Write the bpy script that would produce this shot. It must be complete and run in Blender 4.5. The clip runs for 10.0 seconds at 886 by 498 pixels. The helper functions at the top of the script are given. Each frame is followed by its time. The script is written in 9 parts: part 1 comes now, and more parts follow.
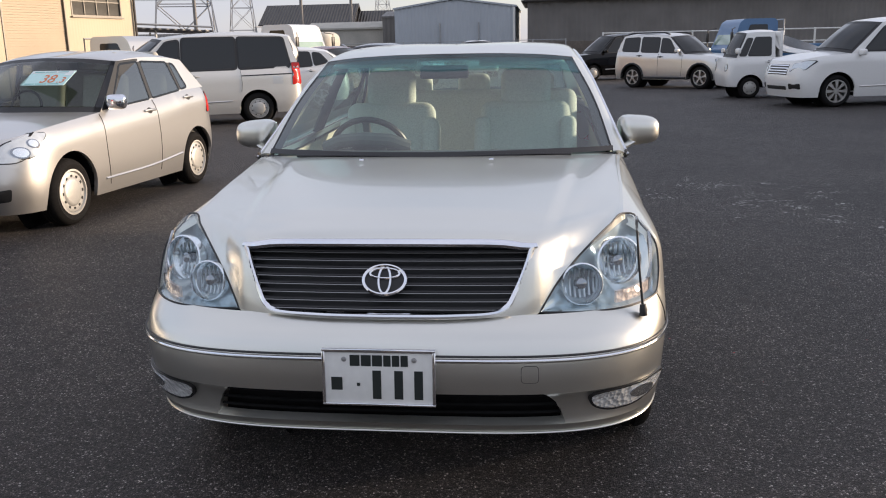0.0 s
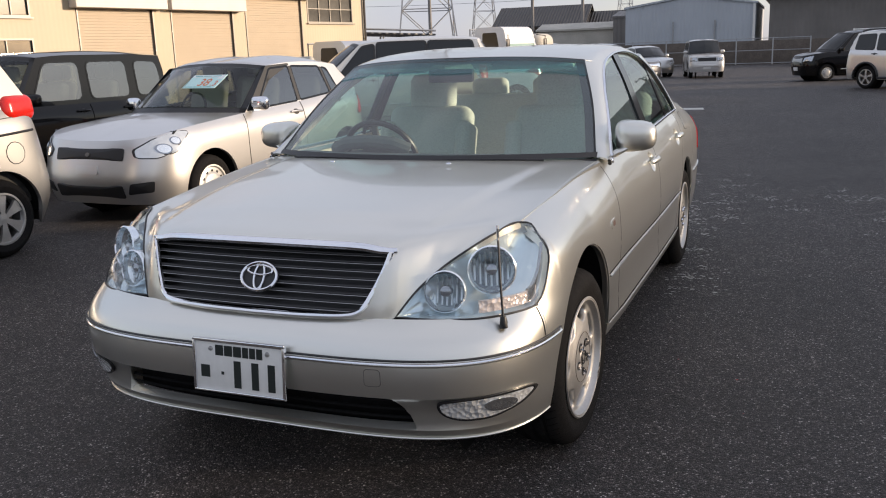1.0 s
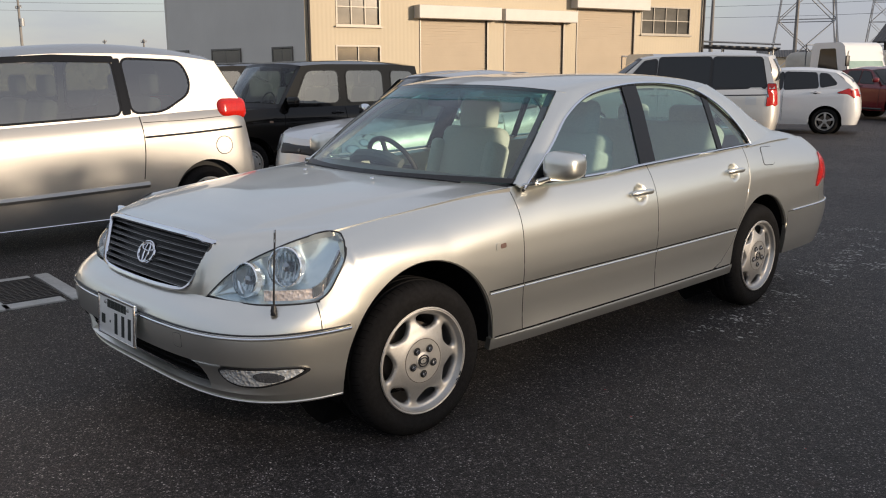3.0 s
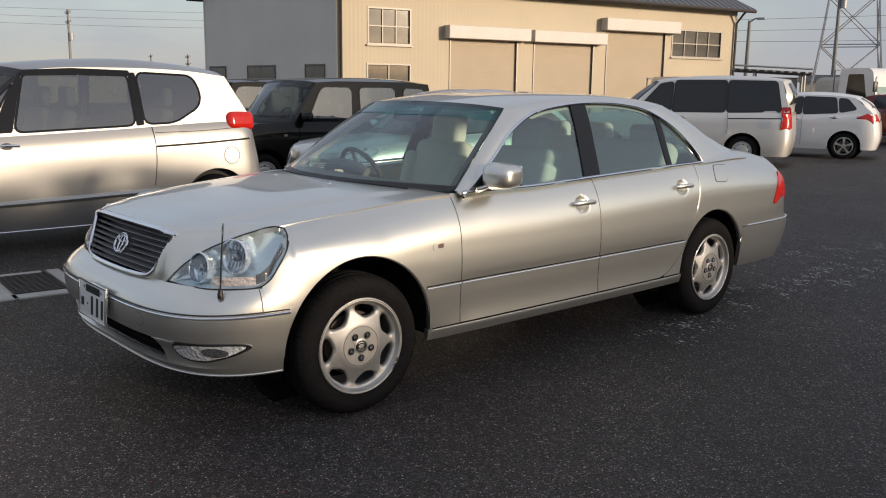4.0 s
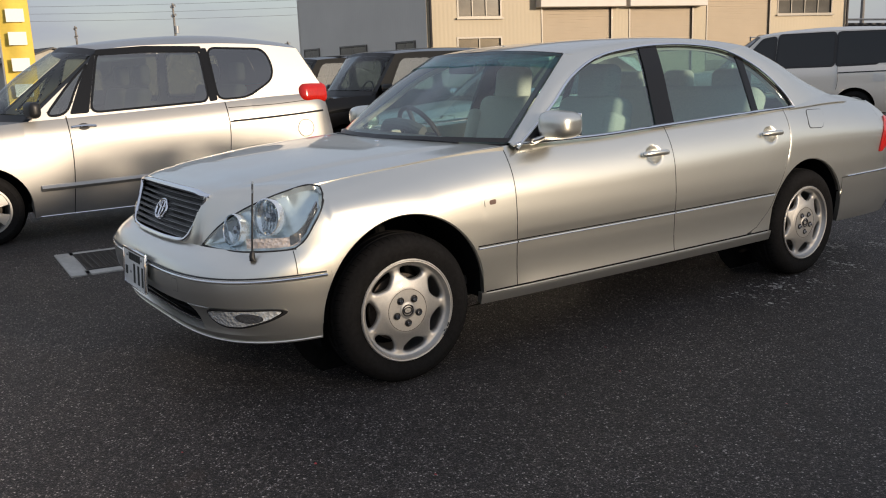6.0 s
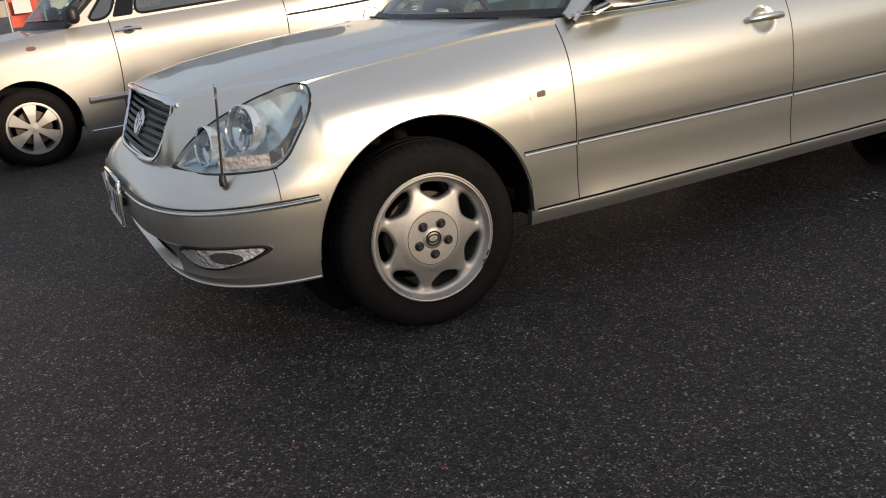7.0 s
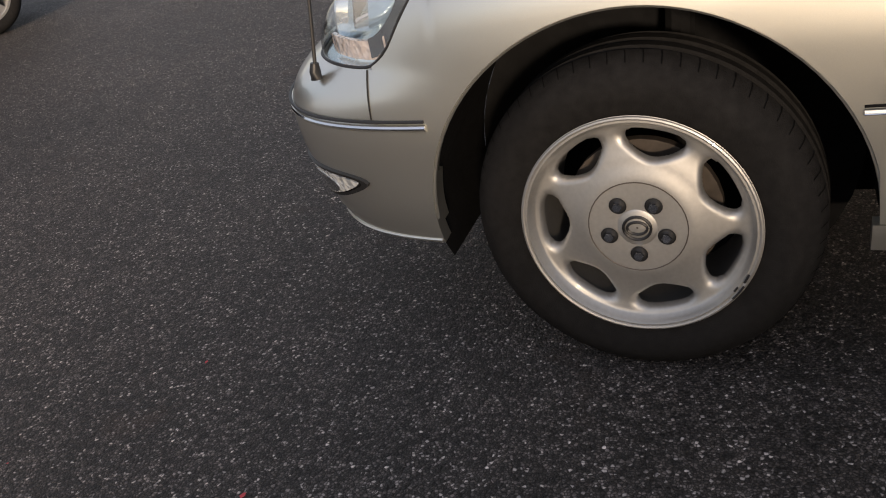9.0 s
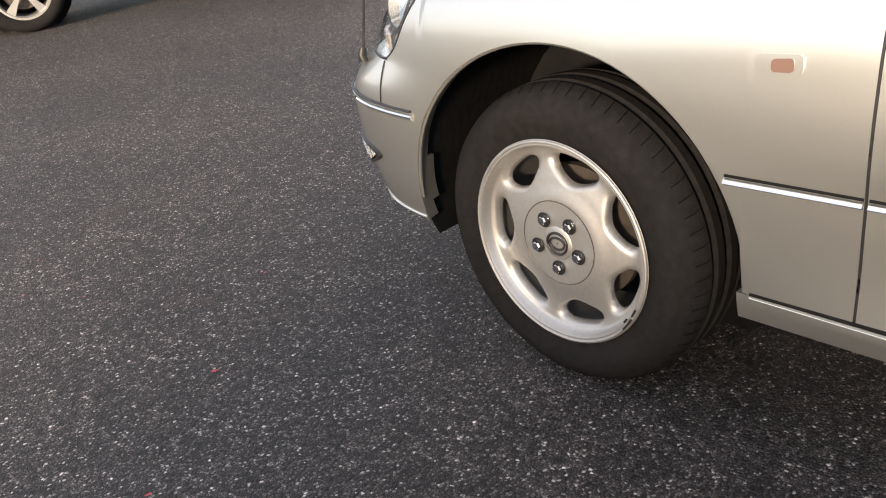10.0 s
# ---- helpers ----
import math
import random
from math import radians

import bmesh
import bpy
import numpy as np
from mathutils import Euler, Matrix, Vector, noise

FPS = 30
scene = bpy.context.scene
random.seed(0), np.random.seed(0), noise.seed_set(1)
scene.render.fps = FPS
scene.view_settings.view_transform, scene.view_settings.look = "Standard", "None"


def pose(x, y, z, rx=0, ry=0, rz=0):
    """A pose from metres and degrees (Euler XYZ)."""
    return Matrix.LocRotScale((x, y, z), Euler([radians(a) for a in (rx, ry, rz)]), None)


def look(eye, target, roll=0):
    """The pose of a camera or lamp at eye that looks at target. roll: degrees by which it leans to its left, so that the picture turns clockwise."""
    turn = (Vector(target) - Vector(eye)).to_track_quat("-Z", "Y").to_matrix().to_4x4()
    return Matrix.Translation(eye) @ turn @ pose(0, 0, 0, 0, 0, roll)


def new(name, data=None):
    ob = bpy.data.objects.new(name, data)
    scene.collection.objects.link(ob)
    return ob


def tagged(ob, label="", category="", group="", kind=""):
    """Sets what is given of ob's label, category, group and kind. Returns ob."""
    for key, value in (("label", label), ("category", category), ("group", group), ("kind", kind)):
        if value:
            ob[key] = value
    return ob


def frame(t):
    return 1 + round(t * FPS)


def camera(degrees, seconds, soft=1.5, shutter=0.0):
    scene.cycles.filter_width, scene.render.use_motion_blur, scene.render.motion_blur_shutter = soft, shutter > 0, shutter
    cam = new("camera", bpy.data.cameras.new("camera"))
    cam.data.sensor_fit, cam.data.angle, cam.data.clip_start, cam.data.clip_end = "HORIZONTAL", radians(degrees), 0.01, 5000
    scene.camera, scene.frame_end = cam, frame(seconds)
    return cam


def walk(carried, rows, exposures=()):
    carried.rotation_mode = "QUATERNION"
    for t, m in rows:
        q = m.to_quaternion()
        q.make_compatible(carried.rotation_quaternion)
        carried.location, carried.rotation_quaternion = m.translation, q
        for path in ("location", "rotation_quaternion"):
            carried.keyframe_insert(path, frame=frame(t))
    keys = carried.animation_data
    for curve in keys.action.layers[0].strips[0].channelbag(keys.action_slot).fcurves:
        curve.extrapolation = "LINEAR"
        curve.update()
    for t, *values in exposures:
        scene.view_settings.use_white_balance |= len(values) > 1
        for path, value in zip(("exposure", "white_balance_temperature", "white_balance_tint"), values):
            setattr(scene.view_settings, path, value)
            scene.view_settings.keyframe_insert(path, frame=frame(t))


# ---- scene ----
cam = camera(54.3, 10.0, soft=1.1)
PATH = [
    (0, (0.49, -3.285, 1.463), (0.256, -1.352, 1.008), -1.3),
    (0.5, (1.079, -3.228, 1.454), (0.586, -1.34, 1.014), -2.4),
    (1, (1.593, -3.028, 1.446), (0.843, -1.226, 1.008), -2.0),
    (1.5, (2.128, -2.817, 1.44), (1.171, -1.121, 0.982), -1.7),
    (2, (2.563, -2.552, 1.454), (1.453, -0.957, 0.981), -0.5),
    (2.5, (2.98, -2.345, 1.481), (1.72, -0.858, 1.034), -0.0),
    (2.7, (3.155, -2.311, 1.494), (1.815, -0.889, 1.064), -0.4),
    (3.8, (3.927, -2.317, 1.509), (2.458, -1.013, 1.133), 0.5),
    (4, (4.02, -2.273, 1.498), (2.545, -0.971, 1.135), 0.7),
    (4.5, (4.153, -2.239, 1.471), (2.641, -0.967, 1.167), 0.3),
    (5, (4.163, -2.225, 1.431), (2.618, -0.986, 1.15), -0.1),
    (5.5, (4.154, -2.113, 1.398), (2.606, -0.894, 1.053), -0.3),
    (5.7, (4.092, -2.053, 1.383), (2.524, -0.871, 1.004), -0.8),
    (6.8, (3.57, -1.364, 1.239), (1.858, -0.482, 0.696), -5.7),
    (7, (3.446, -1.212, 1.221), (1.737, -0.385, 0.592), -6.4),
    (7.5, (3.097, -0.885, 1.191), (1.385, -0.193, 0.423), -8.9),
    (8, (2.876, -0.461, 1.183), (1.069, -0.172, 0.378), -11.6),
    (8.5, (2.599, -0.146, 1.152), (0.811, -0.267, 0.265), -11.1),
    (9, (2.352, 0.246, 1.11), (0.731, -0.48, 0.191), -11.5),
    (9.5, (2.214, 0.602, 1.083), (0.863, -0.543, 0.154), -10.0),
    (10, (2.181, 1.012, 1.115), (0.938, -0.301, 0.261), -6.9),
]
walk(cam, [(t, look(eye, target, roll)) for t, eye, target, roll in PATH],
     exposures=[(0.0, 1.25, 6900, 17), (1.5, 1.02, 6900, 16), (2.5, 0.84, 6850, 14), (4.0, 0.62, 6800, 14), (5.5, 0.62, 6650, 13), (7.0, 0.55, 7050, 14),
                (8.5, 0.48, 7050, 15), (9.0, 0.88, 7100, 16), (9.5, 1.8, 7200, 16), (10.0, 2.0, 7200, 15)])

# ---- light: low hazy sun from the open side of the lot ----
SUN_EL, SUN_AZ = 9.5, 18.0        # degrees; azimuth counted from +x towards +y
world = bpy.data.worlds.new("sky")
scene.world = world
world.use_nodes = True
wn = world.node_tree.nodes
sky = wn.new("ShaderNodeTexSky")
sky.sky_type = "NISHITA"
sky.sun_disc = False
sky.sun_elevation = radians(SUN_EL)
sky.sun_rotation = radians(90 - SUN_AZ)
sky.air_density, sky.dust_density, sky.ozone_density = 1.0, 0.8, 1.5
wn["Background"].inputs[1].default_value = 0.15
# thin high cloud over the whole sky
wl = world.node_tree.links
wtc = wn.new("ShaderNodeTexCoord")
wmap = wn.new("ShaderNodeMapping")
wmap.inputs["Scale"].default_value = (1.0, 1.0, 3.5)
wno = wn.new("ShaderNodeTexNoise")
wno.inputs["Scale"].default_value, wno.inputs["Detail"].default_value = 2.4, 7
wramp = wn.new("ShaderNodeMapRange")
wramp.inputs["From Min"].default_value, wramp.inputs["From Max"].default_value = 0.32, 0.68
wramp.inputs["To Min"].default_value, wramp.inputs["To Max"].default_value = 0.58, 1.0
wmix = wn.new("ShaderNodeMix")
wmix.data_type = "RGBA"
# the cloud is brighter overhead than at the horizon
wsep = wn.new("ShaderNodeSeparateXYZ")
welev = wn.new("ShaderNodeMapRange")
welev.inputs["From Min"].default_value, welev.inputs["From Max"].default_value = 0.0, 0.7
welev.inputs["To Min"].default_value, welev.inputs["To Max"].default_value = 0.68, 0.86
wcol = wn.new("ShaderNodeMix")
wcol.data_type, wcol.blend_type = "RGBA", "MULTIPLY"
wcol.inputs["Factor"].default_value = 1
wcol.inputs["A"].default_value = (2.42, 2.68, 3.20, 1)
wl.new(wtc.outputs["Generated"], wsep.inputs[0])
wl.new(wsep.outputs["Z"], welev.inputs["Value"])
wl.new(welev.outputs["Result"], wcol.inputs["B"])
wl.new(wcol.outputs["Result"], wmix.inputs["B"])
wl.new(wtc.outputs["Generated"], wmap.inputs["Vector"])
wl.new(wmap.outputs["Vector"], wno.inputs["Vector"])
wl.new(wno.outputs["Fac"], wramp.inputs["Value"])
wl.new(wramp.outputs["Result"], wmix.inputs["Factor"])
wl.new(sky.outputs[0], wmix.inputs["A"])
wl.new(wmix.outputs["Result"], wn["Background"].inputs[0])
sun_data = bpy.data.lights.new("sun", "SUN")
sun_data.energy, sun_data.angle, sun_data.color = 2.6, radians(6), (1.0, 0.84, 0.64)
sun = new("sun", sun_data)
sun.matrix_world = look((0, 0, 30), (-math.cos(radians(SUN_AZ)) * math.cos(radians(SUN_EL)),
                                     -math.sin(radians(SUN_AZ)) * math.cos(radians(SUN_EL)),
                                     30 - math.sin(radians(SUN_EL))))


# ---- materials ----
def mat(name, color, rough=0.5, metal=0.0, coat=0.0, grain=0.0, scale=20.0, bump=0.0, bscale=200.0, spec=0.5, emit=0.0,
        stains=0.0, trans=0.0, alpha=1.0, sscale=2.0):
    m = bpy.data.materials.new(name)
    m.use_nodes = True
    nt = m.node_tree
    b = nt.nodes["Principled BSDF"]
    b.inputs["Base Color"].default_value = (*color, 1)
    b.inputs["Roughness"].default_value = rough
    b.inputs["Metallic"].default_value = metal
    b.inputs["Coat Weight"].default_value = coat
    b.inputs["Coat Roughness"].default_value = 0.04
    b.inputs["Specular IOR Level"].default_value = spec
    b.inputs["Transmission Weight"].default_value = trans
    b.inputs["Alpha"].default_value = alpha
    if emit:
        b.inputs["Emission Color"].default_value = (*color, 1)
        b.inputs["Emission Strength"].default_value = emit
    if grain or stains or bump:
        tc = nt.nodes.new("ShaderNodeTexCoord")
        src = tc.outputs["Object"]
    if grain or stains:
        last = None
        for amount, sc in ((grain, scale), (stains, sscale)):
            if not amount:
                continue
            no = nt.nodes.new("ShaderNodeTexNoise")
            no.inputs["Scale"].default_value = sc
            no.inputs["Detail"].default_value = 6
            nt.links.new(src, no.inputs["Vector"])
            mr = nt.nodes.new("ShaderNodeMapRange")
            mr.inputs["From Min"].default_value, mr.inputs["From Max"].default_value = 0.25, 0.75
            mr.inputs["To Min"].default_value, mr.inputs["To Max"].default_value = 1 - amount, 1 + amount
            nt.links.new(no.outputs["Fac"], mr.inputs["Value"])
            mx = nt.nodes.new("ShaderNodeMix")
            mx.data_type, mx.blend_type = "RGBA", "MULTIPLY"
            mx.inputs["Factor"].default_value = 1
            if last is None:
                mx.inputs["A"].default_value = (*color, 1)
            else:
                nt.links.new(last, mx.inputs["A"])
            nt.links.new(mr.outputs["Result"], mx.inputs["B"])
            last = mx.outputs["Result"]
        nt.links.new(last, b.inputs["Base Color"])
    if bump:
        no = nt.nodes.new("ShaderNodeTexNoise")
        no.inputs["Scale"].default_value = bscale
        no.inputs["Detail"].default_value = 4
        nt.links.new(src, no.inputs["Vector"])
        bp = nt.nodes.new("ShaderNodeBump")
        bp.inputs["Strength"].default_value = bump
        bp.inputs["Distance"].default_value = 0.01
        nt.links.new(no.outputs["Fac"], bp.inputs["Height"])
        nt.links.new(bp.outputs["Normal"], b.inputs["Normal"])
    return m


def glass_mat(name, tint, see=0.75, rough=0.0, gloss=0.07):
    """A thin pane: lets light straight through, tinted, with a mirror gloss on top."""
    m = bpy.data.materials.new(name)
    m.use_nodes = True
    nt = m.node_tree
    nt.nodes.remove(nt.nodes["Principled BSDF"])
    out = nt.nodes["Material Output"]
    tr = nt.nodes.new("ShaderNodeBsdfTransparent")
    tr.inputs["Color"].default_value = (*[c * see for c in tint], 1)
    gl = nt.nodes.new("ShaderNodeBsdfGlossy")
    gl.inputs["Roughness"].default_value = rough
    lw = nt.nodes.new("ShaderNodeLayerWeight")
    lw.inputs["Blend"].default_value = 0.5
    pw = nt.nodes.new("ShaderNodeMath")
    pw.operation = "POWER"
    pw.inputs[1].default_value = 4.5
    fr = nt.nodes.new("ShaderNodeMath")
    fr.operation = "MULTIPLY_ADD"
    fr.inputs[1].default_value, fr.inputs[2].default_value = 1.0 - gloss, gloss
    nt.links.new(lw.outputs["Facing"], pw.inputs[0])
    nt.links.new(pw.outputs[0], fr.inputs[0])
    mx = nt.nodes.new("ShaderNodeMixShader")
    nt.links.new(fr.outputs[0], mx.inputs[0])
    nt.links.new(tr.outputs[0], mx.inputs[1])
    nt.links.new(gl.outputs[0], mx.inputs[2])
    nt.links.new(mx.outputs[0], out.inputs[0])
    return m


PAINT = mat("silver_paint", (0.72, 0.715, 0.66), 0.31, 0.92, 0.8, grain=0.05, scale=900, stains=0.02)
PAINT_VAN = mat("pale_silver_paint", (0.415, 0.405, 0.385), 0.42, 0.80, 0.7, grain=0.04, scale=900)
PAINT_HATCH = mat("lilac_silver_paint", (0.64, 0.625, 0.60), 0.33, 0.85, 0.8, grain=0.04, scale=900)
PAINT_GREY = mat("silver_grey_paint", (0.66, 0.65, 0.63), 0.33, 0.85, 0.8, grain=0.04, scale=900)
PAINT_PEARL = mat("warm_silver_paint", (0.70, 0.675, 0.62), 0.38, 0.45, 0.7, grain=0.04, scale=900)
PAINT_WHITE = mat("white_car_paint", (0.78, 0.78, 0.76), 0.3, 0.0, 0.8, grain=0.02, scale=30)
PAINT_BLACK = mat("black_car_paint", (0.006, 0.0055, 0.0055), 0.05, 0.0, 0.0, grain=0.1, scale=40, spec=0.32)
PAINT_RED = mat("dark_red_car_paint", (0.15, 0.012, 0.018), 0.2, 0.2, 0.6, grain=0.05, scale=400)
PAINT_DARK = mat("dark_grey_car_paint", (0.09, 0.09, 0.1), 0.3, 0.5, 1.0, grain=0.05, scale=400)
PAINT_PALE = mat("silver_white_paint", (0.62, 0.615, 0.60), 0.35, 0.4, 0.8, grain=0.05, scale=400)
PAINT_BLUE = mat("blue_paint", (0.06, 0.16, 0.32), 0.4, 0.1, 0.5, grain=0.08, scale=40)
GLOSS_BLACK = mat("gloss_black_trim", (0.007, 0.007, 0.0075), 0.07, grain=0.1, scale=60, spec=0.35)
CHROME = mat("chrome", (0.82, 0.83, 0.86), 0.09, 1.0, grain=0.03, scale=60)
SATIN = mat("satin_alloy", (0.50, 0.49, 0.47), 0.5, 0.85, 0.2, grain=0.06, scale=120, stains=0.05, sscale=9)
ALLOY_DARK = mat("grey_alloy", (0.40, 0.40, 0.40), 0.4, 0.8, grain=0.06, scale=90)
STEEL_CAP = mat("silver_wheel_cap", (0.50, 0.49, 0.46), 0.45, 0.5, grain=0.05, scale=90)
DISC = mat("worn_brake_iron", (0.12, 0.10, 0.085), 0.5, 0.6, grain=0.3, scale=40)
RUBBER = mat("tyre_rubber", (0.0145, 0.014, 0.014), 0.8, grain=0.25, scale=60, stains=0.15, sscale=8, bump=0.25, bscale=350, spec=0.08)
TRIM = mat("black_trim", (0.014, 0.014, 0.015), 0.45, grain=0.15, scale=80)
# darker copy of the tyre rubber, for the shade inside the tread's cuts
TREAD_SHADE = mat("shadowed_rubber", (0.006, 0.006, 0.006), 0.95, grain=0.2, scale=60, spec=0.02)
WELL = mat("black_wheel_liner", (0.009, 0.009, 0.0095), 0.9, grain=0.3, scale=25, bump=0.2, bscale=60, spec=0.1)
GLASS = glass_mat("tinted_car_glass", (0.80, 0.98, 0.94), 0.88, gloss=0.15)
GLASS_SHADE = glass_mat("green_car_glass", (0.66, 0.96, 0.90), 0.74, gloss=0.22)
GLASS_BAND = glass_mat("teal_shade_band", (0.45, 0.85, 0.88), 0.85)
GLASS_SCREEN = glass_mat("clear_green_glass", (0.86, 0.96, 0.92), 0.80)
GLASS_CARRIER = glass_mat("green_privacy_glass", (0.82, 0.94, 0.90), 0.36, gloss=0.26)
LENS = glass_mat("clear_lamp_lens", (0.97, 1.0, 1.0), 0.98, gloss=0.08)
GLASS_WIN = mat("window_glass", (0.018, 0.02, 0.021), 0.05, 0.0, 0.0)
CABIN = mat("dark_cabin", (0.06, 0.06, 0.058), 0.8, grain=0.2, scale=20)
REFLECTOR = mat("lamp_reflector", (0.86, 0.92, 0.96), 0.12, 0.75, 0.3, bump=0.08, bscale=22)
BOWL = mat("lamp_bowl", (0.70, 0.80, 0.85), 0.14, 0.6, 0.8, bump=0.05, bscale=9)
FLUTE = mat("fluted_reflector", (0.72, 0.78, 0.82), 0.38, 0.9, grain=0.05, scale=60)
BULB = mat("lamp_bulb", (0.35, 0.37, 0.40), 0.1, 0.9)
def facet_mat(name, color, scale, depth, rough=0.08, metal=0.9):
    """Moulded lamp glass: many small tilted facets over a bright reflector."""
    m = mat(name, color, rough, metal, 0.5, grain=0.2, scale=30)
    nt = m.node_tree
    tc = nt.nodes.new("ShaderNodeTexCoord")
    vo = nt.nodes.new("ShaderNodeTexVoronoi")
    vo.inputs["Scale"].default_value = scale
    nt.links.new(tc.outputs["Object"], vo.inputs["Vector"])
    bp = nt.nodes.new("ShaderNodeBump")
    bp.inputs["Distance"].default_value = depth
    nt.links.new(vo.outputs["Distance"], bp.inputs["Height"])
    nt.links.new(bp.outputs["Normal"], nt.nodes["Principled BSDF"].inputs["Normal"])
    return m


FACETS = facet_mat("ribbed_lamp_glass", (0.80, 0.82, 0.82), 70, 0.006, 0.14, 0.45)
AMBER_RIBS = facet_mat("amber_tinted_lamp_glass", (0.84, 0.71, 0.66), 60, 0.005, 0.2, 0.4)
CLEAR_LAMP = mat("clear_lamp_cover", (0.62, 0.66, 0.68), 0.12, 0.5, 0.8, grain=0.1, scale=20)
CLEAR_GREY = facet_mat("clear_lamp_glass", (0.42, 0.44, 0.46), 15, 0.006)
RED_LENS = mat("red_lamp_lens", (0.50, 0.014, 0.008), 0.2, 0.0, 0.25, grain=0.15, scale=60)
REPEATER = mat("repeater_lens", (0.17, 0.105, 0.085), 0.3, 0.0, 0.3)
LACE = mat("white_lace_cover", (0.64, 0.65, 0.59), 0.9, grain=0.16, scale=120, bump=0.15, bscale=140)
nt = LACE.node_tree
lc = nt.nodes.new("ShaderNodeTexCoord")
holes = nt.nodes.new("ShaderNodeTexVoronoi")
holes.inputs["Scale"].default_value = 130
nt.links.new(lc.outputs["Object"], holes.inputs["Vector"])
hm = nt.nodes.new("ShaderNodeMapRange")
hm.inputs["From Min"].default_value, hm.inputs["From Max"].default_value = 0.12, 0.42
hm.inputs["To Min"].default_value, hm.inputs["To Max"].default_value = 0.74, 1.04
nt.links.new(holes.outputs["Distance"], hm.inputs["Value"])
lx = nt.nodes.new("ShaderNodeMix")
lx.data_type, lx.blend_type = "RGBA", "MULTIPLY"
lx.inputs["Factor"].default_value = 1
nt.links.new(nt.nodes["Principled BSDF"].inputs["Base Color"].links[0].from_socket, lx.inputs["A"])
nt.links.new(hm.outputs["Result"], lx.inputs["B"])
nt.links.new(lx.outputs["Result"], nt.nodes["Principled BSDF"].inputs["Base Color"])
BEIGE = mat("beige_cloth", (0.58, 0.56, 0.47), 0.9, grain=0.1, scale=60, bump=0.3, bscale=200)
DASH = mat("grey_dash", (0.13, 0.13, 0.12), 0.7, grain=0.1, scale=60, bump=0.2, bscale=300)
WOODRIM = mat("dark_wheel_rim", (0.035, 0.028, 0.025), 0.4, grain=0.1, scale=50)
PLATE = mat("plate_white", (0.74, 0.74, 0.71), 0.45, grain=0.04, scale=40)
PLATE_INK = mat("plate_ink", (0.014, 0.020, 0.018), 0.5, grain=0.05, scale=60)
SIGN_PAPER = mat("pale_green_card", (0.60, 0.84, 0.80), 0.7, grain=0.04, scale=30)
SIGN_WHITE = mat("white_card", (0.85, 0.88, 0.84), 0.7, grain=0.03, scale=30)
SIGN_RED = mat("orange_red_ink", (0.80, 0.22, 0.08), 0.7, grain=0.04, scale=60)
SIGN_TEAL = mat("teal_ink", (0.08, 0.45, 0.42), 0.7, grain=0.04, scale=60)


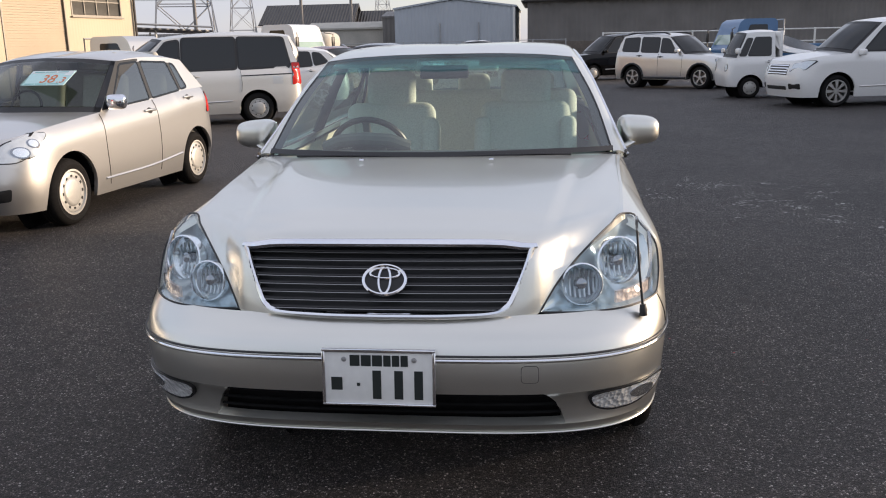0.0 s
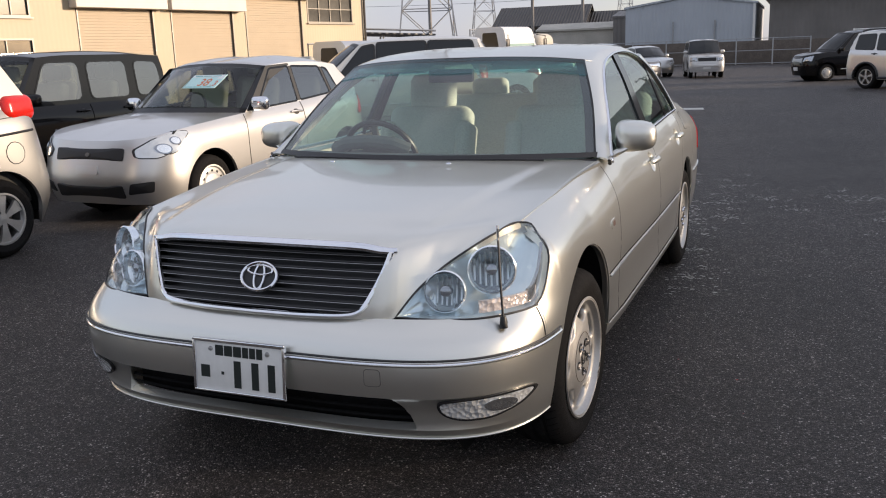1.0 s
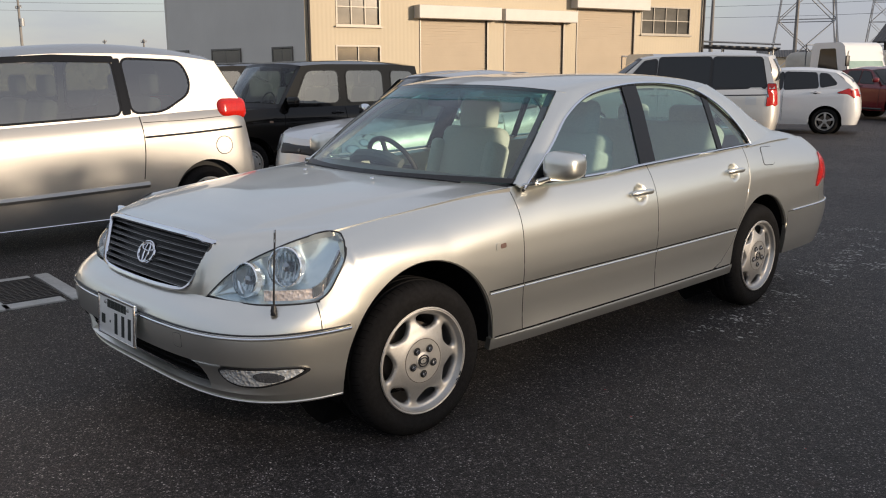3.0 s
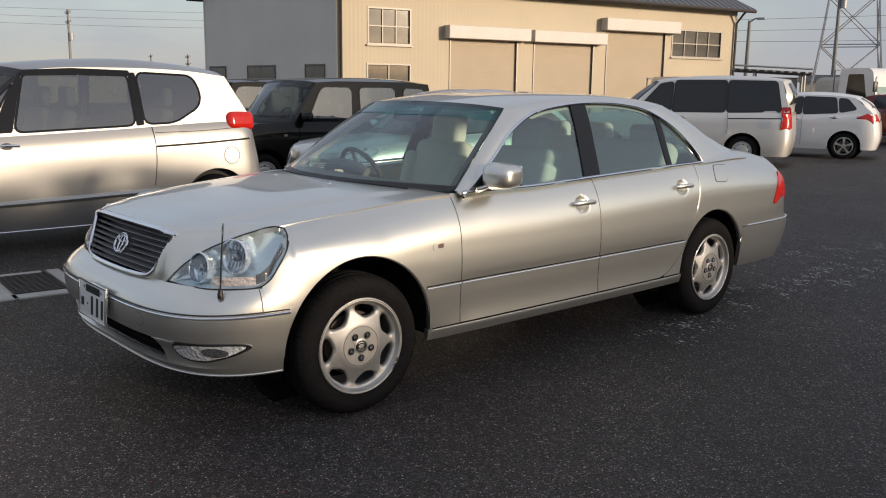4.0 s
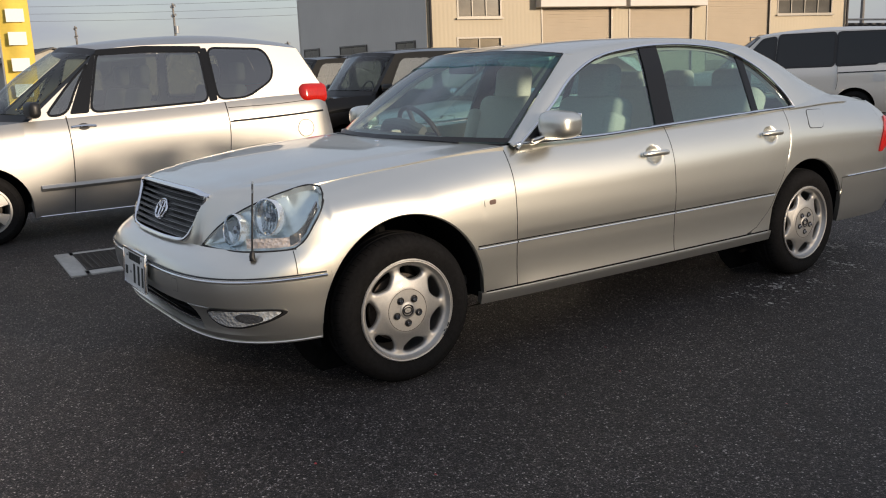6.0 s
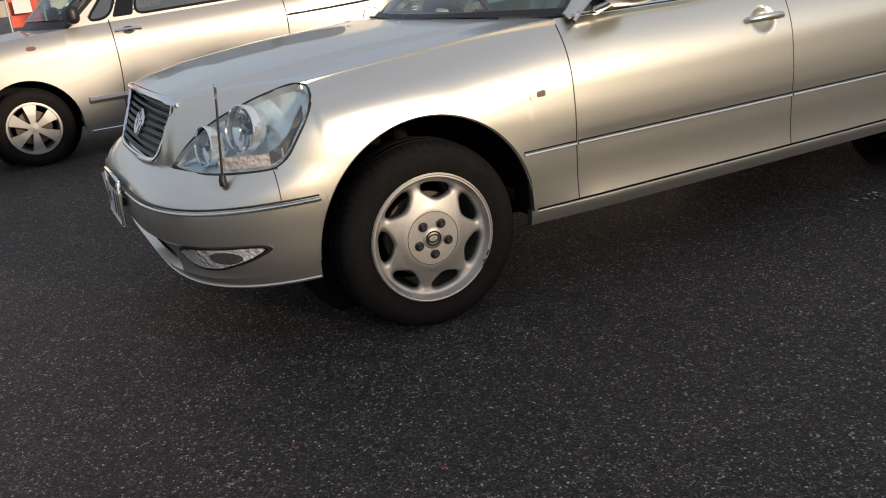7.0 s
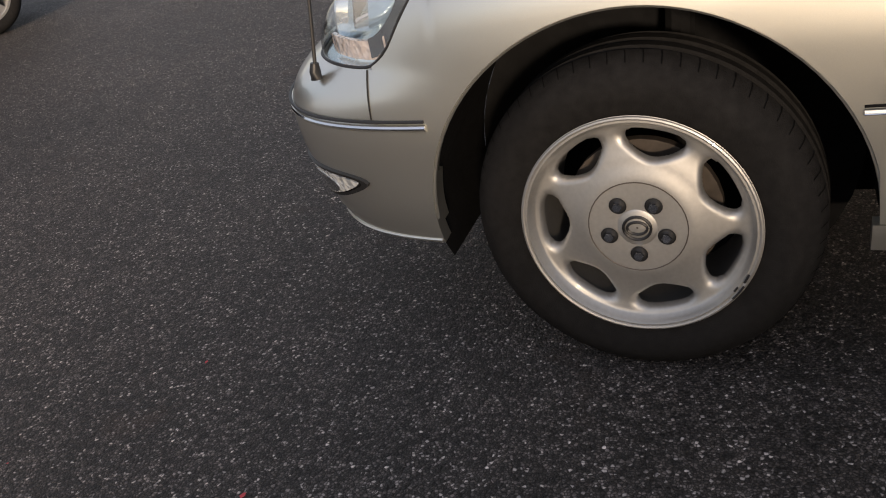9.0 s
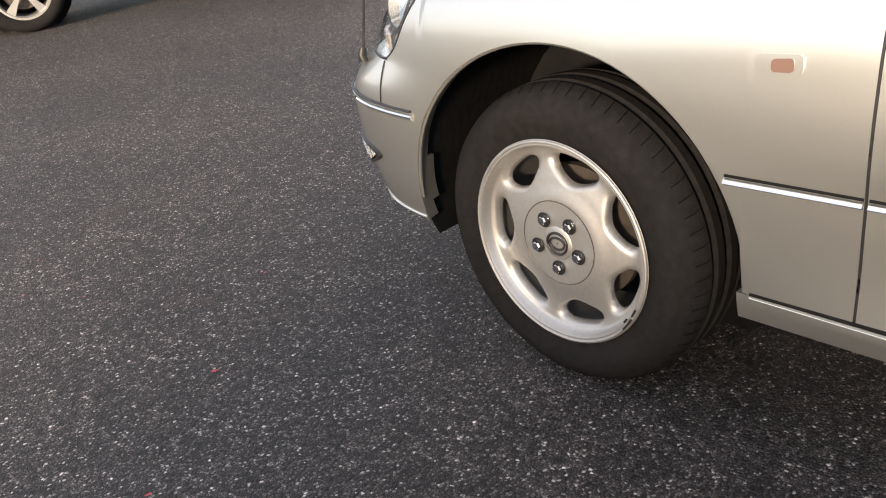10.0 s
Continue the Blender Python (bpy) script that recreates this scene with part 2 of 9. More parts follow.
def asphalt_mat():
    m = bpy.data.materials.new("coarse_asphalt")
    m.use_nodes = True
    nt = m.node_tree
    n, l = nt.nodes, nt.links
    b = n["Principled BSDF"]
    tc = n.new("ShaderNodeTexCoord")
    vor = n.new("ShaderNodeTexVoronoi")
    vor.inputs["Scale"].default_value = 150
    vor2 = n.new("ShaderNodeTexVoronoi")
    vor2.inputs["Scale"].default_value = 290
    big = n.new("ShaderNodeTexNoise")
    big.inputs["Scale"].default_value = 0.7
    big.inputs["Detail"].default_value = 8
    mid = n.new("ShaderNodeTexNoise")
    mid.inputs["Scale"].default_value = 9
    mid.inputs["Detail"].default_value = 6
    for t in (vor, vor2, big, mid):
        l.new(tc.outputs["Object"], t.inputs["Vector"])
    ramp = n.new("ShaderNodeValToRGB")          # single stones, from tar black to pale chips
    e = ramp.color_ramp.elements
    e[0].position, e[0].color = 0.0, (0.0199, 0.0169, 0.0157, 1)
    e[1].position, e[1].color = 0.35, (0.0351, 0.0299, 0.0278, 1)
    for at, col in ((0.60, (0.0620, 0.0530, 0.0495, 1)), (0.80, (0.1030, 0.0883, 0.0829, 1)), (0.93, (0.1638, 0.1436, 0.1355, 1)), (0.985, (0.4212, 0.3819, 0.3640, 1))):
        x = e.new(at)
        x.color = col
    sep = n.new("ShaderNodeSeparateColor")
    l.new(vor.outputs["Color"], sep.inputs[0])
    l.new(sep.outputs[0], ramp.inputs[0])
    def mul(a, fac, lo, hi, f0=0.3, f1=0.7):
        mr = n.new("ShaderNodeMapRange")
        mr.inputs["From Min"].default_value, mr.inputs["From Max"].default_value = f0, f1
        mr.inputs["To Min"].default_value, mr.inputs["To Max"].default_value = lo, hi
        l.new(fac, mr.inputs["Value"])
        mx = n.new("ShaderNodeMix")
        mx.data_type, mx.blend_type = "RGBA", "MULTIPLY"
        mx.inputs["Factor"].default_value = 1
        l.new(a, mx.inputs["A"])
        l.new(mr.outputs["Result"], mx.inputs["B"])
        return mx.outputs["Result"]
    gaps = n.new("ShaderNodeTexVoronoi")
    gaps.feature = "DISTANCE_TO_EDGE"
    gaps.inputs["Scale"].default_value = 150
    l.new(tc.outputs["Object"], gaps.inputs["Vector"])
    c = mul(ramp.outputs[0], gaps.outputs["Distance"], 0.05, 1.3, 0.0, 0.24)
    clump = n.new("ShaderNodeTexNoise")
    clump.inputs["Scale"].default_value = 42
    clump.inputs["Detail"].default_value = 4
    l.new(tc.outputs["Object"], clump.inputs["Vector"])
    c = mul(c, clump.outputs["Fac"], 0.5, 1.5)
    c = mul(c, big.outputs["Fac"], 0.85, 1.5)
    c = mul(c, mid.outputs["Fac"], 0.7, 1.25)
    # rusty brown blotches
    blot = n.new("ShaderNodeTexNoise")
    blot.inputs["Scale"].default_value = 3.2
    blot.inputs["Detail"].default_value = 3
    l.new(tc.outputs["Object"], blot.inputs["Vector"])
    mr = n.new("ShaderNodeMapRange")
    mr.inputs["From Min"].default_value, mr.inputs["From Max"].default_value = 0.64, 0.74
    mr.inputs["To Max"].default_value = 0.45
    l.new(blot.outputs["Fac"], mr.inputs["Value"])
    mx = n.new("ShaderNodeMix")
    mx.data_type = "RGBA"
    mx.inputs["B"].default_value = (0.045, 0.026, 0.017, 1)
    l.new(mr.outputs["Result"], mx.inputs["Factor"])
    l.new(c, mx.inputs["A"])
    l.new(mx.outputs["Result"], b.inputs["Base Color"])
    b.inputs["Roughness"].default_value = 0.6
    b.inputs["Diffuse Roughness"].default_value = 1.0
    b.inputs["Specular IOR Level"].default_value = 0.4
    add = n.new("ShaderNodeMath")
    add.operation = "MULTIPLY_ADD"
    add.inputs[1].default_value = 0.5
    l.new(vor2.outputs["Distance"], add.inputs[0])
    l.new(vor.outputs["Distance"], add.inputs[2])
    bp = n.new("ShaderNodeBump")
    bp.invert = True
    bp.inputs["Strength"].default_value = 1.0
    bp.inputs["Distance"].default_value = 0.009
    l.new(add.outputs[0], bp.inputs["Height"])
    l.new(bp.outputs["Normal"], b.inputs["Normal"])
    return m


ASPHALT = asphalt_mat()
CONCRETE = mat("pale_concrete", (0.42, 0.41, 0.38), 0.85, grain=0.12, scale=60, stains=0.15, sscale=5, bump=0.3, bscale=150)
IRON = mat("grating_iron", (0.09, 0.085, 0.08), 0.6, 0.5, grain=0.2, scale=40)
CHALK = mat("worn_white_paint", (0.50, 0.49, 0.46), 0.9, grain=0.25, scale=40)
RED_CHIP = mat("red_plastic_chip", (0.55, 0.05, 0.06), 0.5, grain=0.1, scale=90)


def corrugated(name, color, period, depth, axis=0, rough=0.55, stain=0.06):
    """Ribbed sheet metal: ribs along the object's own axis 0 (x) or 2 (z)."""
    m = mat(name, color, rough, 0.0, 0.0, grain=0.03, scale=40, stains=stain, sscale=0.5)
    nt = m.node_tree
    b = nt.nodes["Principled BSDF"]
    tc = nt.nodes.new("ShaderNodeTexCoord")
    sp = nt.nodes.new("ShaderNodeSeparateXYZ")
    nt.links.new(tc.outputs["Object"], sp.inputs[0])
    mu = nt.nodes.new("ShaderNodeMath")
    mu.operation = "MULTIPLY"
    mu.inputs[1].default_value = 2 * math.pi / period
    nt.links.new(sp.outputs[axis], mu.inputs[0])
    si = nt.nodes.new("ShaderNodeMath")
    si.operation = "SINE"
    nt.links.new(mu.outputs[0], si.inputs[0])
    bp = nt.nodes.new("ShaderNodeBump")
    bp.inputs["Distance"].default_value = depth
    nt.links.new(si.outputs[0], bp.inputs["Height"])
    nt.links.new(bp.outputs["Normal"], b.inputs["Normal"])
    return m


CREAM = corrugated("cream_sheet_wall", (0.455, 0.385, 0.272), 0.16, 0.0012)
GREYWALL = corrugated("grey_sheet_wall", (0.66, 0.625, 0.56), 0.16, 0.0012)
SHUTTER = mat("beige_shutter", (0.40, 0.32, 0.225), 0.55, grain=0.03, scale=30, stains=0.06, sscale=1)
HOUSING = mat("shutter_housing", (0.56, 0.525, 0.48), 0.5, grain=0.03, scale=30, stains=0.05)
ROOF = corrugated("dark_grey_metal_roof", (0.072, 0.075, 0.084), 0.35, 0.03, rough=0.45)
ALU = mat("window_aluminium", (0.17, 0.16, 0.145), 0.45, 0.6, grain=0.05, scale=30)
PIPE = mat("dark_brown_pipe", (0.035, 0.03, 0.028), 0.5, grain=0.1, scale=20)
BLUEGREY = corrugated("pale_blue_grey_sheet", (0.42, 0.46, 0.50), 0.3, 0.01)
DARKWALL = corrugated("dark_weathered_sheet", (0.165, 0.155, 0.145), 0.4, 0.02, stain=0.2)
MIDWALL = corrugated("grey_weathered_sheet", (0.28, 0.265, 0.25), 0.4, 0.02, stain=0.2)
TILE = corrugated("dark_roof_tiles", (0.05, 0.048, 0.047), 0.3, 0.05, stain=0.15)
PLASTER = mat("old_plaster", (0.45, 0.43, 0.38), 0.9, grain=0.06, scale=8, stains=0.15, sscale=0.8)
TIMBER = mat("weathered_timber", (0.12, 0.10, 0.085), 0.85, grain=0.2, scale=10, stains=0.2)
STEEL = mat("galvanised_steel", (0.38, 0.39, 0.40), 0.55, 0.5, grain=0.08, scale=6)
POLE = mat("concrete_pole", (0.22, 0.21, 0.20), 0.85, grain=0.08, scale=6, stains=0.1)
WIRE = mat("cable_grey", (0.16, 0.17, 0.18), 0.6, grain=0.05, scale=5)
CREAM_FAR = mat("far_cream_wall", (0.55, 0.47, 0.34), 0.8, grain=0.04, scale=2, stains=0.1, sscale=0.3)
LEAF = mat("dark_foliage", (0.045, 0.055, 0.03), 0.8, grain=0.3, scale=3)
CLOTH_BLUE = mat("blue_banner_cloth", (0.06, 0.30, 0.55), 0.8, grain=0.05, scale=20)
CLOTH_YELLOW = mat("yellow_banner_cloth", (0.75, 0.55, 0.10), 0.8, grain=0.05, scale=20)
CLOTH_RED = mat("red_banner_cloth", (0.65, 0.12, 0.08), 0.8, grain=0.05, scale=20)


# ---- building blocks ----
def mesh_ob(name, verts, faces, material, parent=None, label="", smooth=True, sharp=35.0):
    me = bpy.data.meshes.new(name)
    me.from_pydata([tuple(map(float, v)) for v in verts], [], [tuple(map(int, f)) for f in faces])
    me.materials.append(material)
    if smooth:
        me.polygons.foreach_set("use_smooth", [True] * len(me.polygons))
        me.set_sharp_from_angle(angle=radians(sharp))
    me.update()
    ob = new(name, me)
    if parent is not None:
        ob.parent = parent
    if label:
        tagged(ob, label)
    return ob


def part(name, bm, material, parent, label="", smooth=True, sharp=35.0):
    me = bpy.data.meshes.new(name)
    bm.normal_update()
    bm.to_mesh(me)
    bm.free()
    me.materials.append(material)
    if smooth:
        me.polygons.foreach_set("use_smooth", [True] * len(me.polygons))
        me.set_sharp_from_angle(angle=radians(sharp))
    ob = new(name, me)
    if parent is not None:
        ob.parent = parent
    if label:
        tagged(ob, label)
    return ob


def empty(name, label="", category="", group="", kind="", at=None):
    ob = new(name)
    ob.empty_display_size = 0.2
    if at is not None:
        ob.matrix_world = at
    return tagged(ob, label, category, group, kind)


def curve(*pts):
    """Smooth monotone-ish curve through (u, value...) points; returns f(u)."""
    a = np.array(pts, float)
    u, v = a[:, 0], a[:, 1:]
    d = np.gradient(v, u, axis=0) if len(u) > 2 else np.repeat((v[1:] - v[:-1]) / (u[1:] - u[:-1])[:, None], 2, 0)
    s = (v[1:] - v[:-1]) / (u[1:] - u[:-1])[:, None]
    for k in range(v.shape[1]):          # limit the slopes so that the curve doesn't overshoot
        for i in range(len(u)):
            lim = [abs(s[j, k]) * 3 for j in (i - 1, i) if 0 <= j < len(s)]
            d[i, k] = max(-min(lim), min(min(lim), d[i, k]))

    us, vs, ds = u.tolist(), v.tolist(), d.tolist()

    def f(x):
        if isinstance(x, (float, int)):
            x = min(max(float(x), us[0]), us[-1])
            i = 0
            while i < len(us) - 2 and x >= us[i + 1]:
                i += 1
            h = us[i + 1] - us[i]
            t = (x - us[i]) / h
            a, b, c, e = 2 * t**3 - 3 * t**2 + 1, (t**3 - 2 * t**2 + t) * h, -2 * t**3 + 3 * t**2, (t**3 - t**2) * h
            o = [a * p + b * q + c * r + e * w for p, q, r, w in zip(vs[i], ds[i], vs[i + 1], ds[i + 1])]
            return o[0] if len(o) == 1 else np.array(o)
        x = np.clip(np.asarray(x, float), u[0], u[-1])
        i = np.clip(np.searchsorted(u, x, side="right") - 1, 0, len(u) - 2)
        h = u[i + 1] - u[i]
        t = (x - u[i]) / h
        out = []
        for k in range(v.shape[1]):
            out.append((2 * t**3 - 3 * t**2 + 1) * v[i, k] + (t**3 - 2 * t**2 + t) * h * d[i, k]
                       + (-2 * t**3 + 3 * t**2) * v[i + 1, k] + (t**3 - t**2) * h * d[i + 1, k])
        return out[0] if len(out) == 1 else np.stack(out, -1)
    return f


def line3(*pts):
    """A smooth 3D curve through points, by arc length: f(t), t in 0..1."""
    p = np.array(pts, float)
    s = np.concatenate([[0], np.cumsum(np.linalg.norm(p[1:] - p[:-1], axis=1))])
    return curve(*[(a / s[-1], *q) for a, q in zip(s, p)])


def coons(bottom, top, left, right, nu, nv, bulge=(0, 0, 0)):
    """A grid between four 3D curves: bottom/top run along u, left/right along v."""
    u, v = np.linspace(0, 1, nu), np.linspace(0, 1, nv)
    B, T, L, R = bottom(u), top(u), left(v), right(v)
    U, V = u[:, None, None], v[None, :, None]
    g = ((1 - V) * B[:, None] + V * T[:, None] + (1 - U) * L[None] + U * R[None]
         - ((1 - U) * (1 - V) * B[0] + U * (1 - V) * B[-1] + (1 - U) * V * T[0] + U * V * T[-1]))
    return g + (4 * U * (1 - U) * 4 * V * (1 - V)) * np.array(bulge) / 1.0


def mirror(g):
    g = g.copy()
    g[..., 0] *= -1
    return g


def panel(name, g, material, parent, depth=0.02, label="", centre=(0, 1.6, 0.55), inset=0.0, sharp=35.0):
    """A sheet from a grid of points, its rim turned inwards by depth."""
    nu, nv = g.shape[:2]
    du, dv = np.gradient(g, axis=0), np.gradient(g, axis=1)
    n = np.cross(du, dv)
    n /= np.linalg.norm(n, axis=-1, keepdims=True) + 1e-9
    if np.sum(n.mean((0, 1)) * (g.mean((0, 1)) - np.array(centre))) < 0:
        g = g[::-1]
        n = -n[::-1]
    verts = g.reshape(-1, 3)
    ids = np.arange(nu * nv).reshape(nu, nv)
    faces = np.stack([ids[:-1, :-1], ids[1:, :-1], ids[1:, 1:], ids[:-1, 1:]], -1).reshape(-1, 4).tolist()
    verts = verts.tolist()
    if depth:
        rim = list(ids[:, 0]) + list(ids[-1, 1:]) + list(ids[-2::-1, -1]) + list(ids[0, -2:0:-1])
        nn = n.reshape(-1, 3)
        start = len(verts)
        for i in rim:
            verts.append((np.array(verts[i]) - nn[i] * depth).tolist())
        k = len(rim)
        for j in range(k):
            a, b = rim[j], rim[(j + 1) % k]
            faces.append((b, a, start + j, start + (j + 1) % k))
    return mesh_ob(name, verts, faces, material, parent, label, sharp=sharp)


def box_bm(bm, sx, sy, sz, m=None, bevel=0.0, seg=2):
    r = bmesh.ops.create_cube(bm, size=1)
    vs = r["verts"]
    bmesh.ops.scale(bm, vec=(sx, sy, sz), verts=vs)
    if bevel:
        es = list({e for v in vs for e in v.link_edges})
        r2 = bmesh.ops.bevel(bm, geom=es, offset=bevel, segments=seg, profile=0.5, affect="EDGES")
        vs = list({v for f in r2["faces"] for v in f.verts} | {v for v in vs if v.is_valid})
    if m is not None:
        bmesh.ops.transform(bm, matrix=m, verts=vs)
    return vs


def box(name, size, at, material, parent=None, label="", bevel=0.005, seg=2):
    bm = bmesh.new()
    box_bm(bm, *size, None, bevel, seg)
    ob = part(name, bm, material, parent, label)
    ob.matrix_local = at if isinstance(at, Matrix) else Matrix.Translation(at)
    return ob


def tube(name, pts, radius, material, parent=None, label="", sides=8, closed=False, flat=1.0, up=(0, 0, 1)):
    """A round (or flattened) bar along points."""
    p = np.array(pts, float)
    n = len(p)
    if closed:
        t = np.roll(p, -1, 0) - np.roll(p, 1, 0)
    else:
        t = np.gradient(p, axis=0)
    t /= np.linalg.norm(t, axis=1, keepdims=True) + 1e-9
    rad = np.broadcast_to(np.asarray(radius, float), (n,))
    verts, faces = [], []
    for i in range(n):
        a = np.cross(t[i], up)
        if np.linalg.norm(a) < 1e-3:
            a = np.cross(t[i], (1, 0, 0))
        a /= np.linalg.norm(a)
        b = np.cross(a, t[i])
        for k in range(sides):
            w = 2 * math.pi * k / sides
            verts.append(p[i] + rad[i] * (math.cos(w) * a + flat * math.sin(w) * b))
    m = n if closed else n - 1
    for i in range(m):
        for k in range(sides):
            j = (i + 1) % n
            faces.append((i * sides + k, i * sides + (k + 1) % sides, j * sides + (k + 1) % sides, j * sides + k))
    if not closed:
        faces.append(tuple(range(sides))[::-1])
        faces.append(tuple((n - 1) * sides + k for k in range(sides)))
    return mesh_ob(name, verts, faces, material, parent, label)


def lathe(name, prof, material, parent=None, label="", seg=48, sharp=35.0, axis="x"):
    """Turns a profile of (radius, offset along the axle) about the x axis."""
    verts, faces = [], []
    for r, o in prof:
        for k in range(seg):
            w = 2 * math.pi * k / seg
            verts.append((o, r * math.cos(w), r * math.sin(w)))
    for i in range(len(prof) - 1):
        for k in range(seg):
            faces.append((i * seg + k, i * seg + (k + 1) % seg, (i + 1) * seg + (k + 1) % seg, (i + 1) * seg + k))
    return mesh_ob(name, verts, faces, material, parent, label, sharp=sharp)


def rounded(poly, r=0.03, n=4):
    """Rounds the corners of a 2D polygon."""
    out = []
    k = len(poly)
    for i in range(k):
        p, a, b = (np.array(poly[j], float) for j in (i, (i - 1) % k, (i + 1) % k))
        ra = min(r, 0.45 * np.linalg.norm(a - p))
        rb = min(r, 0.45 * np.linalg.norm(b - p))
        pa, pb = p + (a - p) / np.linalg.norm(a - p) * ra, p + (b - p) / np.linalg.norm(b - p) * rb
        for j in range(n + 1):
            t = j / n
            out.append((1 - t)**2 * pa + 2 * t * (1 - t) * p + t * t * pb)
    return out


def grow(poly, d):
    """Moves the outline of a 2D polygon outwards by about d."""
    p = np.array(poly, float)
    t = np.roll(p, -1, 0) - np.roll(p, 1, 0)
    t /= np.linalg.norm(t, axis=1, keepdims=True) + 1e-9
    n = np.stack([t[:, 1], -t[:, 0]], 1)
    area = np.sum(p[:, 0] * np.roll(p[:, 1], -1) - np.roll(p[:, 0], -1) * p[:, 1])
    return p + n * d * (1 if area > 0 else -1)


def plate_on(name, poly, lift, thick, material, parent, label="", rings=3, sharp=35.0):
    """A thin plate with the outline poly (2D); lift(a, b, h) gives the place h above the surface there.
    Rings towards the middle let it follow a curved surface."""
    p = np.array(poly, float)
    c = p.mean(0)
    k = len(p)
    verts, faces = [], []
    for a, b in p:
        verts.append(lift(a, b, -thick * 0.5))
    for i in range(rings):
        f = 1 - i / rings
        for a, b in c + (p - c) * f:
            verts.append(lift(a, b, thick))
    verts.append(lift(c[0], c[1], thick))
    for i in range(rings):
        for j in range(k):
            faces.append((i * k + j, i * k + (j + 1) % k, (i + 1) * k + (j + 1) % k, (i + 1) * k + j))
    last = len(verts) - 1
    for j in range(k):
        faces.append((rings * k + j, rings * k + (j + 1) % k, last))
    # outward side
    v = np.array(verts)
    n = np.cross(v[faces[-1][1]] - v[faces[-1][0]], v[faces[-1][2]] - v[faces[-1][0]])
    o = np.array(lift(c[0], c[1], 1.0)) - np.array(lift(c[0], c[1], 0.0))
    if np.dot(n, o) < 0:
        faces = [f[::-1] for f in faces]
    return mesh_ob(name, verts, faces, material, parent, label, sharp=sharp)


def ring_on(name, outer, inner, lift, thick, material, parent, label=""):
    """A flat frame between two outlines with the same number of points."""
    k = len(outer)
    verts = [lift(a, b, -0.01) for a, b in outer] + [lift(a, b, thick) for a, b in outer] + [lift(a, b, thick) for a, b in inner] + [lift(a, b, -0.02) for a, b in inner]
    faces = []
    for r in range(3):
        for j in range(k):
            faces.append((r * k + j, r * k + (j + 1) % k, (r + 1) * k + (j + 1) % k, (r + 1) * k + j))
    return mesh_ob(name, verts, faces, material, parent, label)


def inside(poly, a, b):
    """Whether the point lies in the 2D polygon."""
    r = False
    k = len(poly)
    for i in range(k):
        (x0, y0), (x1, y1) = poly[i], poly[(i + 1) % k]
        if (y0 > b) != (y1 > b) and a < (x1 - x0) * (b - y0) / (y1 - y0) + x0:
            r = not r
    return r


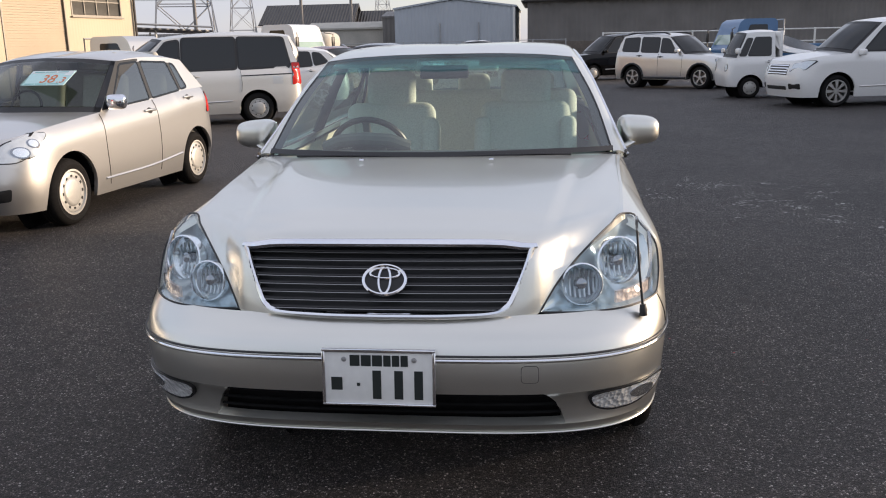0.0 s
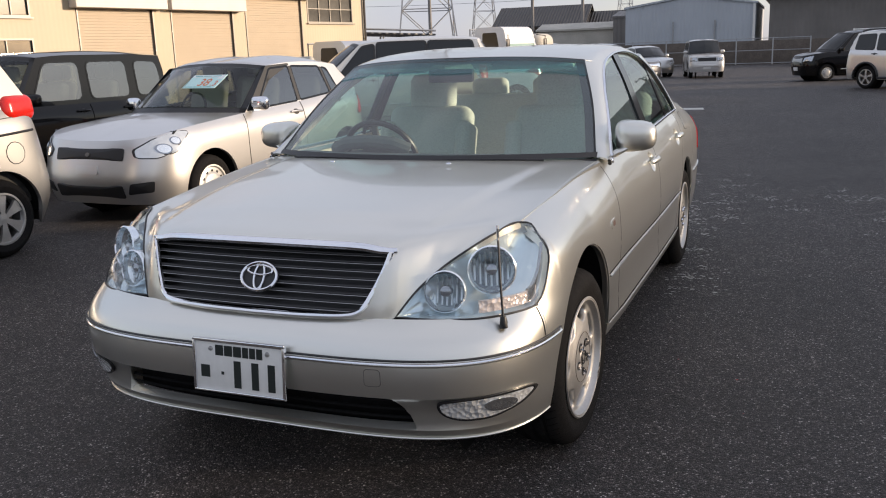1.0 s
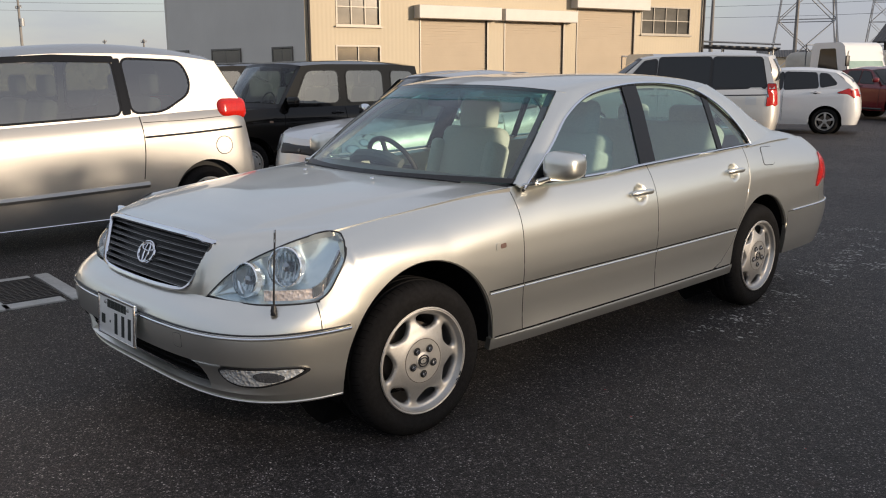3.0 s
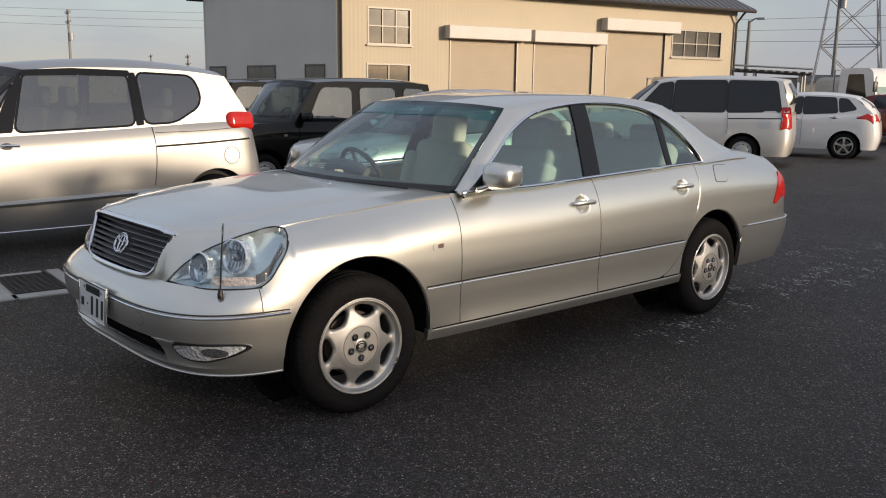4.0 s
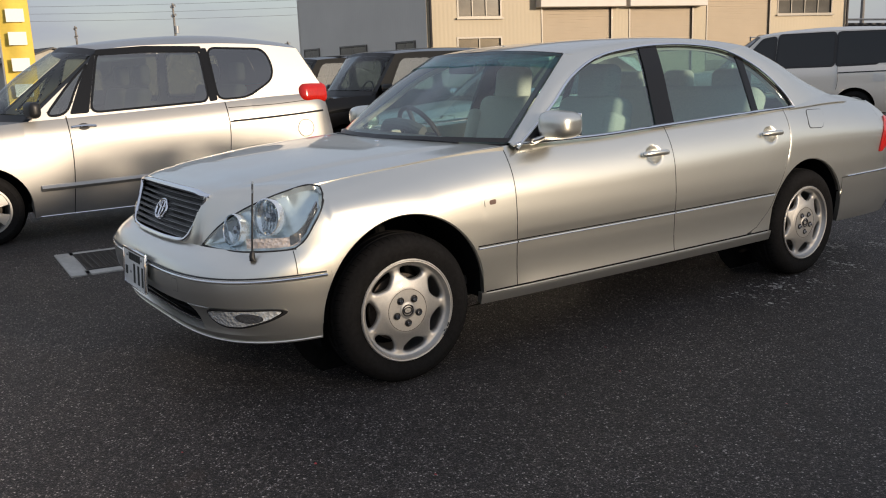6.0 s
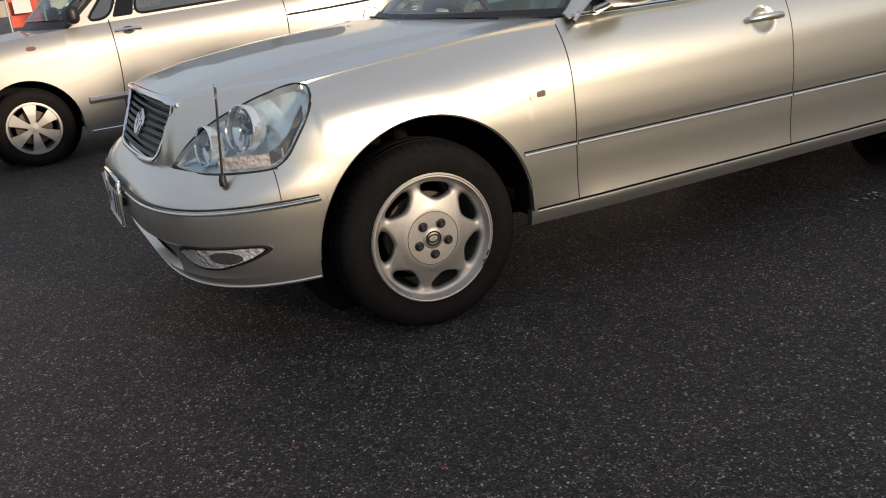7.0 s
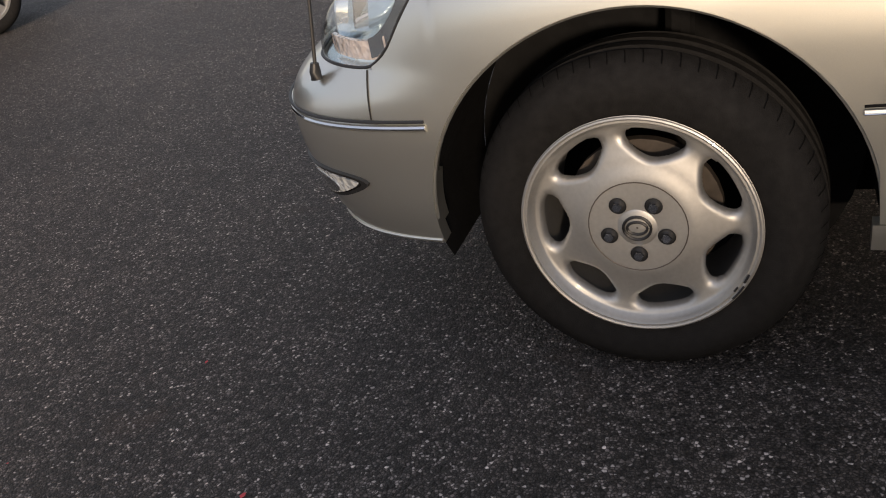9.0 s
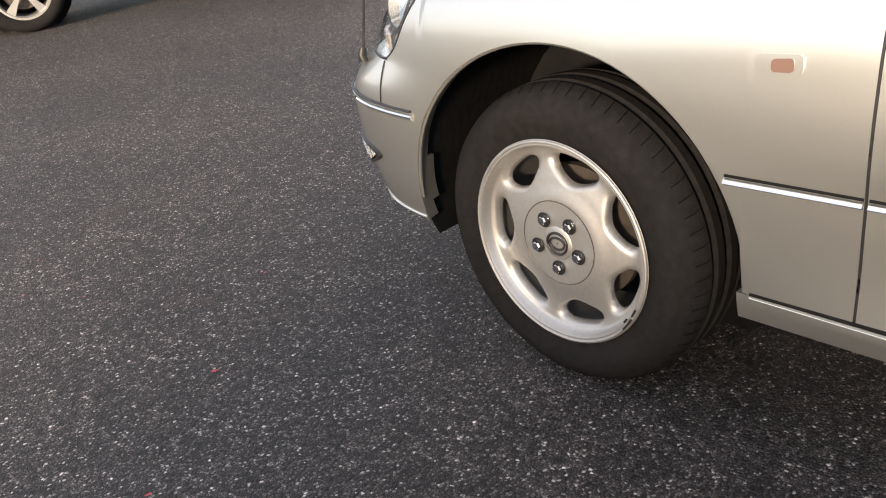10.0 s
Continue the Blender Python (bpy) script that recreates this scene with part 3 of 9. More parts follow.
# ---- wheels ----
def alloy_wheel(parent, at, side, r=0.33, rim=0.225, width=0.215, holes=7, style="holes", steer=0.0, broad=1.0, lugs=0):
    """A tyre with its rim, on the axle point at; side +1 faces +x."""
    w = empty("wheel")
    w.parent = parent
    w.matrix_local = Matrix.Translation(at) @ pose(0, 0, 0, 0, 0, (0 if side > 0 else 180) + steer)
    h = width / 2
    prof = [(rim - 0.012, h - 0.014), (rim + 0.004, h - 0.004), (rim + 0.03, h + 0.004), ((r + rim) / 2, h + 0.010), (r - 0.035, h + 0.002),
            (r - 0.014, h - 0.014), (r - 0.004, h - 0.035)]
    for o in (h - 0.05, h - 0.056):
        prof.append((r - (0.001 if o == h - 0.05 else 0.009), o))
    prof += [(r - 0.009, h - 0.066), (r, h - 0.071), (r, 0.012), (r - 0.009, 0.007), (r - 0.009, -0.007), (r, -0.012),
             (r, -h + 0.071), (r - 0.009, -h + 0.066), (r - 0.009, -h + 0.056), (r - 0.002, -h + 0.05), (r - 0.014, -h + 0.014), (rim, -h)]
    tyre = lathe("tyre", prof, RUBBER, w, "black rubber tyre with a plain sidewall", seg=64 if not lugs else 128)
    if lugs:                                  # flat dark strips on the tread's rounded shoulder: shade of short cross cuts as colour
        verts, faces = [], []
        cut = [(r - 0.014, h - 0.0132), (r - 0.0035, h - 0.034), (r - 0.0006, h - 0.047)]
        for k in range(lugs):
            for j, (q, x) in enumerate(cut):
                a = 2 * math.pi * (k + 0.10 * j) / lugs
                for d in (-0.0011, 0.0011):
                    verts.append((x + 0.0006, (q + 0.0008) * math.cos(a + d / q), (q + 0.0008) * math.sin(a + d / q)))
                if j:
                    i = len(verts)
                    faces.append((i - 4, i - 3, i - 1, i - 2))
        me = bpy.data.meshes.new("tread_cut_shade")
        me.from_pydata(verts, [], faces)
        me.materials.append(TREAD_SHADE)
        ob = new("tread_cut_shade", me)
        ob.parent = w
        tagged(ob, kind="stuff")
    if style == "plain":
        return w
    lathe("barrel", [(rim - 0.004, h - 0.012), (rim - 0.02, h - 0.03), (rim - 0.03, -h + 0.02), (rim - 0.004, -h)], ALLOY_DARK, w, seg=40)
    lathe("brake_disc", [(0.05, h - 0.075), (rim * 0.68, h - 0.075), (rim * 0.68, h - 0.095), (0.05, h - 0.095)], DISC, w, "worn iron brake disc", seg=32)
    R0 = rim + 0.006
    if style == "holes":
        # dished face with oval windows near its edge, modelled on a polar grid
        nr, per = 48, 28
        na = holes * per
        verts, faces = [], []
        hole_r, hh = 0.775 * rim, 0.122 * rim
        rad = np.linspace(0.03, R0, nr)
        dish = curve((0, h - 0.006), (0.30 * rim, h - 0.004), (0.42 * rim, h - 0.004), (0.60 * rim, h - 0.012), (0.86 * rim, h - 0.020),
                     (0.93 * rim, h - 0.016), (0.965 * rim, h + 0.004), (R0, h + 0.002))
        step = 2 * math.pi / holes
        half = 0.355 * step * hole_r                     # half length of a window along the rim
        keep = np.ones((nr, na), bool)
        P = np.zeros((nr, na, 3))
        for i, q in enumerate(rad):
            for j in range(na):
                a = 2 * math.pi * j / na
                c = (round(a / step - 0.5) + 0.5) * step
                x, y = (a - c) * hole_r, q - hole_r + 0.035 * rim * math.cos((a - c) / step * 2 * math.pi)
                e = math.hypot(x / half, y / hh)
                xx, yy, sink = x, y, 0.0
                if e < 1:
                    keep[i, j] = False
                    if e > 1e-6:
                        xx, yy = x / e, y / e
                    sink = 0.02
                elif e < 1.3:
                    sink = 0.008 * ((1.3 - e) / 0.3)**2
                qq = yy + hole_r - 0.035 * rim * math.cos((a - c) / step * 2 * math.pi)
                aa = c + xx / hole_r
                P[i, j] = (float(dish(qq)) - sink, qq * math.cos(aa), qq * math.sin(aa))
        verts = P.reshape(-1, 3)
        for i in range(nr - 1):
            for j in range(na):
                k = (j + 1) % na
                if keep[i, j] or keep[i, k] or keep[i + 1, j] or keep[i + 1, k]:
                    faces.append((i * na + j, i * na + k, (i + 1) * na + k, (i + 1) * na + j))
        mesh_ob("rim", verts, faces, SATIN, w, "silver alloy rim with seven oval openings", sharp=50)
        tube("rim_lip", [(h + 0.003, (R0 - 0.005) * math.cos(a), (R0 - 0.005) * math.sin(a)) for a in np.linspace(0, 2 * math.pi, 72, endpoint=False)],
             0.0042, SATIN, w, "rounded outer lip of the rim", closed=True, sides=8, up=(1, 0, 0))
        cap = lathe("centre_cap", [(0.002, h - 0.0015), (0.034, h - 0.0015), (0.038, h - 0.004)], SATIN, w, seg=32)
        pts = [(h, 0.019 * math.cos(a), 0.013 * math.sin(a)) for a in np.linspace(0, 2 * math.pi, 20, endpoint=False)]
        tube("cap_badge", [(h, 0.026 * math.cos(a), 0.024 * math.sin(a)) for a in np.linspace(0, 2 * math.pi, 24, endpoint=False)],
             0.003, TRIM, w, closed=True, sides=6)
        tube("cap_badge", pts, 0.0028, TRIM, w, closed=True, sides=6)
        tube("cover_line", [(h - 0.0035, 0.094 * math.cos(a), 0.094 * math.sin(a)) for a in np.linspace(0, 2 * math.pi, 40, endpoint=False)],
             0.0012, DISC, w, closed=True, sides=5)
        for k in range(5):
            a = 2 * math.pi * k / 5 + math.radians(-90)
            y, z = 0.0572 * math.cos(a), 0.0572 * math.sin(a)
            o = lathe("nut_well", [(0.017, h - 0.002), (0.015, h - 0.0045), (0.0, h - 0.0035)], TRIM, w, seg=16)
            o.location = (0.001, y, z)
            bm = bmesh.new()
            bmesh.ops.create_cone(bm, cap_ends=True, segments=6, radius1=0.0105, radius2=0.009, depth=0.012, matrix=Matrix.Rotation(radians(90), 4, "Y"))
            o = part("wheel_nut", bm, CHROME, w, "chrome wheel nut", smooth=False)
            o.location = (h + 0.003, y, z)
    else:
        lip = lathe("rim", [(R0, h + 0.002), (0.95 * rim, h + 0.003), (0.9 * rim, h - 0.02)], SATIN, w, seg=40)
        if style == "cap":
            lathe("wheel_cap", [(0.9 * rim, h - 0.012), (0.8 * rim, h - 0.004), (0.66 * rim, h - 0.006), (0.60 * rim, h + 0.004), (0.50 * rim, h + 0.009), (0.0, h + 0.010)],
                  STEEL_CAP, w, "silver plastic wheel cap", seg=40)
            for k in range(holes):
                a = 2 * math.pi * k / holes
                o = box("cap_slot", (0.004, 0.020, 0.026), Matrix.Translation((h - 0.003, 0.73 * rim * math.cos(a), 0.73 * rim * math.sin(a))) @ Matrix.Rotation(a, 4, "X"), TRIM, w, bevel=0.0015, seg=1)
        else:
            lathe("hub", [(0.26 * rim, h - 0.03), (0.24 * rim, h - 0.004), (0.0, h)], SATIN, w, seg=24)
            for k in range(holes):
                a = 2 * math.pi * k / holes + math.pi / 2
                verts = []
                for q, half, off in ((0.18 * rim, 0.055 * rim * broad, 0.0), (0.55 * rim, 0.10 * rim * broad, 0.0), (0.95 * rim, 0.17 * rim * broad, -0.006)):
                    for s in (-1, 1):
                        for d in (0, -0.025):
                            verts.append((h - 0.002 + off + d, q * math.cos(a) - s * half * math.sin(a), q * math.sin(a) + s * half * math.cos(a)))
                faces = []
                for i in range(2):
                    b = i * 4
                    faces += [(b, b + 2, b + 6, b + 4), (b + 1, b + 5, b + 7, b + 3), (b, b + 4, b + 5, b + 1), (b + 2, b + 3, b + 7, b + 6)]
                mesh_ob("spoke", verts, faces, SATIN if style == "spoke" else ALLOY_DARK, w, smooth=False)
    return w


# ---- ground ----
def ground():
    verts, faces = [], []
    xs = [-3000, -300, -60, -20, -8, 0, 8, 20, 60, 300, 3000]
    for x in xs:
        for y in xs:
            verts.append((x, y, 0))
    n = len(xs)
    for i in range(n - 1):
        for j in range(n - 1):
            faces.append((i * n + j, (i + 1) * n + j, (i + 1) * n + j + 1, i * n + j + 1))
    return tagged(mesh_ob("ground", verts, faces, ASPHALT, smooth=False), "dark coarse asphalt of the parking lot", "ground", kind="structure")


ground()

# ---- the silver sedan, front axle at y = 0, nose towards -y ----
sedan = empty("sedan", "silver saloon car parked on dark asphalt", "car")
WB, HUB = 2.928, 0.327
YC = -0.10
TAIL_C, TAIL_N = 3.1, 8.0
s_w = curve((-0.9, 0.905), (0.0, 0.908), (0.8, 0.912), (1.7, 0.917), (2.9, 0.908), (3.5, 0.895), (4.1, 0.87))
s_zs = curve((-0.9, 0.80), (-0.36, 0.90), (0.0, 0.94), (0.3, 0.967), (0.62, 0.985), (1.1, 0.985), (1.7, 1.003), (2.8, 1.035), (3.4, 1.045), (4.1, 1.01))
s_xs = curve((-0.9, 0.74), (-0.36, 0.758), (0.0, 0.782), (0.35, 0.80), (0.62, 0.825), (0.9, 0.845), (2.8, 0.838), (3.2, 0.80), (3.6, 0.755), (4.1, 0.70))
s_tuck = curve((0.15, 0.075), (0.22, 0.05), (0.28, 0.028), (0.34, 0.016), (0.45, 0.006), (0.56, 0.0), (0.66, 0.0), (0.75, 0.005), (0.85, 0.010), (1.2, 0.02))
s_yf = curve((0.2, -0.76), (0.285, -0.80), (0.36, -0.845), (0.45, -0.872), (0.52, -0.880), (0.575, -0.872), (0.615, -0.850), (0.645, -0.815), (0.67, -0.775), (0.9, -0.70))
s_yr = curve((0.2, 4.05), (0.30, 4.10), (0.42, 4.18), (0.52, 4.21), (0.575, 4.19), (0.62, 4.14), (0.8, 4.13), (0.95, 4.11), (1.05, 4.05))


s_flank = curve((0.15, 0.06), (0.235, 0.030), (0.29, 0.012), (0.322, 0.003), (0.338, 0.005), (0.360, 0.0075), (0.395, 0.010), (0.43, 0.0105), (0.50, 0.008),
                (0.555, 0.006), (0.60, 0.001), (0.66, 0.0), (0.75, 0.005), (0.85, 0.014), (1.2, 0.04))     # between the wheel arches


s_nose = curve((0.2, 3.85), (0.54, 3.85), (0.60, 3.7), (0.64, 3.45), (0.67, 3.35), (1.2, 3.35))      # squareness of the nose's corners


def s_half(y, z):
    """Half width of the body side, before the corners round off."""
    zs, w = s_zs(y), s_w(y)
    k = np.clip((z - (zs - 0.24)) / 0.24, 0, 1.3)
    m = np.clip((y - 0.30) / 0.40, 0, 1) * np.clip((2.75 - y) / 0.3, 0, 1)
    return w - s_tuck(z) * (1 - m) - s_flank(z) * m - (w - s_xs(y)) * k**(2.3 + 2.1 * np.clip((0.15 - y) / 0.5, 0, 1))


def sedan_side(y, z):
    y, z = np.asarray(y, float), np.asarray(z, float)
    h = s_half(y, z)
    q = np.clip((YC - y) / (YC - s_yf(z)), 0, 1)
    r = np.clip((y - TAIL_C) / (s_yr(z) - TAIL_C), 0, 1)
    return h * (1 - q**s_nose(z))**(1 / s_nose(z)) * (1 - r**TAIL_N)**(1 / TAIL_N)


def sedan_front(x, z):
    """y of the nose at |x|, z."""
    x, z = np.asarray(x, float), np.asarray(z, float)
    h = 0.905 - s_tuck(z)
    q = np.clip(np.abs(x) / h, 0, 1)
    return YC - (YC - s_yf(z)) * (1 - q**s_nose(z))**(1 / s_nose(z))


def side_grid(yl, yr_, lo, hi, nu, nv, spread=None):
    """Grid on the body side: columns from yl to yr_, from lo(y) up to hi(y)."""
    u = np.linspace(0, 1, nu)
    ys = yl + (yr_ - yl) * u if spread is None else spread
    g = np.zeros((len(ys), nv, 3))
    for i, y in enumerate(ys):
        z = np.linspace(float(lo(y)), float(hi(y)), nv)
        g[i] = np.stack([sedan_side(np.full(nv, y), z), np.full(nv, y), z], -1)
    return g


def both(name, g, material, parent, depth=0.02, label=""):
    return panel(name, g, material, parent, depth, label), panel(name, mirror(g), material, parent, depth, label)


ARCH_F, ARCH_R = 0.412, 0.390


def arch(y, c, r):
    return HUB + 0.012 + math.sqrt(max(r * r - (y - c)**2, 0))


GAP = 0.0025
# front wings
def wing_lo(y):
    if y < -0.365:
        return 0.565
    return max(arch(y, 0.0, ARCH_F), 0.335) if y < 0.405 else 0.335


lamp_edge = curve((-0.505, 0.668), (-0.45, 0.708), (-0.42, 0.750), (-0.375, 0.81), (-0.335, 0.868))


def wing_hi(y):
    return float(lamp_edge(y)) - 0.004 if y < -0.335 else float(s_zs(y))


ys = np.concatenate([np.linspace(-0.495, -0.368, 9), -ARCH_F * np.cos(np.linspace(math.acos(0.362 / ARCH_F), math.pi - math.acos(0.40 / ARCH_F), 36)),
                     np.linspace(0.406, 0.60 - GAP, 8)])
both("wing", side_grid(0, 0, wing_lo, wing_hi, 0, 26, ys), PAINT, sedan, 0.03)
# doors
HANDLES = ((1.545, 0.866), (2.545, 0.897))


def hollow(g):
    """Presses the bowls behind the door handles into a door's grid."""
    for yh, zh in HANDLES:
        d = ((g[..., 1] - yh) / 0.058)**2 + ((g[..., 2] - zh) / 0.047)**2
        g[..., 0] -= 0.020 * np.clip(1 - d, 0, 1)**0.7
    return g


both("front_door", hollow(side_grid(0.60 + GAP, 1.69 - GAP, lambda y: 0.335 + GAP, lambda y: float(s_zs(y)), 110, 76)), PAINT, sedan, 0.03)
door_edge = curve((0.33, 2.26), (0.345, 2.34), (0.41, 2.47), (0.57, 2.60), (0.72, 2.68), (0.84, 2.722), (1.06, 2.745))


def door_grid():
    nu, nv = 100, 76
    g = np.zeros((nu, nv, 3))
    for j, v in enumerate(np.linspace(0, 1, nv)):
        z0 = 0.335 + GAP + (0.70) * v
        y1 = float(door_edge(z0)) - GAP
        for i, u in enumerate(np.linspace(0, 1, nu)):
            y = 1.69 + GAP + (y1 - 1.69 - GAP) * u
            z = 0.335 + GAP + (float(s_zs(y)) - 0.335 - GAP) * v
            g[i, j] = (float(sedan_side(y, z)), y, z)
    return g


both("rear_door", hollow(door_grid()), PAINT, sedan, 0.03)
for s in (1, -1):
    for edge in (lambda z: 0.60, lambda z: 1.69, lambda z: float(door_edge(z))):
        tube("door_gap", [(s * (float(sedan_side(edge(z), z)) - 0.0025), edge(z), z) for z in np.linspace(0.342, float(s_zs(edge(0.95))) - 0.006, 26)], 0.0034, TRIM, sedan, "dark gap round the door", sides=6)
# rear quarters
edge_z = curve((2.26, 0.33), (2.34, 0.345), (2.47, 0.41), (2.60, 0.57), (2.68, 0.72), (2.722, 0.84), (2.745, 1.036))


def quarter_lo(y):
    if y > WB + 0.365:
        return 0.575
    return max(arch(y, WB, ARCH_R), 0.335)


def quarter_hi(y):
    return max(float(edge_z(y)) - 0.004, quarter_lo(y) + 0.002) if y < 2.745 else float(s_zs(y))


ys = np.concatenate([np.linspace(2.36, 2.735, 16), [2.7455], WB - ARCH_R * np.cos(np.linspace(math.acos(0.175 / ARCH_R), math.pi - math.acos(0.36 / ARCH_R), 26)),
                     np.linspace(WB + 0.368, 3.82, 14)])
both("rear_quarter", side_grid(0, 0, quarter_lo, quarter_hi, 0, 24, ys), PAINT, sedan, 0.03)
# sills
both("sill", side_grid(0.395, 2.555, lambda y: 0.278, lambda y: 0.335 - GAP, 24, 6), PAINT, sedan, 0.03)
both("under_sill", np.array([[(float(sedan_side(y, 0.285)) - 0.016 - 0.14 * k, y, 0.282 - 0.055 * k) for k in (0.0, 0.3, 1.0)] for y in np.linspace(0.41, 2.54, 12)]), WELL, sedan, 0.0)
for s in (1, -1):
    yy = np.linspace(0.42, 2.52, 30)
    tube("sill_groove", [(s * (float(sedan_side(y, 0.335)) - 0.004), y, 0.336) for y in yy], 0.006, WELL, sedan, "dark groove over the sill", sides=6)
    tube("sill_edge", [(s * (float(sedan_side(y, 0.324)) + 0.001), y, 0.328) for y in yy], 0.0018, PAINT, sedan, "bright rounded edge of the sill", sides=8)
    for a, b in ((0.372, 0.597), (0.605, 1.686), (1.694, 2.565)):
        yy = np.linspace(a, b, 20)
        tube("side_moulding", [(s * (float(sedan_side(y, 0.545)) + 0.002), y, 0.546) for y in yy], 0.0062, PAINT, sedan, "slim moulding in body colour", sides=8, flat=0.9)
        tube("moulding_groove", [(s * (float(sedan_side(y, 0.555)) + 0.0005), y, 0.5555) for y in yy], 0.0028, WELL, sedan, sides=6)
        tube("moulding_chrome", [(s * (float(sedan_side(y, 0.545)) + 0.008), y, 0.544) for y in yy], 0.0017, CHROME, sedan, "thin chrome strip", sides=6)


# front bumper: wraps round the nose, with a wide low intake
def nose_grid(z0, z1, t0, t1, nu, nv):
    """t = 0 at the middle of the nose, 1 at the wheel arch."""
    g = np.zeros((nu, nv, 3))
    for i, t in enumerate(np.linspace(t0, t1, nu)):
        for j, z in enumerate(np.linspace(z0, z1, nv)):
            hh = 0.905 - float(s_tuck(z))
            yf, nn = float(s_yf(z)), float(s_nose(z))
            end = -0.365 if z > 0.55 else -math.sqrt(max(ARCH_F**2 - (z - HUB - 0.012)**2, 0.01))
            a = math.pi / 2 * (1 - t)
            # superellipse angle, stopped at the arch
            qe = min(1, max(0, (YC - end) / (YC - yf)))
            ae = math.asin(qe**(nn / 2))
            a = ae + (math.pi / 2 - ae) * (1 - t)
            q = math.sin(a)**(2 / nn)
            g[i, j] = (hh * math.cos(a)**(2 / nn) if t > 0 else 0.0, YC - (YC - yf) * q, z)
    return g


def whole(g):
    """Joins a half grid that starts at x = 0 with its mirror image."""
    m = mirror(g)[::-1]
    return np.concatenate([m[:-1], g], 0)


bumper = panel("front_bumper", whole(nose_grid(0.445, 0.665, 0, 1, 44, 18)), PAINT, sedan, 0.03)
panel("lower_lip", whole(nose_grid(0.285, 0.326, 0, 1, 44, 8)), PAINT, sedan, 0.03, "painted lower edge of the bumper")
intake_end = curve((0.32, 0.553), (0.337, 0.551), (0.36, 0.545), (0.393, 0.530), (0.425, 0.508), (0.447, 0.482))      # half width of the intake by height


def scoop(x, z):
    """Depth of the hollow round the fog lamp."""
    k = min(1, max(0, (z - 0.326) / 0.119))
    w = min(1, max(0, (0.87 - abs(x)) / 0.22))
    return 0.022 * w * w * (3 - 2 * w) * math.sin(math.pi * k)**0.65


g = np.zeros((40, 14, 3))
for j, z in enumerate(np.linspace(0.326, 0.445, 14)):
    row = nose_grid(z, z, 0, 1, 240, 1)[:, 0]
    q = row[row[:, 0] >= float(intake_end(z))]
    g[:, j] = q[np.round(np.linspace(0, 1, 40)**1.2 * (len(q) - 1)).astype(int)]
n = np.cross(np.gradient(g, axis=0), np.gradient(g, axis=1))
n /= np.linalg.norm(n, axis=-1, keepdims=True)
if n[5, 5, 1] > 0:
    n = -n
for i in range(40):
    for j in range(14):
        g[i, j] -= n[i, j] * scoop(g[i, j, 0], g[i, j, 2])
both("bumper_corner", g, PAINT, sedan, 0.05)
g = nose_grid(0.315, 0.455, 0, 0.60, 24, 6)
g[..., 1] += 0.075
panel("lower_intake", whole(g), WELL, sedan, 0.0, "black intake behind the bumper opening")
for z in (0.360, 0.392, 0.424):
    tube("intake_bar", [(x, float(sedan_front(x, z)) + 0.040, z) for x in np.linspace(-0.58, 0.58, 30)], 0.005, WELL, sedan, sides=6)
pts = nose_grid(0.56, 0.56, 0, 0.985, 50, 1)[:, 0]
for s in (1, -1):
    q = pts * (s, 1, 1)
    tube("bumper_moulding", q + (0, 0, -0.006), 0.0085, PAINT, sedan, sides=8)
    tube("bumper_chrome", [(p[0] * 1.006, p[1] * 1.0 - 0.007 * (1 - abs(p[0])), p[2] - 0.004) for p in q], 0.0045, CHROME, sedan, "thin chrome strip", sides=6)
    tube("bumper_groove", [(p[0] * 1.0035, p[1] - 0.003, p[2] + 0.008) for p in q], 0.0035, TRIM, sedan, sides=6)
tube("lower_lip_line", [(s2 * p[0], p[1] - 0.004, p[2]) for s2, p in [(-1, p) for p in nose_grid(0.292, 0.292, 0, 1, 30, 1)[::-1, 0]] + [(1, p) for p in nose_grid(0.292, 0.292, 0, 1, 30, 1)[1:, 0]]],
     0.003, PAINT, sedan, "bright lower edge", sides=6)


def on_nose(a, b, h):
    """A point h in front of the nose at x = a, z = b."""
    e = 0.004
    p = np.array((a, float(sedan_front(a, b)), b))
    px = np.array((a + e, float(sedan_front(a + e, b)), b)) - p
    pz = np.array((a, float(sedan_front(a, b + e)), b + e)) - p
    n = np.cross(px, pz)
    n /= np.linalg.norm(n)
    return p + n * h


def ellipse(cx, cz, rx, rz, n=24, tilt=0.0):
    t = radians(tilt)
    return [(cx + rx * math.cos(a) * math.cos(t) - rz * math.sin(a) * math.sin(t), cz + rx * math.cos(a) * math.sin(t) + rz * math.sin(a) * math.cos(t))
            for a in np.linspace(0, 2 * math.pi, n, endpoint=False)]


